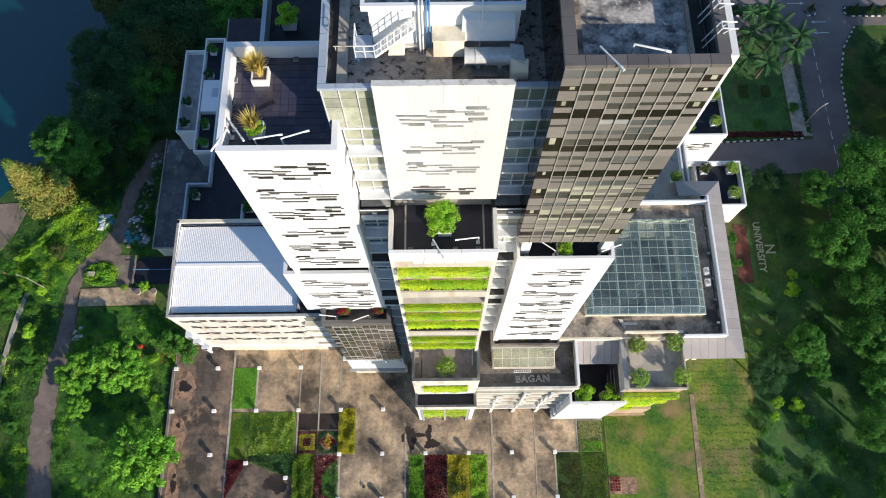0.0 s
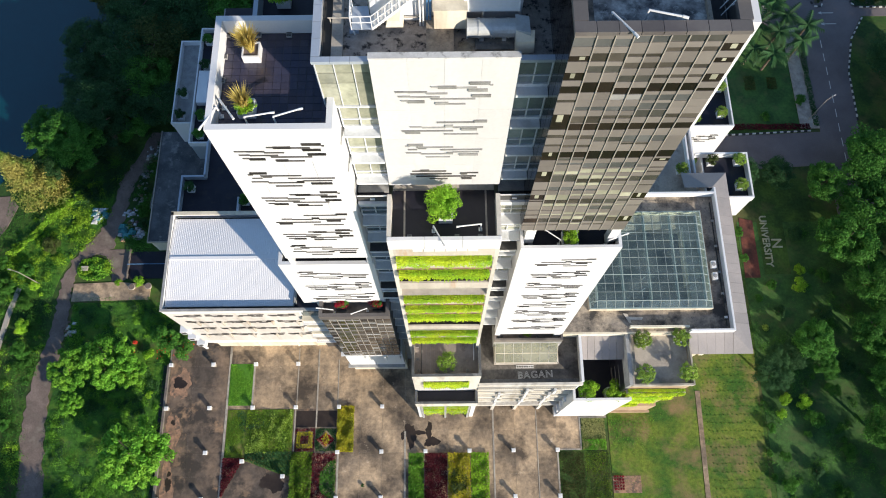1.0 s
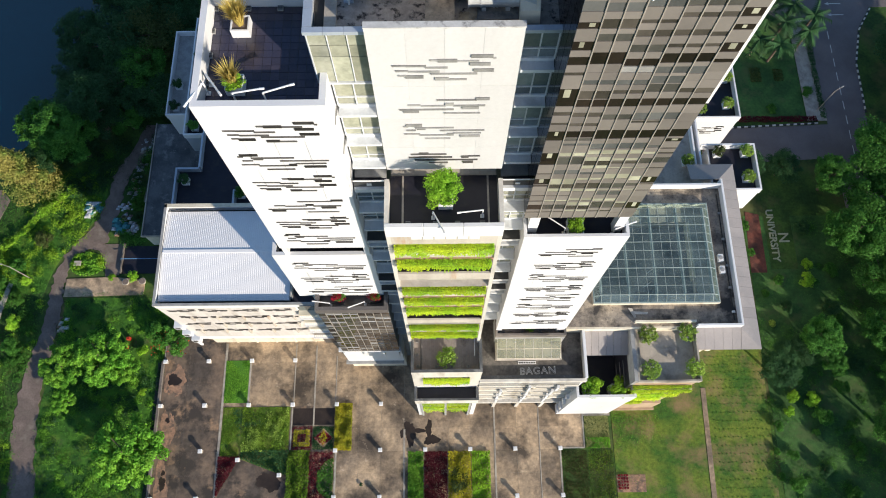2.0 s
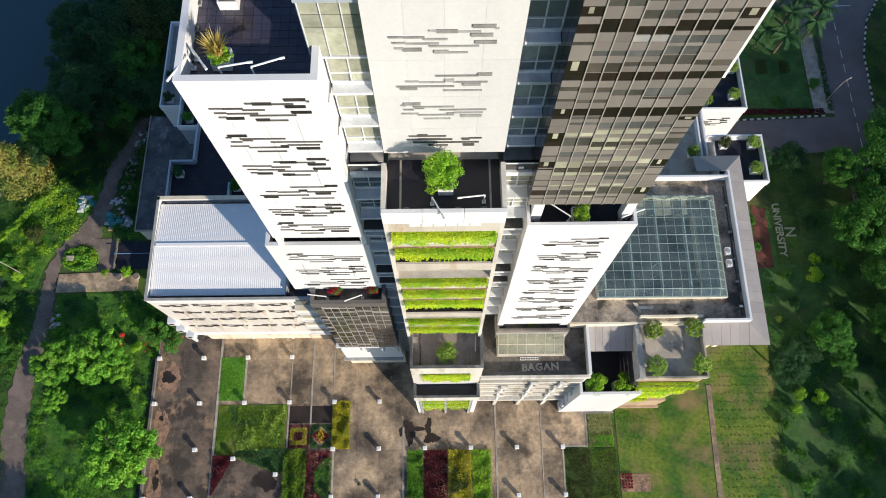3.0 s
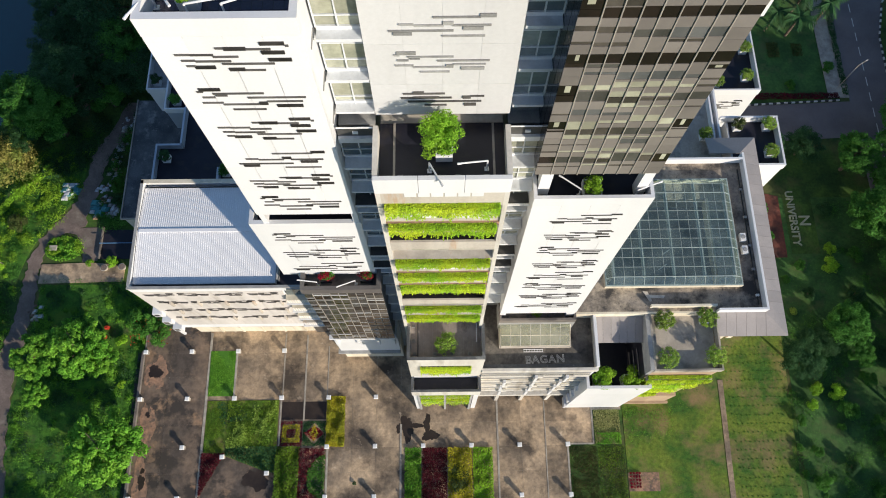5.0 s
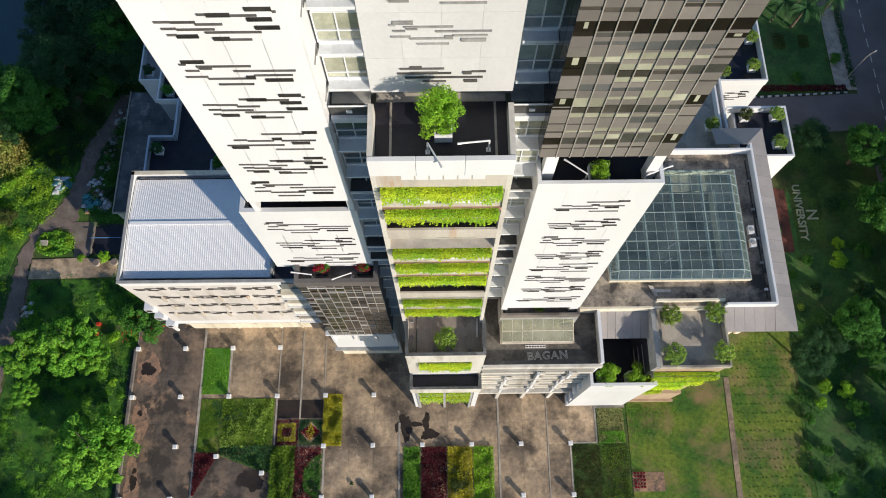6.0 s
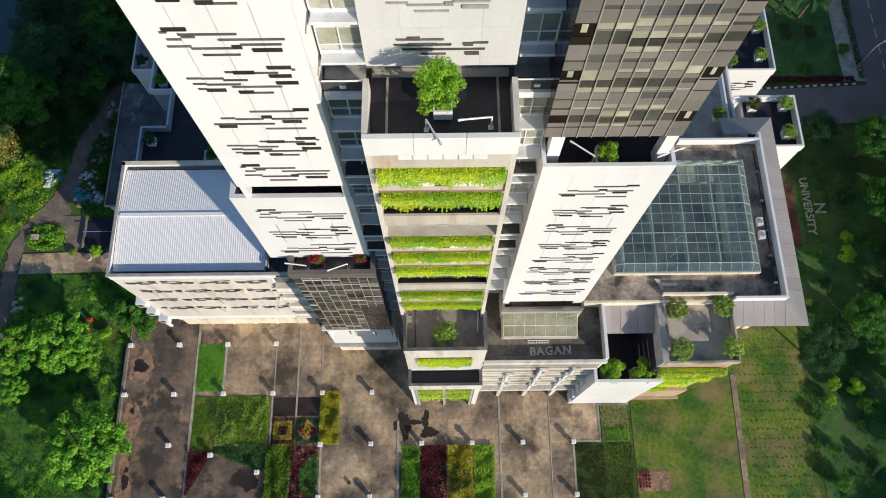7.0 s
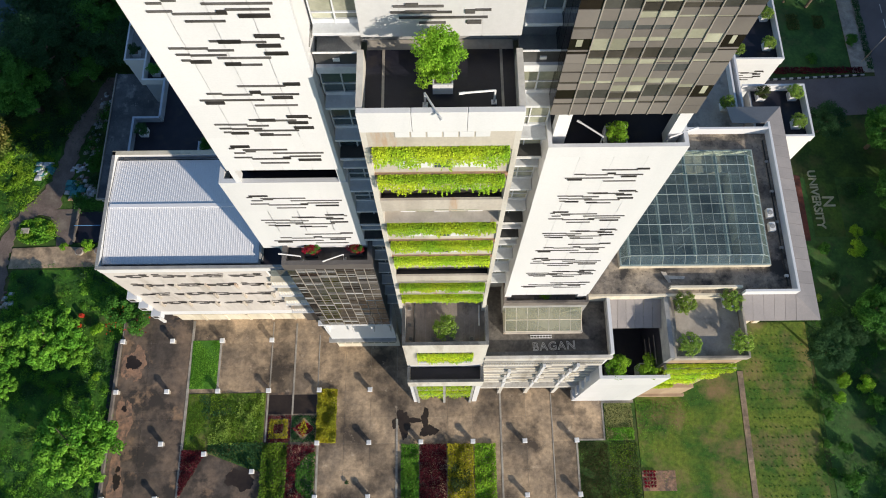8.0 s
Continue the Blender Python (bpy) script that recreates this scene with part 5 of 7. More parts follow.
for k, (z, x) in enumerate(((12.8, -32.4), (9.2, -32.6), (5.6, -32.6))):
    solid("corner_box", x - 0.6, x + 0.5, 20.7, 22.0, z - 1.2, z, white, wing)
    solid("corner_slot", x - 0.5, x + 0.1, 20.68, 20.72, z - 0.9, z - 0.2, slot, wing)
solid("corner_leg", -32.95, -32.65, 20.75, 21.0, 2.2, 4.6, white, wing)
for z in (19.0, 15.7, 12.3, 9.0):
    balcony = solid("louvre_balcony", -16.5, -12.2, 20.5, 21.15, z - 1.1, z, cream if z > 9.5 else beige, wing)
    for k in range(16):
        piece("louvre", -16.4 + k * 0.26, -16.28 + k * 0.26, 20.45, 20.5, z - 1.0, z - 0.1, white, balcony)
    solid("balcony_slab", -16.6, -12.0, 20.3, 21.15, z - 1.3, z - 1.12, white, wing)
    solid("balcony_dark", -16.4, -12.2, 21.1, 21.16, z, z + 1.9, glass_dark, wing)
solid("entrance", -16.3, -14.6, 21.4, 21.62, 0, 4.2, mullion_dark, wing)
solid("low_wall", -16.5, -12, 21.6, 24, 0, 6.2, white, wing)

# ---- front podium with roof lettering (K) ----
podium = thing("podium_block", 10, 15, 0, "low podium with white balcony bands and a dark roof", "building")
# core darkened: shade of the gaps between bands is in its colour
solid("core", 4.0, 15.5, 13.4, 24, 0, 19.5, deck_grey, podium)
solid("roof_slab", 4.0, 15.5, 12.8, 19.2, 19.5, 19.65, roof_dark, podium)
parapet(3.98, 15.7, 12.5, 19.2, 19.4, 20.4, 0.28, offwhite, podium, sides="se")
solid("roof_band", 4.0, 15.4, 12.9, 13.3, 19.65, 19.7, roof_annex, podium)
for z in (17.3, 14.3, 11.1, 7.8):
    band = solid("band", 4.0, 15.3, 12.45, 12.75, z - 0.5, z + 0.35, offwhite, podium)
    solid("slab", 4.0, 15.3, 12.6, 13.4, z - 0.5, z - 0.3, offwhite, podium)
    for k in range(14):
        x = 4.05 + k * 0.8
        piece("panel", x, x + 0.77, 12.56, 12.68, z + 0.42, z + 1.04, cream, band)
    if z > 16:
        for k in range(48):
            x = 4.1 + k * 0.234
            piece("baluster", x, x + 0.07, 12.44, 12.5, z + 0.42, z + 1.1, joint, band)
    solid("top_rail", 4.0, 15.3, 12.5, 12.74, z + 1.1, z + 1.22, offwhite, band)
for z, xs_ in ((16.6, (9.7, 12.9)), (13.8, (6.65, 9.75, 12.6)), (10.4, (6.5, 9.8, 12.5)), (7.2, (6.6, 9.7, 12.5))):
    for x in xs_:
        Geo().box(x - 0.14, x + 0.14, 12.12, 12.45, z - 1.1, z + 1.5).done("bracket", white, podium)
        Geo().box(x + 0.14, x + 0.75, 12.3, 12.45, z + 0.4, z + 1.3).done("bracket_arm", offwhite, podium)
solid("ground_beam", 4.0, 15.3, 12.3, 12.9, 4.1, 4.9, offwhite, podium)
# near-black sheet painted as the shade in the ground-floor openings
solid("ground_recess", 4.0, 15.3, 13.3, 13.42, 0, 4.1, mullion_dark, podium)
for x in (6.66, 9.72, 12.95):
    solid("column", x - 0.2, x + 0.2, 12.3, 12.75, 0, 4.1, offwhite, podium)
# planter balcony and glazed canopy at the foot of the white block
solid("shelf", 5.7, 13.3, 17.0, 19.2, 19.65, 22.2, joint, podium)
solid("shelf_deck", 5.95, 13.05, 17.25, 19.2, 22.2, 22.26, deck_brown, podium)
parapet(5.7, 13.3, 17.0, 19.2, 22.2, 23.2, 0.22, deck_grey, podium, sides="swe")
canopy = thing("glass_canopy", 9.4, 16, 19.65, "sloping amber glazed canopy on the podium roof", "canopy")
for c in range(7):
    a = 5.95 + c * 1.0
    Geo().hexa([(a + 0.03, 15.05, 20.3), (a + 0.97, 15.05, 20.3), (a + 0.97, 16.98, 21.5), (a + 0.03, 16.98, 21.5)], [(a + 0.03, 15.05, 20.34), (a + 0.97, 15.05, 20.34), (a + 0.97, 16.98, 21.54), (a + 0.03, 16.98, 21.54)]).done("pane", amber_glass, canopy)
    Geo().rod((a, 15.05, 20.33), (a, 16.98, 21.53), 0.018, sides=6).done("bar", offwhite, canopy)
Geo().rod((12.95, 15.05, 20.33), (12.95, 16.98, 21.53), 0.035, sides=6).done("bar", cream, canopy)
for y, z in ((15.05, 20.33), (16.0, 20.93)):
    Geo().rod((5.95, y, z), (12.95, y, z), 0.035, sides=6).done("bar", cream, canopy)
solid("kerb", 5.9, 13.0, 14.95, 15.1, 19.65, 20.3, beige, canopy)
solid("kerb", 5.8, 5.95, 14.95, 16.98, 19.65, 20.3, beige, canopy)
solid("kerb", 12.95, 13.1, 14.95, 16.98, 19.65, 20.3, beige, canopy)
solid("floor", 5.95, 12.95, 15.1, 16.98, 19.65, 19.7, cream, canopy)
rail2 = thing("roof_rail", 9.2, 14.6, 19.65, "small white steel ladder rail lying on the roof", "rail")
for y in (14.55, 14.8):
    Geo().rod((8.3, y, 19.75), (10.3, y, 19.75), 0.035, sides=6).done("bar", steel_white, rail2)
for i in range(8):
    Geo().rod((8.35 + i * 0.27, 14.55, 19.75), (8.35 + i * 0.27, 14.8, 19.75), 0.025, sides=6).done("rung", steel_white, rail2)


def letters(text, x, y, z, size, mat, rz, label, name="lettering", depth=0.06, stretch=1.0, outline=0.0):
    cu = bpy.data.curves.new(name, 'FONT')
    cu.body, cu.size, cu.extrude = text, size, depth
    cu.align_x, cu.align_y = 'CENTER', 'CENTER'
    if outline:
        cu.fill_mode, cu.bevel_depth, cu.space_character = 'NONE', outline, 1.12
    else:
        cu.offset = 0.02
    cu.materials.append(mat)
    me_ob = new(name, cu)
    me_ob.matrix_world = pose(x, y, z, 0, 0, rz) @ Matrix.Diagonal((stretch, 1, 1, 1))
    return tagged(me_ob, label, "lettering")


letters("BAGAN", 10.45, 13.75, 19.72, 1.1, offwhite, 2, "letters outlined in pale stones on the dark podium roof", depth=0.0, outline=0.026)

# ---- open box with two trees (X) ----
boxb = thing("court_block", 18.3, 14.5, 0, "white block round a dark sunken court", "building")
solid("front_body", 15.25, 22.1, 11.4, 15.3, 0, 12.0, white, boxb)
panels_south(15.25, 22.1, 11.4, 0.1, 12.0, 3, [3.4, 6.8, 9.9], white, boxb)
parapet(15.25, 22.1, 11.3, 15.3, 12.0, 16.0, 0.3, white, boxb, sides="swe")
# floor colour holds the shade of the sunken court
solid("pit_floor", 15.5, 21.8, 11.6, 18.2, 12.0, 12.1, deck_dark, boxb)
for k in range(4):
    solid("side_step", 14.95, 15.25, 11.2 + 0.25 * k, 12.4, 1.0 + k * 2.9, 2.2 + k * 2.9, white, boxb)
solid("side_wall", 15.45, 15.75, 12.78, 18.4, 12.0, 20.9, white, boxb)
# east wall greyed, near-black below: its shade is painted in
solid("side_wall", 20.75, 21.15, 12.3, 18.8, 0.0, 18.6, deck_dark, boxb)
solid("side_wall", 20.75, 21.15, 12.3, 18.8, 18.6, 21.0, joint, boxb)
solid("back_wall", 15.45, 20.75, 18.2, 18.5, 12.0, 21.0, white, boxb)
for i in range(6):
    a = 15.78 + i * 0.83
    Geo().hexa([(a + 0.01, 15.5, 19.2), (a + 0.81, 15.5, 19.2), (a + 0.81, 18.18, 20.2), (a + 0.01, 18.18, 20.2)], [(a + 0.01, 15.5, 19.26), (a + 0.81, 15.5, 19.26), (a + 0.81, 18.18, 20.26), (a + 0.01, 18.18, 20.26)]).done("roof_sheet", metal_grey, boxb)
    piece("roof_seam", a - 0.02, a + 0.02, 16.82, 16.86, 19.7, 19.78, joint, boxb)
for k in range(3):
    piece("pit_rail", 20.2 + k * 0.18, 20.26 + k * 0.18, 12.5, 15.3, 15.0 + k, 15.1 + k, deck_grey, boxb)

# ---- planted roof terrace over the green wall (T) ----
terr = thing("terrace_block", 24.6, 15.5, 0, "block with planted roof terrace and vine-covered front wall", "building")
solid("core", 21.2, 28.0, 12.4, 18.6, 5.0, 20.0, brick_tan, terr)
solid("lower_core", 22.0, 28.0, 12.0, 18.6, 0, 5.0, brick_tan, terr)
solid("lower_plinth", 22.3, 28.3, 11.7, 12.0, 0, 0.5, brick_tan, terr)
solid("deck", 21.4, 27.8, 12.5, 18.5, 20.0, 20.06, terrace_stone, terr)
parapet(21.16, 28.05, 12.25, 18.8, 20.0, 21.0, 0.18, court_edge, terr)
solid("bench", 21.4, 21.75, 12.5, 18.4, 20.06, 20.5, court_edge, terr)
for k, (z, x1) in enumerate(((17.5, 28.0), (14.5, 27.0), (11.5, 26.0), (8.6, 24.8))):
    solid("vine_ledge", 21.2, x1, 11.9, 12.4, z - 0.3, z, beige, terr)

# ---- big podium with skylight (G) ----
hall = thing("hall_block", 24, 27, 0, "podium with large glazed skylight and metal eaves", "building")
HX0, HX1, HY0, HY1 = 13.4, 32.9, 18.05, 35.6
for x0, x1, y0, y1 in ((HX0, HX1, HY0, 20.9), (HX0, HX1, 32.7, HY1), (HX0, 16.8, 20.9, 32.7), (30.8, HX1, 20.9, 32.7)):
    solid("wall", x0, x1, y0, y1, 0, 21.3, cream, hall)
    solid("roof_slab", x0, min(x1, HX1 - 0.2), max(y0, HY0 + 0.2), min(y1, HY1 - 0.2), 21.3, 21.36, roof_stained, hall)
solid("parapet", 27.9, HX1, HY0, HY0 + 0.22, 21.3, 22.4, white, hall)
solid("parapet", 21.2, 27.9, 18.6, 18.82, 21.0, 22.0, cream, hall)
solid("parapet", HX1 - 0.22, HX1, HY0 + 0.22, HY1, 21.3, 22.4, white, hall)
solid("parapet", 24.5, HX1 - 0.22, HY1 - 0.8, HY1 - 0.58, 21.3, 22.4, white, hall)
solid("atrium_floor", 16.8, 30.8, 20.9, 32.7, 14.0, 14.1, atrium_tile, hall)
solid("atrium_ledge", 16.8, 30.8, 30.9, 32.7, 20.4, 20.7, terrace_stone, hall)
solid("atrium_ledge", 28.9, 30.8, 20.9, 30.9, 20.4, 20.7, terrace_stone, hall)
solid("atrium_lining", 28.75, 28.9, 24.0, 30.9, 19.2, 20.85, cream, hall)
solid("atrium_screen", 22.6, 24.4, 23.0, 23.2, 14.1, 18.6, glass_dark, hall)
for x, y, l, a in ((24.9, 26.0, 1.5, 0.6), (24.2, 24.2, 1.1, 0.6), (21.4, 29.2, 0.9, 0.1)):
    piece("hanging_lamp", x - l / 2, x + l / 2, y - 0.06, y + 0.06, 17.5, 17.6, steel_white, hall, rz=a)
skyl = thing("skylight", 23.8, 26.8, 21.36, "large gridded glass skylight with pale steel bars", "skylight")
SX0, SX1, SY0, SY1, SZ0, SZ1, IN = 16.85, 30.75, 20.85, 32.65, 21.95, 22.5, 0.75
nxs, nys = 12, 10
gx = [SX0 + IN + (SX1 - SX0 - 2 * IN) * i / nxs for i in range(nxs + 1)]
gy = [SY0 + IN + (SY1 - SY0 - 2 * IN) * i / nys for i in range(nys + 1)]


def slope_pt(x, y):
    d = min(x - SX0, SX1 - x, y - SY0, SY1 - y)
    return SZ0 + (SZ1 - SZ0) * max(0, min(1, d / IN))


ax_ = [SX0] + gx + [SX1]
ay_ = [SY0] + gy + [SY1]
for i in range(len(ax_) - 1):
    for j in range(len(ay_) - 1):
        q = [(ax_[i] + 0.03, ay_[j] + 0.03), (ax_[i + 1] - 0.03, ay_[j] + 0.03), (ax_[i + 1] - 0.03, ay_[j + 1] - 0.03), (ax_[i] + 0.03, ay_[j + 1] - 0.03)]
        ob = Geo().hexa([(x, y, slope_pt(x, y)) for x, y in q], [(x, y, slope_pt(x, y) + 0.02) for x, y in q]).done("pane", skylight_glass, skyl)
        ob.visible_shadow = False
for i, x in enumerate(ax_[1:-1]):
    r = 0.032 if i % 3 == 0 else 0.025
    Geo().rod((x, SY0, SZ0), (x, SY0 + IN, SZ1), r, sides=6).done("bar", bar_green, skyl)
    Geo().rod((x, SY0 + IN, SZ1), (x, SY1 - IN, SZ1), r, sides=6).done("bar", bar_green, skyl)
    Geo().rod((x, SY1 - IN, SZ1), (x, SY1, SZ0), r, sides=6).done("bar", bar_green, skyl)
    if i % 3 == 0:
        solid("rafter", x - 0.13, x + 0.13, SY0 + IN, SY1 - IN, SZ1 - 0.4, SZ1 - 0.05, bar_grey, skyl, "grey steel rafter under the glass")
for j, y in enumerate(ay_[1:-1]):
    r = 0.045 if j % 3 == 0 else 0.025
    Geo().rod((SX0, y, SZ0), (SX0 + IN, y, SZ1), r, sides=6).done("bar", bar_green, skyl)
    Geo().rod((SX0 + IN, y, SZ1), (SX1 - IN, y, SZ1), r, sides=6).done("bar", bar_green, skyl)
    Geo().rod((SX1 - IN, y, SZ1), (SX1, y, SZ0), r, sides=6).done("bar", bar_green, skyl)
parapet(SX0 - 0.12, SX1 + 0.12, SY0 - 0.12, SY1 + 0.12, 21.36, 21.9, 0.2, cream, skyl, name="kerb")
parapet(SX0 - 0.08, SX1 + 0.08, SY0 - 0.08, SY1 + 0.08, 21.9, 21.97, 0.14, bar_green, skyl, name="sill")
for y in (24.6, 26.0):
    unit = thing("condenser_unit", 31.6, y, 21.36, "white air-conditioning condenser on the podium roof", "condenser", "roof condensers")
    Geo().box(31.3, 31.85, y - 0.42, y + 0.42, 21.46, 22.0).done("casing", steel_white, unit)
    for dy in (-0.35, 0.35):
        Geo().box(31.32, 31.83, y + dy - 0.05, y + dy + 0.05, 21.36, 21.46).done("foot", joint, unit)
    Geo().rod((31.57, y, 22.0), (31.57, y, 22.05), 0.24, 0.22, 16).done("fan_guard", joint, unit)
sheet = thing("loose_sheet", 21.6, 19.8, 21.36, "torn white roofing sheet lying on the podium roof", "sheet")
Geo().hexa([(21.2, 19.65, 21.38), (22.7, 19.6, 21.38), (22.8, 19.85, 21.38), (21.1, 20.0, 21.38)], [(21.2, 19.65, 21.42), (22.7, 19.6, 21.50), (22.8, 19.85, 21.55), (21.1, 20.0, 21.42)]).done("panel", offwhite, sheet)
Geo().hexa([(20.6, 20.35, 21.38), (21.1, 20.3, 21.38), (21.5, 19.3, 21.38), (21.25, 19.25, 21.38)], [(20.6, 20.35, 21.52), (21.1, 20.3, 21.48), (21.5, 19.3, 21.41), (21.25, 19.25, 21.41)]).done("strip", beige, sheet)
conduit = thing("roof_conduit", 32.2, 26, 21.36, "dark weathered conduit along the podium parapet", "conduit")
Geo().rod((32.3, 18.8, 21.45), (32.3, 34.0, 21.45), 0.07, sides=6).done("pipe", kerb_dark, conduit)
for y in (19.8, 22.6, 25.2, 28.4, 31.6):
    Geo().box(32.15, 32.45, y - 0.12, y + 0.12, 21.36, 21.6).done("junction_box", joint if y > 20 else steel_white, conduit)
# sloping metal eaves
eave = thing("metal_eave", 33, 25, 20, "grey seamed metal eave round the podium", "eave")
for i in range(15):
    a, b = 18.0 + i * 1.2, 18.0 + (i + 1) * 1.2
    Geo().hexa([(HX1, a + 0.01, 21.3), (35.15, a + 0.01, 20.55), (35.15, b - 0.01, 20.55), (HX1, b - 0.01, 21.3)], [(HX1, a + 0.01, 21.42), (35.15, a + 0.01, 20.67), (35.15, b - 0.01, 20.67), (HX1, b - 0.01, 21.42)]).done("eave_sheet", metal_grey, eave)
for i in range(5):
    a, b = 27.9 + i * 1.0, 27.9 + (i + 1) * 1.0
    Geo().hexa([(a + 0.01, 15.75, 20.55), (b - 0.01, 15.75, 20.55), (b - 0.01, HY0, 21.3), (a + 0.01, HY0, 21.3)], [(a + 0.01, 15.75, 20.67), (b - 0.01, 15.75, 20.67), (b - 0.01, HY0, 21.42), (a + 0.01, HY0, 21.42)]).done("eave_sheet", metal_grey, eave)
Geo().hexa([(32.92, 15.75, 20.55), (35.15, 15.75, 20.55), (32.92, 18.0, 21.3)], [(32.92, 15.75, 20.67), (35.15, 15.75, 20.67), (32.92, 18.0, 21.42)]).done("eave_hip", metal_grey, eave)
Geo().hexa([(35.15, 15.75, 20.55), (35.15, 18.0, 20.55), (32.92, 18.0, 21.3)], [(35.15, 15.75, 20.67), (35.15, 18.0, 20.67), (32.92, 18.0, 21.42)]).done("eave_hip", metal_grey, eave)
Geo().hexa([(32.9, 36.0, 21.3), (35.15, 36.0, 20.55), (35.15, 38.3, 20.55)], [(32.9, 36.0, 21.42), (35.15, 36.0, 20.67), (35.15, 38.3, 20.67)]).done("eave_hip", metal_grey, eave)
Geo().hexa([(32.9, 36.0, 21.3), (35.15, 38.3, 20.55), (29.6, 38.3, 20.55), (29.6, 36.0, 21.3)], [(32.9, 36.0, 21.42), (35.15, 38.3, 20.67), (29.6, 38.3, 20.67), (29.6, 36.0, 21.42)]).done("eave_sheet", metal_grey, eave)
for x, y in ((28.4, 16.6), (29.8, 16.4), (31.4, 17.2)):
    solid("eave_bracket", x - 0.25, x + 0.25, y - 0.4, 18.05, 18.6, 20.4, cream, eave)

# ---- terraced boxes on the far side (north-east) ----
ne = thing("terrace_box", 35.5, 38.5, 13, "white box terrace with pale planters", "building", "far terraces")
solid("body", 33.2, 38.7, 35.5, 41.6, 13.5, 18.5, white, ne)
solid("deck", 33.4, 38.5, 35.7, 41.4, 18.5, 18.56, deck_dark, ne)
parapet(32.2, 38.75, 35.4, 41.65, 18.5, 19.6, 0.22, white, ne, sides="nse")
solid("stem", 33.2, 37.6, 36.5, 41.6, 0, 13.5, cream, ne)
slat_group(35.2, 37.4, 35.49, 16.2, 14.8, 1, slot_grey, slot_grey, ne)
ne2 = thing("terrace_box", 37, 51, 6, "white slatted box terrace with shrubs", "building", "far terraces")
solid("body", 30.0, 40.0, 48.3, 58, 5.0, 13.4, white, ne2)
solid("deck", 30.2, 39.8, 48.5, 58, 13.4, 13.46, deck_dark, ne2)
parapet(30.0, 40.05, 48.2, 58, 13.4, 14.5, 0.2, white, ne2, sides="swe")
solid("stem", 30.5, 38.5, 49.5, 58, 0, 5.0, cream, ne2)
slat_group(34.0, 38.8, 48.29, 11.9, 10.0, 0, slot, slot_mid, ne2)
ne3 = thing("roof_terrace", 27, 39, 15, "grey roof terrace with double steel rails", "building")
solid("body", 14, 32.1, 36.0, 50, 0, 18.6, joint, ne3)
solid("deck", 14, 32.1, 36.0, 50, 18.6, 18.66, terrace_stone, ne3)
for x in (31.1, 31.75):
    solid("rail_wall", x, x + 0.2, 38.4, 47, 18.66, 19.6, white, ne3)

# ---- low annexes on the lake side (north-west) ----
nw = thing("annex_block", -33, 40, 0, "low annex with dark paved terraces", "building")
solid("body", -35.0, -20, 33.3, 42.2, 0, 12.2, joint, nw)
solid("deck", -34.8, -20, 33.4, 42.0, 12.2, 12.26, deck_dark, nw)
solid("body", -32.0, -20, 42.2, 70, 0, 12.2, joint, nw)
solid("deck", -31.8, -20, 42.0, 70, 12.2, 12.27, deck_dark, nw)
solid("parapet", -35.05, -34.8, 33.3, 42.25, 12.2, 13.2, coping, nw)
solid("parapet", -34.8, -32.0, 42.0, 42.25, 12.2, 13.2, coping, nw)
solid("parapet", -32.05, -31.8, 42.25, 47.3, 12.2, 13.3, coping, nw)
solid("divider", -27.2, -26.9, 34, 39, 12.2, 13.2, coping, nw)
nwb = thing("terrace_box", -33, 55, 8, "pale box terrace with shrubs in white planters", "building", "lakeside terraces")
solid("body", -34.7, -31.9, 47.3, 66, 8.0, 12.0, coping, nwb)
solid("deck", -34.5, -31.9, 47.5, 66, 12.0, 12.06, deck_dark, nwb)
parapet(-34.75, -31.85, 47.2, 66, 12.0, 13.0, 0.2, white, nwb)
solid("inset", -34.4, -32.0, 53.6, 58.8, 12.06, 12.95, white, nwb)
solid("hatch", -33.0, -32.1, 56.0, 57.4, 12.95, 13.0, coping, nwb)
nwc = thing("terrace_box", -37, 58, 5, "pale box terrace with shrubs in white planters", "building", "lakeside terraces")
solid("body", -38.7, -34.75, 52.1, 66, 4.0, 9.0, white, nwc)
solid("deck", -38.5, -34.8, 52.3, 66, 9.0, 9.06, joint, nwc)
parapet(-38.75, -34.75, 52.0, 66, 9.0, 10.0, 0.2, white, nwc, sides="nsw")
solid("stem", -34.5, -32, 48, 66, 0, 8.0, joint, nwb)
solid("stem", -38, -35, 53, 66, 0, 4.0, joint, nwc)
ann = thing("flat_annex", -39, 45, 0, "single-storey annex with stained flat roof", "building")
solid("body", -42.1, -35.1, 36.2, 53.6, 0, 3.9, cream, ann)
solid("roof", -42.25, -35.05, 36.0, 53.8, 3.9, 4.2, roof_annex, ann)
solid("edge", -42.35, -42.2, 35.9, 53.9, 3.95, 4.35, court_edge, ann)
solid("edge", -42.2, -36.0, 35.9, 36.05, 3.95, 4.35, court_edge, ann)
poolb = thing("dark_court", -43.6, 34, 0, "dark fenced utility court beside the wing", "court")
solid("floor", -46.3, -35.2, 31.8, 36.0, 0, 0.1, deck_dark, poolb)
solid("side", -46.4, -46.25, 31.8, 36.4, 0, 0.5, deck_grey, poolb)
Geo().rod((-46.3, 33.8, 0.9), (-36, 33.8, 0.9), 0.05, sides=6).done("pipe", pipe_blue, poolb)

# ---- roof flood-light arms ----


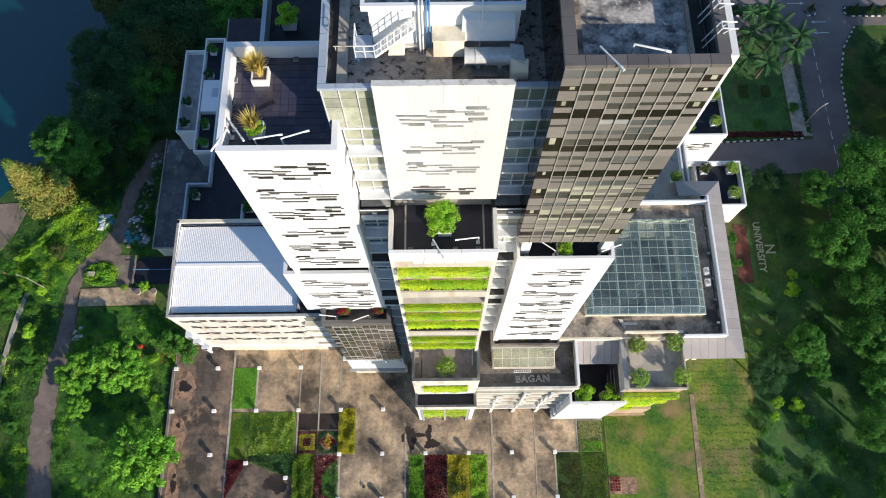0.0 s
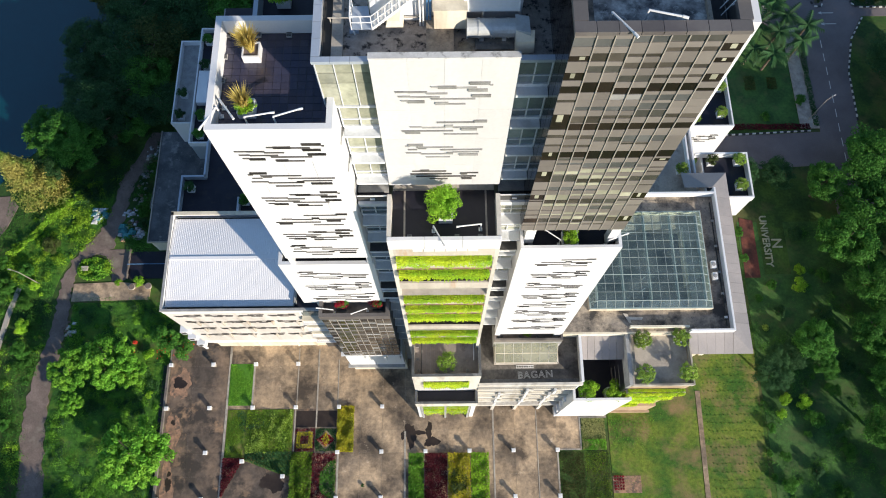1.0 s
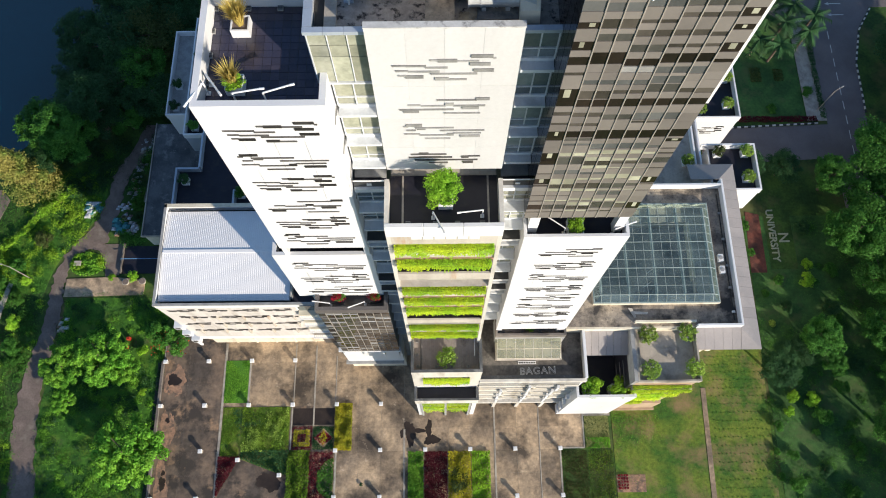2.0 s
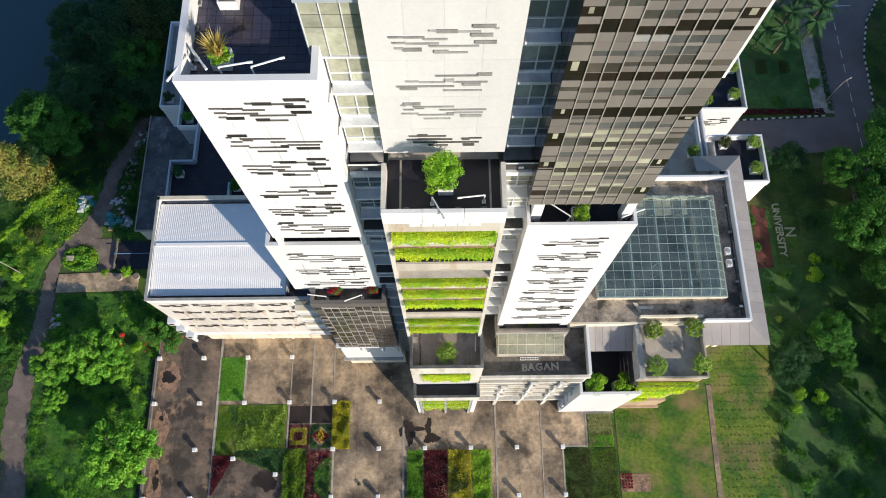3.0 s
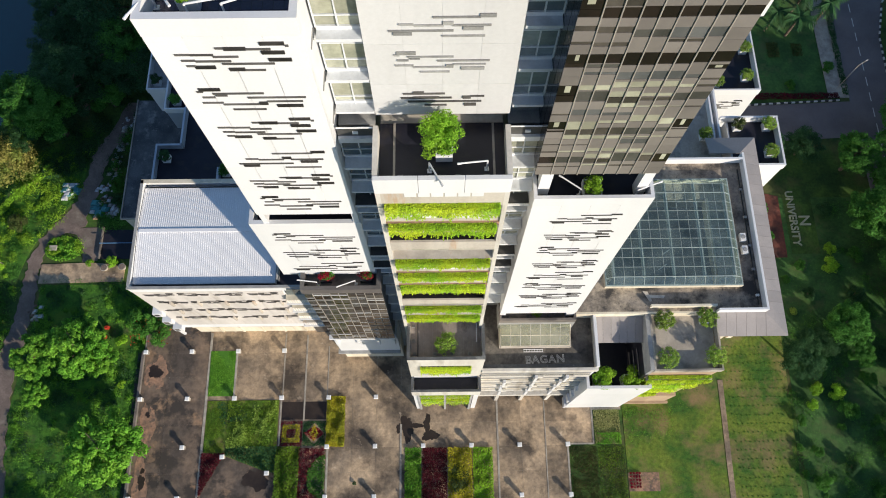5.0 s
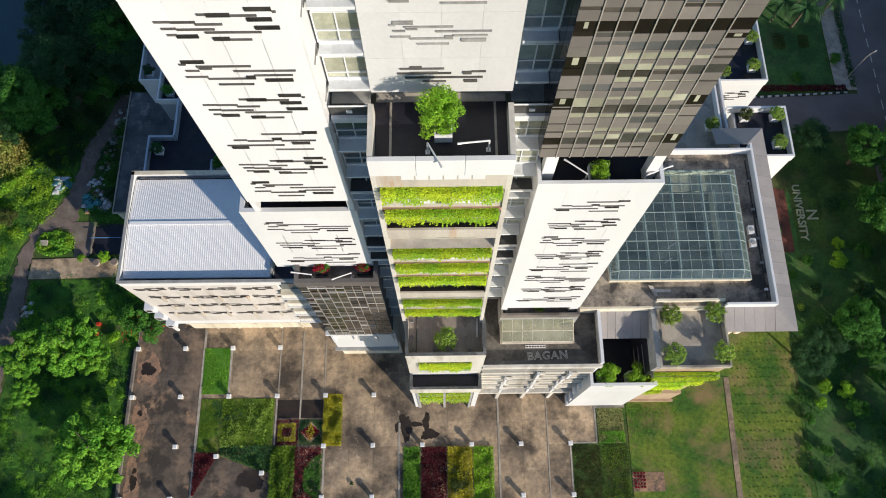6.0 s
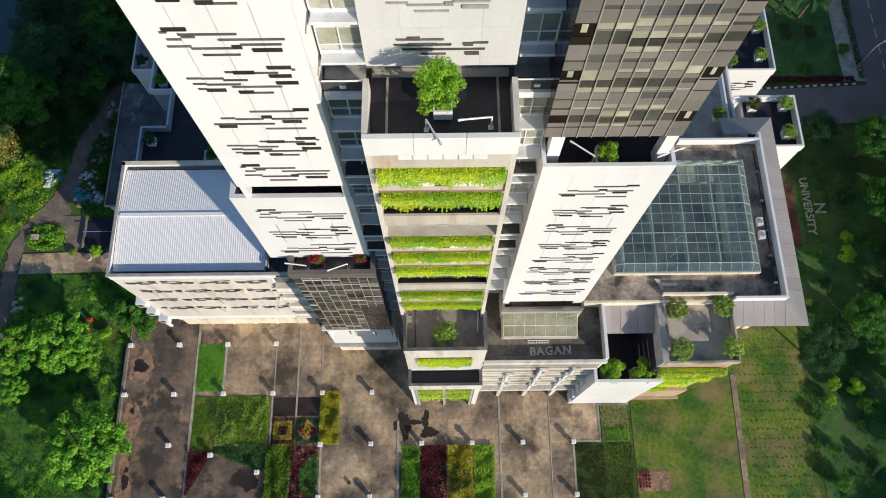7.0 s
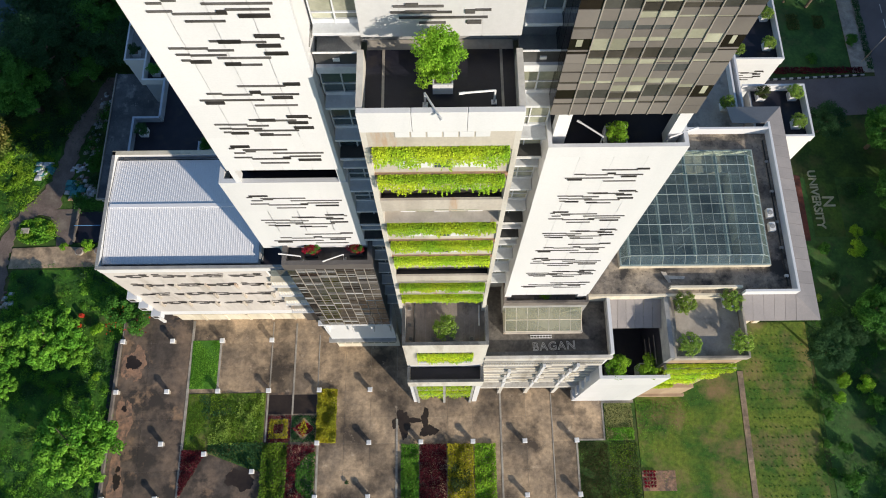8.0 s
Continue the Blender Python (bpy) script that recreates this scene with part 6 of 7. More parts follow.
def light_arm(x, y, z, dx, dy, label="white flood-light arm on the roof edge", rise=1.0, length=1.35):
    e = thing("floodlight_arm", x, y, z, label, "floodlight", "roof floodlights")
    Geo().box(x - 0.12, x + 0.12, y - 0.12, y + 0.12, z, z + 0.05).done("base", steel_white, e)
    Geo().rod((x, y, z + 0.05), (x, y, z + rise), 0.05).done("stem", steel_white, e)
    d = Vector((dx, dy, 0)).normalized()
    tip = Vector((x, y, z + rise)) + d * length + Vector((0, 0, 0.15))
    arm = Geo().rod((x, y, z + rise), tuple(tip), 0.05).done("arm", steel_white, e)
    Geo().rod(tuple(tip), tuple(tip + d * 0.25), 0.065).done("lamp_head", steel_white, arm)


for x, y, z, dx, dy in ((-10.2, 19.0, 67.79, 1, 0.1), (-8.7, 19.0, 67.79, 1, 0.25), (-11.7, 19.6, 67.79, -0.5, -1), (-11.6, 20.1, 67.79, 0.7, -1.0), (-0.55, 16.7, 57.9, 0.5, -1), (2.5, 16.8, 57.9, -1, -0.15),
                        (7.0, 18.75, 76.3, 0.6, -0.9), (8.5, 18.85, 76.3, 1, -0.35), (8.7, 18.2, 51.01, -0.9, 0.6), (12.2, 18.1, 51.01, 0.9, 0.3), (-10.4, 17.5, 34.26, -1, 0.1), (-7.2, 17.6, 34.26, -1, -0.4)):
    light_arm(x, y, z, dx, dy)

# ---- small floor vents on the roofs ----
vent = thing("floor_vent", -11.85, 23.3, 67.79, "small square floor vent on the roof", "vent", "roof vents")
Geo().box(-12.0, -11.7, 23.15, 23.45, 67.79, 67.9).done("rim", joint, vent)
for k in range(3):
    piece("grille_bar", -11.98, -11.72, 23.18 + k * 0.09, 23.23 + k * 0.09, 67.9, 67.92, mullion_dark, vent)
for x, y, z in ((-11.85, 21.8, 67.79), (-11.85, 20.2, 67.79), (-8.4, 24.7, 67.79), (-11.8, 24.7, 67.79), (-10.1, 24.7, 67.79), (-2.1, 16.3, 57.9), (0.97, 16.3, 57.9), (2.5, 16.3, 57.9), (-0.4, 16.3, 57.9), (6.6, 18.1, 51.01),
                (-2.6, 13.35, 25.4), (-0.7, 13.3, 25.4), (0.9, 13.3, 25.4), (2.6, 13.3, 25.4), (-2.7, 14.6, 25.4), (-2.7, 16.0, 25.4), (6.6, 17.6, 22.26), (8.6, 17.6, 22.26), (10.6, 17.6, 22.26), (12.4, 17.6, 22.26)):
    copy_thing(vent, pose(x, y, z))

# ---- planting ----
CROWNS = [crown_mesh(1, 15000, 90, 0.03, leaf_green, clump=(0.09, 0.2)), crown_mesh(2, 15000, 85, 0.04, leaf_tree, flat=0.5, spread=0.74, clump=(0.08, 0.17)), crown_mesh(3, 15000, 75, 0.026, leaf_dark), crown_mesh(4, 14000, 60, 0.028, leaf_olive),
          crown_mesh(5, 15000, 70, 0.026, leaf_dark, flat=0.6), crown_mesh(6, 15000, 65, 0.027, leaf_green, flat=0.6)]
SHRUBS = [crown_mesh(21, 4200, 26, 0.04, leaf_bush, flat=0.8, spread=0.5), crown_mesh(22, 4200, 26, 0.04, leaf_green, flat=0.8, spread=0.5), crown_mesh(23, 4000, 26, 0.038, leaf_olive, flat=0.8, spread=0.5),
          crown_mesh(24, 4600, 28, 0.036, leaf_bush, flat=0.8, spread=0.5), crown_mesh(25, 3000, 20, 0.045, flower_red, flat=0.6, spread=0.5), crown_mesh(26, 4200, 26, 0.04, leaf_dark, flat=0.8, spread=0.5),
          crown_mesh(27, 5200, 110, 0.034, leaf_soft, flat=0.8, spread=0.56, clump=(0.06, 0.15)), crown_mesh(28, 5200, 110, 0.034, leaf_soft, flat=0.8, spread=0.56, clump=(0.06, 0.15))]
CONE = crown_mesh(31, 12000, 110, 0.03, leaf_olive, cone=True)
GOLD = crown_mesh(32, 18000, 150, 0.028, leaf_gold, cone=True)


def crown(parent, me, x, y, z, rx, rz, name="crown", turn=None):
    ob = new(name, me)
    ob.parent = parent
    ob.location = Vector((x, y, z)) - ORG[parent]
    ob.scale = (rx, rx, rz)
    ob.rotation_euler[2] = random.uniform(0, 6.28) if turn is None else turn
    return ob


def tree(x, y, h, r, me, label, group="trees", lean=0.0, z=0.0):
    e = thing("tree", x, y, z, label, "tree", group)
    g = Geo()
    g.rod((x, y, z), (x + lean * 0.5, y, z + h * 0.35), 0.035 * h, 0.024 * h, 8)
    g.rod((x + lean * 0.5, y, z + h * 0.35), (x + lean, y, z + h * 0.75), 0.024 * h, 0.008 * h, 7)
    for k in range(6):
        a = k * 1.05 + x
        g.rod((x + lean * 0.5, y, z + h * (0.33 + 0.05 * k)), (x + lean + 0.5 * r * math.cos(a), y + 0.5 * r * math.sin(a), z + h * (0.5 + 0.04 * k)), 0.014 * h, 0.004 * h, 6)
    g.done("trunk", bark, e)
    crown(e, me, x + lean, y, z + h - r * 0.72, r, r * 0.82)
    if h > 2.3 * r:
        crown(e, me, x + lean, y, z + h - r * 1.7, r * 1.15, r * 0.9)
    return e


def shrub(x, y, z, r, me, label, category="shrub", group="", squash=0.85):
    e = thing("shrub", x, y, z, label, category, group)
    g = Geo()
    for k in range(4):
        g.rod((x, y, z), (x + 0.4 * r * math.cos(k * 1.6), y + 0.4 * r * math.sin(k * 1.6), z + r * 0.8), 0.04 * r + 0.015, 0.01, 5)
    g.done("stem", bark, e)
    crown(e, me, x, y, z + r * 0.7 * squash, r * 1.3, r * 1.3 * squash)
    return e


def planter(x, y, z, w, h, label, group="roof planters", mat=white):
    e = thing("planter", x, y, z, label, "planter", group)
    Geo().box(x - w / 2, x + w / 2, y - w / 2, y - w / 2 + 0.07, z, z + h).done("side", mat, e)
    Geo().box(x - w / 2, x + w / 2, y + w / 2 - 0.07, y + w / 2, z, z + h).done("side", mat, e)
    Geo().box(x - w / 2, x - w / 2 + 0.07, y - w / 2 + 0.07, y + w / 2 - 0.07, z, z + h).done("side", mat, e)
    Geo().box(x + w / 2 - 0.07, x + w / 2, y - w / 2 + 0.07, y + w / 2 - 0.07, z, z + h).done("side", mat, e)
    Geo().box(x - w / 2 + 0.07, x + w / 2 - 0.07, y - w / 2 + 0.07, y + w / 2 - 0.07, z, z + h * 0.85).done("soil", soil, e)
    return e


def tuft(x, y, z, h, n, mat, seed, label):
    """Long arching blades of ornamental grass."""
    rng = random.Random(seed)
    e = thing("grass_tuft", x, y, z, label, "plant", "roof grasses")
    g = Geo()
    for i in range(n):
        a, s = rng.uniform(0, 6.28), rng.uniform(0.15, 0.75)
        hh = h * rng.uniform(0.6, 1.0)
        b = Vector((x + 0.18 * math.cos(a) * rng.random(), y + 0.18 * math.sin(a) * rng.random(), z))
        m1 = b + Vector((s * 0.35 * math.cos(a), s * 0.35 * math.sin(a), hh * 0.65))
        t1 = b + Vector((s * math.cos(a), s * math.sin(a), hh))
        w_ = Vector((-math.sin(a), math.cos(a), 0)) * 0.022
        g.quad(tuple(b - w_), tuple(b + w_), tuple(m1 + w_), tuple(m1 - w_))
        g.quad(tuple(m1 - w_), tuple(m1 + w_), tuple(t1))
    g.done("blade", mat, e)
    return e


# hanging hedges of the middle block


def hedge(x0, x1, y, z, hang, mat, seed, label, drop_y=0.2, depth=0.3, leaf=0.05, count=9000):
    rng = np.random.default_rng(seed)
    k = count
    u = rng.uniform(0, 1, k)
    x = rng.uniform(x0, x1, k)
    strand = rng.uniform(0, 1, 400)[np.floor((x - x0) / 0.07).astype(int) % 400]
    edge = hang * (0.6 + 0.14 * np.sin(x * 3.1 + seed) + 0.42 * strand ** 1.6)
    top_ = u < 0.42
    yy = np.where(top_, y + rng.uniform(-0.1, depth, k), y - drop_y * rng.uniform(0.2, 1.0, k))
    zz = np.where(top_, z + rng.uniform(0.0, 0.16, k), z + 0.15 - edge * rng.uniform(0, 1, k))
    nn = np.where(top_[:, None], np.array([[0, -0.35, 1.0]]), np.array([[0, -1.0, 0.35]]))
    v, f = leaf_cloud(np.stack([x, yy, zz], 1), nn, leaf, rng, flop=0.45)
    return tagged(new("hanging_hedge", mesh_from("hanging_hedge", v, f, mat)), label, "hedge", "balcony hedges")


for i, z in enumerate(HEDGE_Z):
    hedge(-3.1, 3.35, 15.5, z - 0.05, 1.75 if z > 50 else 1.45, leaf_vine, 50 + i, "bright yellow-green hanging hedge along a balcony trough")
hedge(-2.15, 2.82, 12.42, 22.75, 3.6, leaf_vine, 60, "bright green hanging hedge in a white window recess", depth=0.15, count=8500)
for a, b in ((-2.4, 0.0), (0.5, 2.95)):
    hedge(a - 0.1, b + 0.1, 11.3, 13.2, 4.6, leaf_vine, 61 + int(b), "bright green hanging hedge between white columns", depth=0.1, count=3000)
    hedge(a - 0.1, b + 0.1, 11.3, 8.4, 4.2, leaf_vine, 64 + int(b), "bright green hanging hedge between white columns", depth=0.1, count=2400)
for k, (z, x1) in enumerate(((18.6, 27.9), (15.6, 27.4), (12.6, 26.2), (9.6, 24.6))):
    hedge(21.3, x1, 12.1, z - 0.9, 2.3, leaf_vine, 70 + k, "yellow-green creeper over the wall ledges", depth=0.2, drop_y=0.5, count=6000, leaf=0.07)

# roof planters with plants
planter(-10.3, 23.4, 67.79, 0.95, 0.6, "white square roof planter")
tuft(-10.3, 23.4, 68.25, 1.9, 430, leaf_straw, 1, "tall dry straw-yellow grass in a planter")
planter(-10.3, 19.9, 67.79, 0.9, 0.6, "white square roof planter")
tuft(-10.35, 19.9, 68.25, 1.6, 170, leaf_straw, 2, "straw-yellow grass with green base in a planter")
shrub(-10.3, 19.85, 68.2, 0.58, SHRUBS[3], "bright green low shrub in a planter")
planter(0.24, 17.7, 57.9, 0.9, 0.75, "white square roof planter")
shrub(0.15, 17.85, 58.6, 1.3, SHRUBS[3], "round bright green bush in a roof planter", squash=1.0)
crown(bpy.data.objects["shrub.001"] if "shrub.001" in bpy.data.objects else bpy.data.objects["shrub"], SHRUBS[3], 0.05, 17.8, 60.6, 1.5, 1.5)
planter(9.5, 18.5, 51.01, 1.15, 0.6, "small dark roof planter", mat=ledge)
shrub(9.5, 18.5, 51.55, 0.72, SHRUBS[0], "small clipped green bush in a planter")
for x, r in ((-9.7, 0.8), (-6.3, 0.75)):
    planter(x, 18.2, 34.26, 1.0, 0.5, "low planter on the office terrace", mat=coping_brown)
    e = shrub(x, 18.2, 34.7, r, SHRUBS[4], "red-leaved bushy plant with green tips on the terrace")
    crown(e, SHRUBS[1], x + 0.15, 18.3, 35.2, r * 1.1, r * 0.9, name="green_crown")
shrub(0.35, 14.2, 25.4, 1.15, SHRUBS[6], "soft green bush on the lower terrace")
shrub(9.5, 18.0, 22.26, 0.6, SHRUBS[0], "small green bush on a balcony")
for x in (17.2, 20.3):
    shrub(x, 12.55, 14.7, 1.35, SHRUBS[0], "dense round green tree in the sunken court", "tree", "court trees", squash=1.0)
    planter(x, 12.5, 12.1, 1.2, 2.2, "tall white planter in the court", mat=ledge)
for x, y, k in ((22.6, 17.3, 6), (26.9, 17.6, 6), (22.6, 13.5, 7), (27.3, 13.6, 6)):
    planter(x, y, 20.06, 0.9, 0.6, "pale planter on the terrace", mat=ledge)
    shrub(x, y, 20.6, 1.15, SHRUBS[k], "feathery green shrub in a terrace planter", squash=0.9)
for x, y, z, k in ((34.2, 40.6, 18.56, 2), (37.6, 40.6, 18.56, 7), (37.4, 37.2, 18.56, 7), (38.9, 54.5, 13.46, 7), (34.8, 49.6, 13.46, 7), (38.6, 50.4, 13.46, 7), (30.2, 39.4, 18.66, 6), (-33.6, 64.0, 12.06, 1), (-33.6, 59.8, 12.06, 5), (-37.5, 57.0, 9.06, 5), (-37.6, 53.4, 9.06, 5), (-33.5, 51.5, 12.06, 1), (-33.4, 48.6, 12.06, 1), (-33.7, 40.5, 12.26, 5), (-34.0, 35.0, 12.26, 5), (-26.2, 38.5, 12.27, 1)):
    planter(x, y, z, 0.9, 0.7, "white square terrace planter")
    shrub(x, y, z + 0.6, 0.9, SHRUBS[k], "leafy green shrub in a terrace planter", squash=0.9)
for x, y, z in ((-10.3, 31.5, 61.95), (-9.9, 28.0, 61.95), (-11.4, 26.5, 61.95)):
    planter(x, y, z, 0.9, 0.7, "white square terrace planter")
    shrub(x, y, z + 0.6, 0.95, SHRUBS[1 if y < 30 else 0], "leafy green shrub in a terrace planter", squash=0.9)

# ---- garden beds ----


def bed(name, x0, x1, y0, y1, h, leaf, count, mat, seed, label, category="flower bed", mask=None, z=0.08):
    ob = bed_mesh(name, x0, x1, y0, y1, z, h, leaf, count, mat, seed, mask=mask)
    return tagged(ob, label, category, kind="stuff")


flat("lawn", [(-29.85, 13.2), (-26.65, 13.2), (-26.7, 19.0), (-29.95, 19.0)], 0.12, lawn_bright, "small bright green lawn between kerbs", "lawn")
bed("lawn_grass", -29.85, -26.7, 13.25, 18.95, 0.15, 0.06, 5000, leaf_bright, 1, "short bright green grass", "grass")
flat("bed_soil", [(-29.8, 6.3), (-27.2, 5.9), (-21.6, 3.9), (-20.7, 3.9), (-20.7, 12.65), (-29.8, 12.65)], 0.10, lawn_mat, "planted garden ground", "bed")
bed("lawn_grass", -29.7, -27.35, 6.3, 12.6, 0.16, 0.05, 5200, leaf_lawn, 28, "plain green grass strip of the garden bed", "grass")
bed("garden_bed", -27.1, -20.8, 6.9, 12.6, 0.35, 0.08, 4300, leaf_lawn, 2, "green and yellow-green ground cover bed", mask=lambda x, y: y > 6.2 + (x + 29.7) * 0.09)
bed("garden_bed", -27.0, -20.9, 6.8, 12.5, 0.9, 0.09, 7000, leaf_soft, 3, "taller yellow-green weeds across the bed", mask=lambda x, y: np.abs((y - 7.4) - (x + 26) * 0.75) + 0.9 * np.sin(x * 1.9 + y) + np.random.default_rng(3).normal(0, 0.45, len(x)) < 1.2)
bed("garden_bed", -28.5, -23.8, 8.8, 12.5, 0.3, 0.08, 2600, leaf_dark, 27, "dark olive patch of the ground cover bed", mask=lambda x, y: np.sin(x * 1.1) + np.cos(y * 1.5 + x * 0.4) + np.random.default_rng(9).normal(0, 0.3, len(x)) > 0.2)
bed("garden_bed", -29.9, -26.9, 0.9, 6.2, 0.5, 0.09, 4200, leaf_red, 4, "dark red triangular flower bed", mask=lambda x, y: (x + 29.9) < (y - 0.9) * 0.55)
bed("garden_bed", -27.0, -20.6, 3.8, 7.0, 0.45, 0.09, 3500, leaf_dark, 5, "dark green low bed", mask=lambda x, y: y > 5.9 - (x + 27) * 0.36)
bed("garden_bed", -20.7, -17.8, -3, 6.9, 0.8, 0.10, 6500, leaf_lawn, 6, "green hedge bed", "hedge")
bed("garden_bed", -17.9, -14.7, -3, 6.7, 0.5, 0.09, 5000, leaf_red, 7, "dark red curved flower bed", mask=lambda x, y: np.hypot(x + 14.0, y - 3.2) > 2.7)
bed("garden_bed", -17.2, -14.6, -3, 6.7, 0.6, 0.09, 5000, leaf_green, 8, "dark green rounded bed", mask=lambda x, y: np.hypot(x + 14.0, y - 3.2) < 2.8)
bed("garden_bed", -14.6, -12.3, 6.85, 13.0, 0.9, 0.09, 6500, leaf_yellow, 9, "clipped yellow-green hedge bed", "hedge")
bed("garden_bed", -20.3, -17.65, 7.0, 10.0, 0.35, 0.08, 1600, leaf_red, 10, "square bed with dark red border", mask=lambda x, y: np.maximum(abs(x + 19.0), abs(y - 8.5)) > 1.15)
bed("garden_bed", -20.3, -17.65, 7.0, 10.0, 0.5, 0.08, 1900, leaf_yellow, 11, "ring of yellow flowers", mask=lambda x, y: (np.maximum(abs(x + 19.0), abs(y - 8.5)) < 1.1) & (np.maximum(abs(x + 19.0), abs(y - 8.5)) > 0.55))
bed("garden_bed", -20.3, -17.65, 7.0, 10.0, 0.5, 0.08, 1600, leaf_red, 12, "dark red centre of the square bed", mask=lambda x, y: np.maximum(abs(x + 19.0), abs(y - 8.5)) < 0.5)
bed("garden_bed", -17.5, -14.7, 7.0, 10.0, 0.3, 0.08, 2600, leaf_dark, 13, "dark green square bed", mask=lambda x, y: abs(x + 16.1) + abs(y - 8.5) > 1.3)
bed("garden_bed", -17.5, -14.7, 7.0, 10.0, 0.55, 0.08, 1900, flower_red, 14, "red flowers in a diamond", mask=lambda x, y: abs(x + 16.1) / 1.3 + abs(y - 8.5) / 0.9 < 1.0)
bed("garden_bed", -17.5, -14.7, 7.0, 10.0, 0.65, 0.08, 900, leaf_yellow, 15, "yellow flowers in a diamond", mask=lambda x, y: abs(x + 16.1) / 0.7 + abs(y - 8.5) / 1.4 < 0.8)
flat("bed_soil", [(-20.3, 10.2), (-14.7, 10.2), (-14.7, 12.4), (-20.3, 12.4)], 0.10, damp, "dark wet soil bed", "bed")
for x0, x1, mat_, lab, s, h in ((-4.75, -2.75, leaf_bright, "bright green hedge bed", 16, 0.7), (-2.6, 0.4, leaf_red, "dark red leaved bed", 17, 0.6), (0.55, 3.5, leaf_yellow, "yellow-green flowering bed", 18, 0.8), (3.65, 6.05, leaf_bush, "bright green leafy bed", 19, 0.7)):
    bed("garden_bed", x0, x1, -6, 6.6, h, 0.10, 7500, mat_, s, lab)
bed("garden_bed", 0.8, 3.2, 1.0, 4.6, 1.1, 0.10, 1800, leaf_olive, 20, "olive centre of the flowering bed", mask=lambda x, y: np.hypot(x - 2.0, (y - 2.9) * 0.6) < 1.1)
bed("garden_bed", 15.7, 19.0, -8, 6.6, 0.25, 0.08, 7500, leaf_scrub, 21, "dark olive-brown rough bed")
bed("garden_bed", 19.1, 22.4, -8, 6.6, 0.3, 0.08, 2600, leaf_scrub, 29, "brownish thin patches of the rough bed")
bed("garden_bed", 19.1, 22.4, -8, 6.6, 0.35, 0.08, 4200, leaf_lawn, 22, "olive green rough bed")
bed("garden_bed", 18.9, 22.1, 6.8, 11.0, 0.3, 0.08, 4200, leaf_pale, 23, "pale grassy bed")
bed("garden_bed", 18.9, 22.1, 6.8, 8.2, 0.4, 0.09, 1400, leaf_bright, 24, "bright grass edge")
bed("lawn_grass", 22.6, 43.2, -10, 18.5, 0.12, 0.045, 11000, leaf_lawn, 25, "short rough lawn grass", "grass", mask=lambda x, y: (y < 11.4 + np.clip((x - 28) * 3, 0, 7)) & ((x < 34.5) | (x > 35.9)))
rows_plants = Geo()
for i in range(13):
    for j in range(24):
        x, y = 36.4 + i * 0.58 + random.uniform(-0.08, 0.08), -6 + j * 1.08 + random.uniform(-0.1, 0.1)
        rows_plants.hexa([(x - 0.08, y - 0.06, 0.05), (x + 0.08, y - 0.06, 0.05), (x + 0.08, y + 0.06, 0.05), (x - 0.08, y + 0.06, 0.05)], [(x - 0.05, y - 0.04, 0.12), (x + 0.05, y - 0.04, 0.13), (x + 0.05, y + 0.04, 0.11), (x - 0.05, y + 0.04, 0.12)])
tagged(rows_plants.done("seedling", leaf_green), "rows of small green seedlings in the lawn", "seedlings", kind="stuff")
flat("bed_ground", [(15.6, -12), (22.5, -12), (22.5, 11.0), (18.8, 11.0), (18.8, 6.8), (15.6, 6.8)], 0.10, grass, "rough dark green planted ground", "bed")
flat("paving_patch", [(22.6, 1.2), (26.4, 1.2), (26.4, 3.4), (22.6, 3.4)], 0.07, rust_soil, "small pinkish concrete patch in the lawn", "pavement")
bed("flower_letters", 22.8, 24.2, 1.6, 3.6, 0.3, 0.09, 900, flower_red, 26, "red flowers planted on the lawn", "flowers", mask=lambda x, y: (np.mod(x - 22.8, 0.36) < 0.22) & (np.mod(y - 1.6, 0.4) < 0.24))
flat("red_bed", [(44.6, 31.0), (46.9, 31.0), (47.0, 40), (45.0, 40.5)], 0.06, red_soil, "bare red soil bed", "bed")
flat("soil_bed", [(47.6, 31.5), (51.5, 31.5), (51.5, 41.5), (47.6, 41.5)], 0.05, grass, "dark red planted lettering bed", "bed")
letters("UNIVERSITY", 48.5, 36.7, 0.1, 1.45, stone_pale, -90, "pale hedge letters spelling a word in the garden", depth=0.12, stretch=1.05)
letters("N", 50.0, 36.3, 0.1, 2.1, stone_pale, -90, "large pale hedge letter in the garden", depth=0.15)

# rough grass outside the courtyard


def off_track(x, y, side=1.7):
    mid = np.interp(y, [p[1] for p in track_l], [(a[0] + b[0]) / 2 for a, b in zip(track_l, track_r)])
    return np.abs(x - mid) > side


bed("rough_grass", -54.5, -38.8, -10, 29, 0.3, 0.07, 26000, leaf_green, 31, "rough bright green grass", "grass", mask=off_track, z=0.0)
bed("rough_grass", -66, -47, 29, 52, 0.35, 0.08, 16000, leaf_green, 32, "rough grass beside the track", "grass", mask=lambda x, y: off_track(x, y) & (x < np.interp(y, [p[1] for p in track_l], [p[0] for p in track_l])), z=0.0)
bed("rough_grass", -76, -57, -10, 40, 0.5, 0.09, 24000, leaf_green, 33, "rough green grass", "grass", mask=off_track, z=0.0)
bed("rough_grass", 43.4, 70, -10, 30, 0.18, 0.06, 14000, leaf_green, 34, "rough grass in the shrub garden", "grass", z=0.0)
clumps("meadow_tufts", -54.5, -39, -8, 28, 330, 0.8, 0.25, 0.075, leaf_bright, 38, "bright green tufts in the meadow", mask=off_track)
clumps("meadow_tufts", -54.5, -39, -8, 28, 150, 0.9, 0.35, 0.08, leaf_dark, 39, "dark green weeds in the meadow", mask=off_track)
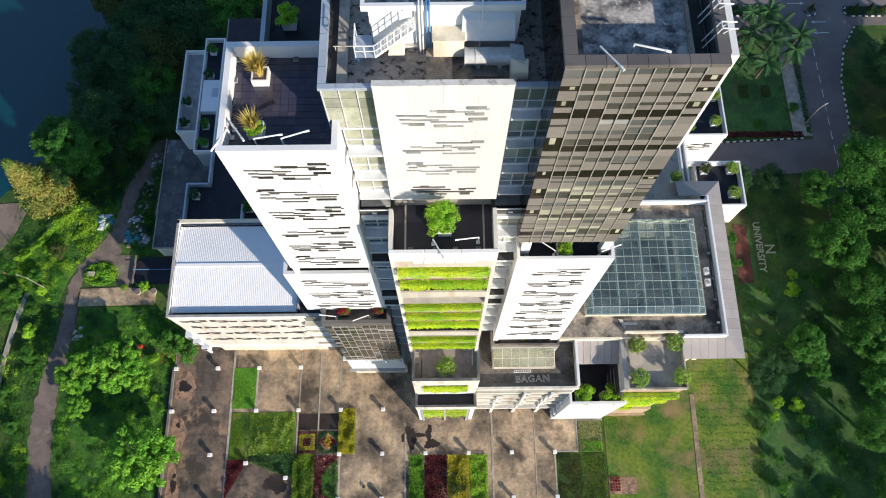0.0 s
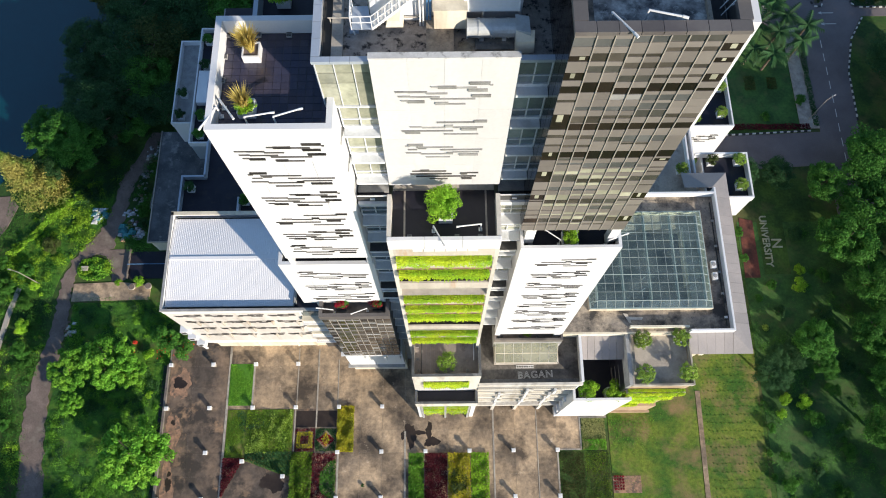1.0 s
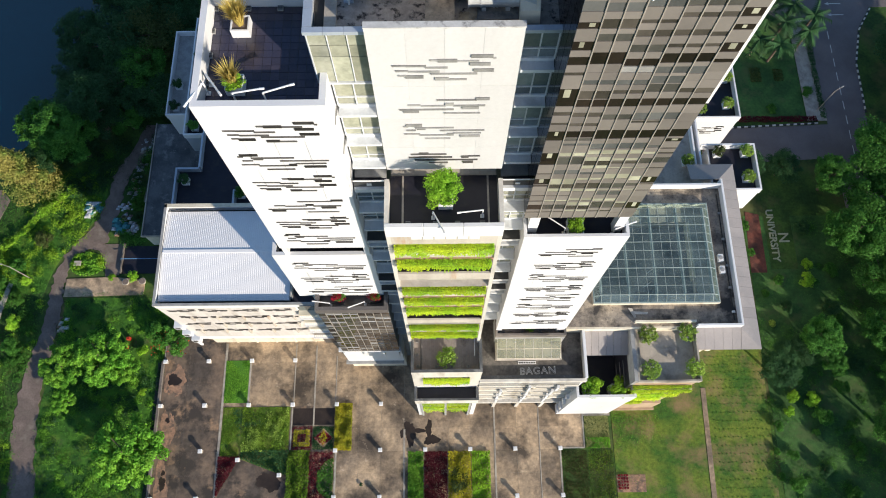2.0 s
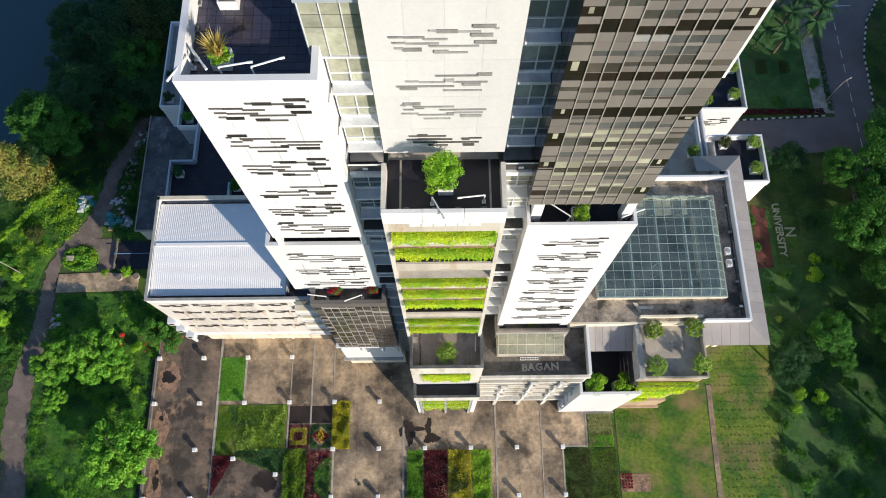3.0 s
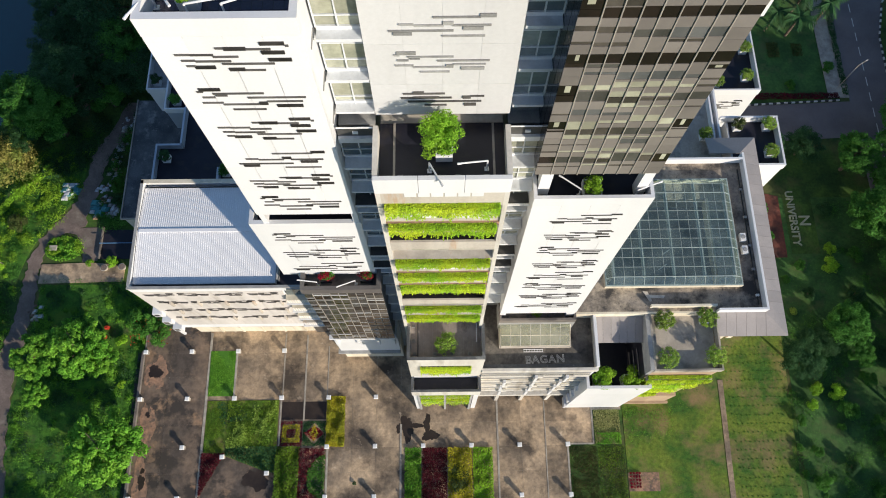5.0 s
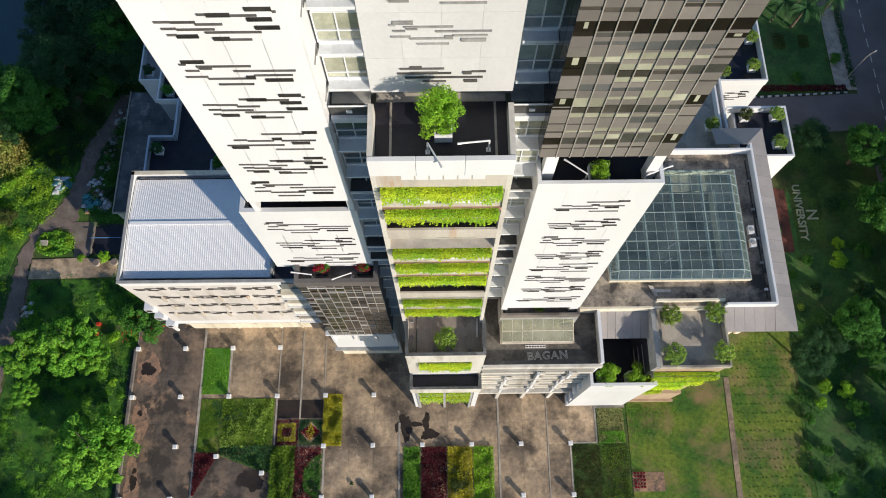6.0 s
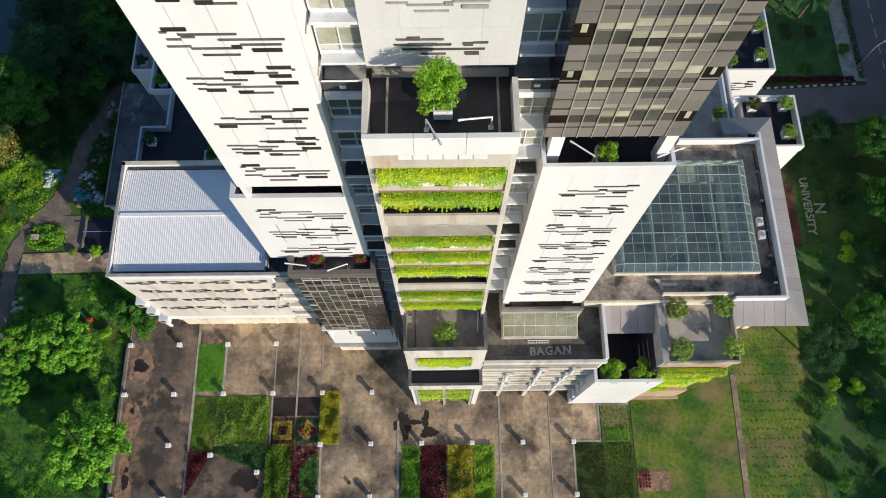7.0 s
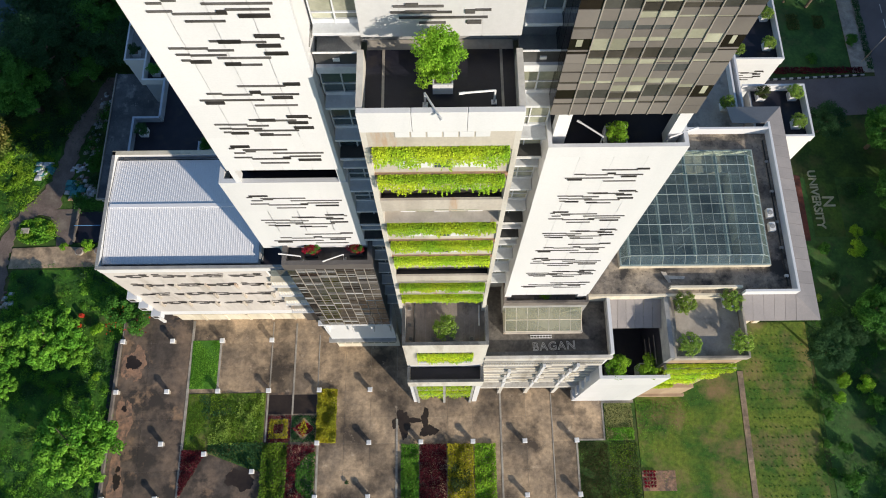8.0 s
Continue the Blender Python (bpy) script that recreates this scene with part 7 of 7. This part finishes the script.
clumps("weeds", -76, -57, -10, 34, 420, 1.1, 0.6, 0.085, leaf_green, 51, "rank green weeds beside the track", mask=off_track)
clumps("weeds", -76, -57, -10, 34, 170, 0.9, 0.4, 0.08, leaf_bush, 52, "sunlit yellow-green weeds beside the track", mask=off_track)
clumps("weeds", -64, -50, 31, 48, 170, 0.9, 0.4, 0.08, leaf_bush, 53, "sunlit yellow-green weeds below the hedge", mask=lambda x, y: off_track(x, y) & (x < np.interp(y, [p[1] for p in track_l], [p[0] for p in track_l])))
clumps("weeds", -60, -42, 44, 62, 330, 1.2, 1.0, 0.09, leaf_dark, 54, "dark undergrowth below the lakeside trees", mask=off_track)
clumps("weeds", -47.4, -42.6, 36.5, 52, 60, 0.9, 0.6, 0.08, leaf_green, 55, "green weeds between the rubble", mask=off_track)
clumps("weeds", 44, 66, -10, 40, 230, 1.1, 0.5, 0.085, leaf_green, 56, "leafy green undergrowth in the shady garden", mask=lambda x, y: (x > 52.5) | (y < 24))
bed("lawn_grass", 22.6, 29, 4.5, 11.3, 0.2, 0.06, 4200, leaf_bright, 58, "bright rank grass at the foot of the wall", "grass", mask=lambda x, y: (y - 4.5) / 6.8 + np.random.default_rng(8).normal(0, 0.25, len(x)) > 0.5 + (x - 22.6) * 0.06)
bed("round_bed", -54, -49.0, 31.4, 35.2, 0.6, 0.12, 3500, leaf_bright, 35, "round bright green bed", "grass", mask=lambda x, y: np.hypot((x + 51.4) / 2.5, (y - 33.3) / 1.8) < 1, z=0.0)
clumps("weeds", -53.6, -49.2, 31.6, 35, 30, 0.8, 0.6, 0.08, leaf_bush, 59, "leafy plants in the round bed", mask=lambda x, y: np.hypot((x + 51.4) / 2.4, (y - 33.3) / 1.7) < 1)

# trees
for x, y, h, r, k in ((-46.0, 19.2, 5.8, 4.0, 1), (-51.0, 18.0, 5.4, 3.3, 1), (-43.2, 17.6, 3.6, 2.2, 1), (-40.6, 6.6, 7.2, 4.9, 1), (-50.6, 13.4, 3.6, 1.7, 1), (-65.5, 33.5, 5.5, 3.2, 0), (-69, 24, 6, 3.5, 0), (-72, 13, 6, 3.4, 0), (-67, 5, 5, 2.8, 1)):
    tree(x, y, h, r, CROWNS[k], "broad bright green broadleaf tree on the grass", "lawn trees")
for x, y, r, k in ((-41.6, 20.4, 0.9, 3), (-40.9, 14.8, 0.6, 0)):
    shrub(x, y, 0, r, SHRUBS[k], "loose sunlit green bush in the meadow", group="meadow bushes", squash=0.9)
shrub(-38.9, 22.6, 0, 2.2, SHRUBS[1], "dark green shrub with orange flowers beside the wing", squash=1.0)
shrub(-36.6, 21.2, 0, 1.7, SHRUBS[1], "green shrub with orange flowers beside the wing", squash=1.0)
pine = thing("tree", -60.8, 45.8, 0, "tall yellow-green conical tree beside the lake", "tree", "lakeside trees")
Geo().rod((-60.8, 45.8, 0), (-60.8, 45.8, 11), 0.4, 0.05).done("trunk", bark, pine)
crown(pine, GOLD, -60.8, 45.8, 5.2, 6.0, 5.2)
rngT = random.Random(77)
for x, y, h, r in ((-57.5, 52.5, 11, 4.4), (-53.8, 50.8, 13, 4.2), (-51.5, 55.2, 13, 4.8), (-49, 60, 9, 5.5), (-54.5, 63, 9, 5), (-50, 67, 10, 6), (-45.5, 63, 9, 5), (-44.5, 69, 10, 6), (-48.5, 74, 10, 6), (-42, 75.5, 10, 6), (-46, 81, 10, 6.5), (-39, 71, 9, 5), (-39.5, 82, 10, 6), (-34, 77, 10, 6), (-33, 86, 10, 6), (-28, 82, 10, 6), (-43, 58.5, 8, 4.5), (-47.5, 55.5, 6, 3.4), (-56, 70, 8, 4.5), (-53, 79, 9, 5), (-27, 74, 9, 5), (-21, 80, 10, 6), (-58.5, 48.5, 6, 3.0)):
    tree(x, y, h, r, CROWNS[rngT.choice((2, 4, 0, 3, 4, 5))], "dense dark green lakeside tree", "lakeside trees")
for x, y, h, r, k in ((58, 35.5, 9, 5.4, 0), (62.5, 40, 10, 6, 0), (63.8, 47, 11, 6, 5), (56.5, 44, 8, 3.8, 0), (60.5, 29, 8, 4.5, 5), (60, 21.5, 8, 4.5, 0), (58.6, 9, 7, 3.8, 5), (61, 15, 7, 4, 0), (60, 2, 7, 4, 5), (72, 36, 12, 8, 0), (68.5, 31, 11, 6, 5), (73, 47, 12, 8, 5), (71, 25, 11, 7, 2), (67.5, 20, 9, 5.5, 0), (75, 16, 10, 7, 4), (79, 42, 13, 9, 5), (80, 30, 13, 9, 0), (68, 9, 8, 5, 2), (73, 4, 9, 6, 4)):
    tree(x, y, h, r, CROWNS[k], "unseen broadleaf tree added to cast shade in the garden", "garden trees")
for x, y, h, r, k in ((75, 58, 11, 7, 2), (72, 66, 9, 5.5, 4), (79, 68, 10, 6, 2), (82, 55, 12, 8, 4), (51.2, 20.8, 6.5, 3.5, 0), (48.4, 19.2, 4.6, 2.4, 4), (52.8, 17.2, 4.2, 2.1, 0), (44.9, 16.6, 5.5, 3.1, 4), (46.0, 18.6, 4.5, 2.2, 2), (45.5, 47, 5, 2.8, 2), (50.5, 46.5, 5.5, 3, 4)):
    tree(x, y, h, r, CROWNS[k], "small olive-green garden tree with a loose crown", "garden trees")
for x, y, r, k in ((49.7, 12.8, 1.15, 0), (46.5, 11.3, 0.8, 0), (50.8, 10.6, 1.4, 1), (47.2, 13.3, 1.0, 3), (52.5, 32.0, 0.9, 0), (52.0, 29.6, 1.25, 0), (48.1, 29.7, 0.9, 1), (46.0, 27.8, 0.65, 1), (46.2, 23.4, 0.55, 7), (49.7, 8.6, 0.6, 1), (46.1, 5.7, 0.85, 1), (50.0, 3.7, 1.0, 5), (46.0, 1.9, 1.2, 1), (44.2, 2.9, 0.6, 1), (44.1, 6.1, 0.55, 1), (44.7, 9.4, 0.8, 1), (54, 14.5, 1.2, 1), (54.5, 6.0, 1.3, 1), (53.0, 0.5, 1.2, 1), (56.5, 17.5, 1.3, 5), (54.6, 25.4, 1.4, 5), (48.6, 25.8, 1.0, 5), (55.6, 31, 1.2, 1), (44.6, 34, 0.8, 1), (44.4, 38, 0.9, 1), (52.5, 37.5, 1.3, 5), (57.5, 60.5, 1.0, 1), (51.5, 57.5, 0.9, 1)):
    shrub(x, y, 0, r, SHRUBS[k], "leafy green garden shrub", group="garden shrubs", squash=1.1)
for x, y, r, k in ((-60.5, 28, 1.2, 1), (-57.9, 37.0, 1.5, 2), (-47.5, 31.2, 0.6, 0), (-44.4, 31.3, 0.9, 0), (-58.8, 19.5, 1.0, 1), (-45.2, 42.5, 1.3, 1), (-44.8, 40.2, 1.0, 5), (-60, 21, 1.4, 1), (-61, 33, 1.3, 1), (-63.6, 30.5, 1.6, 1), (-60.2, 24.6, 1.2, 0), (-62.4, 15.6, 1.5, 1), (-60.4, 11.0, 1.1, 1), (-65.5, 11.5, 1.6, 1), (-61.0, 3.8, 1.3, 0), (-64.2, 20.2, 1.4, 5), (-59.6, 30.8, 0.9, 0), (-66.5, 17, 1.7, 1), (-62.0, -1.5, 1.2, 1)):
    shrub(x, y, 0, r, SHRUBS[k], "leafy green shrub in the rough grass", group="meadow shrubs", squash=0.9)
# unseen trees, added south of the court to cast shade over its edges
for x, y, h, r, k in ((64, -13, 8.5, 4.5, 2), (70, -10, 9, 5, 2), (76, -10, 10, 6, 4), (80, 0, 10, 6, 2), (-45, -12, 10, 5.5, 0), (-52, -14, 11, 5.5, 0), (-38, -16, 10, 5, 0), (-27.5, -12.5, 5, 3.2, 0), (-17.5, -12, 4.5, 3, 0)):
    tree(x, y, h, r, CROWNS[k], "unseen broadleaf tree added to cast shade", "southern trees")
# clipped hedge along the lake path
bed("clipped_hedge", -64.5, -54.6, 35.5, 46, 1.3, 0.12, 18000, leaf_bush, 36, "long clipped yellow-green hedge", "hedge", mask=lambda x, y: abs((x + 59.0) - (y - 40.9) * 0.89) < 0.75, z=0.3)
bed("orange_flowers", -40, -35, 19.6, 23, 1.5, 0.12, 60, flower_orange, 37, "scattered orange flowers", "flowers", z=1.2)
shrub(-10.9, 2.5, 0.08, 0.28, SHRUBS[5], "tiny dark plant growing from the courtyard joint", group="weeds in the court")

# palms


def palm(x, y, h, seed):
    rng = random.Random(seed)
    e = thing("palm_tree", x, y, 0, "feathery green palm beside the garden", "palm tree", "palms")
    Geo().rod((x, y, 0), (x + 0.2, y, h), 0.22, 0.14).done("trunk", bark, e)
    g = Geo()
    for i in range(16):
        a, droop = i * 2.4 + rng.random(), rng.uniform(0.1, 0.9)
        L = rng.uniform(1.8, 2.6)
        prev = None
        for s in range(9):
            u = s / 8
            p = Vector((x + 0.2 + L * u * math.cos(a), y + L * u * math.sin(a), h + 1.4 * u * (1 - droop) - 2.2 * droop * u * u))
            if prev is not None:
                side_ = Vector((-math.sin(a), math.cos(a), 0))
                for sg in (-1, 1):
                    tip = p + side_ * sg * 0.75 * (1 - 0.75 * abs(u - 0.45)) - Vector((0, 0, 0.35)) + Vector((math.cos(a), math.sin(a), 0)) * 0.3
                    g.quad(tuple(prev), tuple(p), tuple(tip))
            prev = p
    g.done("crown", leaf_dark, e)


for i, (x, y, h) in enumerate(((50.5, 72, 5), (53.5, 70, 5.5), (51.5, 76, 5), (55.5, 73.5, 5), (58.5, 71.5, 5), (57.5, 69, 4.5), (49.5, 67.5, 4.5), (54.5, 76.5, 4.5), (52.5, 66.5, 4.5))):
    palm(x, y, h, i)
for x, y in ((51, 79.9), (54, 79.9), (57, 79.9), (64, 79.9), (71.5, 79.8), (74, 79.8), (76.5, 79.8)):
    e = thing("topiary", x, y, 0, "clipped dark green cone bush on the median", "shrub", "median cones")
    crown(e, CONE, x, y, 0.85, 0.8, 0.75)
bed("median_grass", 49.6, 58.2, 79.0, 80.8, 0.3, 0.1, 2500, leaf_dark, 41, "dark green median planting", "grass", z=0.1)
bed("median_grass", 69.8, 77.0, 78.8, 80.6, 0.3, 0.1, 2200, leaf_dark, 42, "dark green median planting", "grass", z=0.1)
bed("garden_hedge", 46, 58.5, 55.4, 56.4, 0.5, 0.1, 2000, leaf_red, 43, "dark red hedge along the kerb", "hedge")
bed("garden_hedge", 59.2, 60.1, 56, 74, 0.6, 0.1, 2500, leaf_dark, 44, "dark green hedge along the pavement", "hedge")
bed("garden_bed", 49.3, 51.0, 62.6, 65.2, 0.4, 0.1, 700, leaf_olive, 45, "small olive flower square")
bed("garden_bed", 53.0, 54.5, 62.8, 65.0, 0.4, 0.1, 500, leaf_olive, 46, "small olive flower square")

# litter heaps and small garden objects on the lake side


def heap(x, y, r, n, mats, seed, label, big=1.0):
    rng = random.Random(seed)
    e = thing("rubble_heap", x, y, 0, label, "rubble")
    for i in range(n):
        a, d = rng.uniform(0, 6.28), r * rng.random() ** 0.6
        s = rng.uniform(0.12, 0.4) * big
        px, py = x + d * math.cos(a), y + d * math.sin(a)
        Geo().hexa([(px - s, py - s * 0.6, 0.0), (px + s * 0.8, py - s * 0.7, 0.0), (px + s, py + s * 0.7, 0.0), (px - s * 0.7, py + s * 0.8, 0.0)],
                   [(px - s * 0.6, py - s * 0.4, s * 0.8), (px + s * 0.5, py - s * 0.4, s * rng.uniform(0.5, 1.1)), (px + s * 0.6, py + s * 0.4, s * 0.9), (px - s * 0.4, py + s * 0.5, s * 0.7)]).done("lump", rng.choice(mats), e)


for i in range(7):
    heap(-47.4 + 0.75 * i * 0.55, 38.5 + 2.1 * i, 1.0, 12, (trash_pale, soil, joint, rust_soil, court_edge), 30 + i, "scattered rubble and litter along the earth track")
heap(-52.0, 41.9, 1.2, 26, (trash_pale, trash_pale, trash_teal), 1, "heap of pale plastic sheeting in the grass", 1.7)
heap(-47.5, 39.3, 1.0, 22, (trash_teal,), 2, "heap of teal sheeting beside the track", 1.8)
heap(-45.6, 38.8, 1.0, 26, (trash_pale, joint), 3, "heap of pale rubble beside the annex")
heap(-47.6, 42.0, 0.8, 12, (trash_pale,), 4, "scattered white bags beside the track")
heap(-45.0, 52.5, 1.2, 16, (trash_pale, joint), 5, "pale rubble below the trees")
heap(-53.6, 24.4, 1.2, 18, (pot_clay, trash_pale, rust_soil), 6, "brick rubble in the grass")
planks = thing("plank_pile", -43.6, 46.5, 0, "long stacked grey planks beside the annex", "planks")
for i in range(9):
    x = -44.2 + i * 0.16 + random.uniform(-0.05, 0.05)
    ob = piece("plank", x, x + 0.13, 42.5 + random.uniform(0, 1.5), 51 + random.uniform(-2, 0.5), 0.0, 0.12 + 0.05 * (i % 3), ledge if i % 2 else court_edge, planks, rz=-0.08)
for x, y in ((-45.3, 30.4), (-42.9, 30.5)):
    e = thing("plant_pot", x, y, 0.1, "round pale concrete plant pot", "plant pot", "yard pots")
    Geo().rod((x, y, 0.1), (x, y, 0.65), 0.35, 0.5, 14).done("pot", pot_clay, e)
    Geo().rod((x, y, 0.65), (x, y, 0.68), 0.42, 0.42, 14).done("soil", soil, e)
bench = thing("garden_bench", -52.6, 33.4, 0, "small pale concrete seat in the round bed", "seat")
Geo().box(-53.2, -52.2, 33.0, 33.7, 0.35, 0.5).done("seat", pot_clay, bench)
Geo().box(-53.1, -52.9, 33.05, 33.65, 0.0, 0.35).done("leg", pot_clay, bench)
Geo().box(-52.5, -52.3, 33.05, 33.65, 0.0, 0.35).done("leg", pot_clay, bench)
for x, y in ((-43.8, 22.2), (-44.0, 21.0)):
    e = thing("garden_marker", x, y, 0, "small red painted garden marker", "marker")
    Geo().hexa([(x - 0.25, y - 0.2, 0), (x + 0.25, y - 0.2, 0), (x + 0.25, y + 0.2, 0), (x - 0.25, y + 0.2, 0)], [(x - 0.2, y - 0.18, 0.7), (x + 0.22, y - 0.12, 0.75), (x + 0.2, y + 0.2, 0.72), (x - 0.2, y + 0.15, 0.7)]).done("marker", flower_orange, e)


def street_lamp(x, y, h, dx, dy, label):
    e = thing("street_lamp", x, y, 0, label, "street lamp", "street lamps")
    Geo().rod((x, y, 0), (x, y, h), 0.06, 0.045).done("pole", court_edge, e)
    arm = Geo().rod((x, y, h), (x + dx, y + dy, h + 0.3), 0.035).done("arm", court_edge, e)
    Geo().rod((x + dx, y + dy, h + 0.3), (x + dx * 1.4, y + dy * 1.4, h + 0.3), 0.09).done("lamp_head", joint, arm)


street_lamp(-59.2, 31.2, 5.5, -1.0, 0.3, "white steel lamp post beside the track")
street_lamp(58.6, 57.2, 6, 0.9, 0.5, "white steel lamp post beside the drive")
flat("path_edge", [(-63.9, 12), (-63.3, 12), (-63.2, 20), (-62.4, 26.4), (-61.6, 30.4), (-62.2, 30.6), (-63.1, 26.8), (-63.8, 20.4)], 0.25, court_edge, "pale concrete edge of a garden path", "kerb")
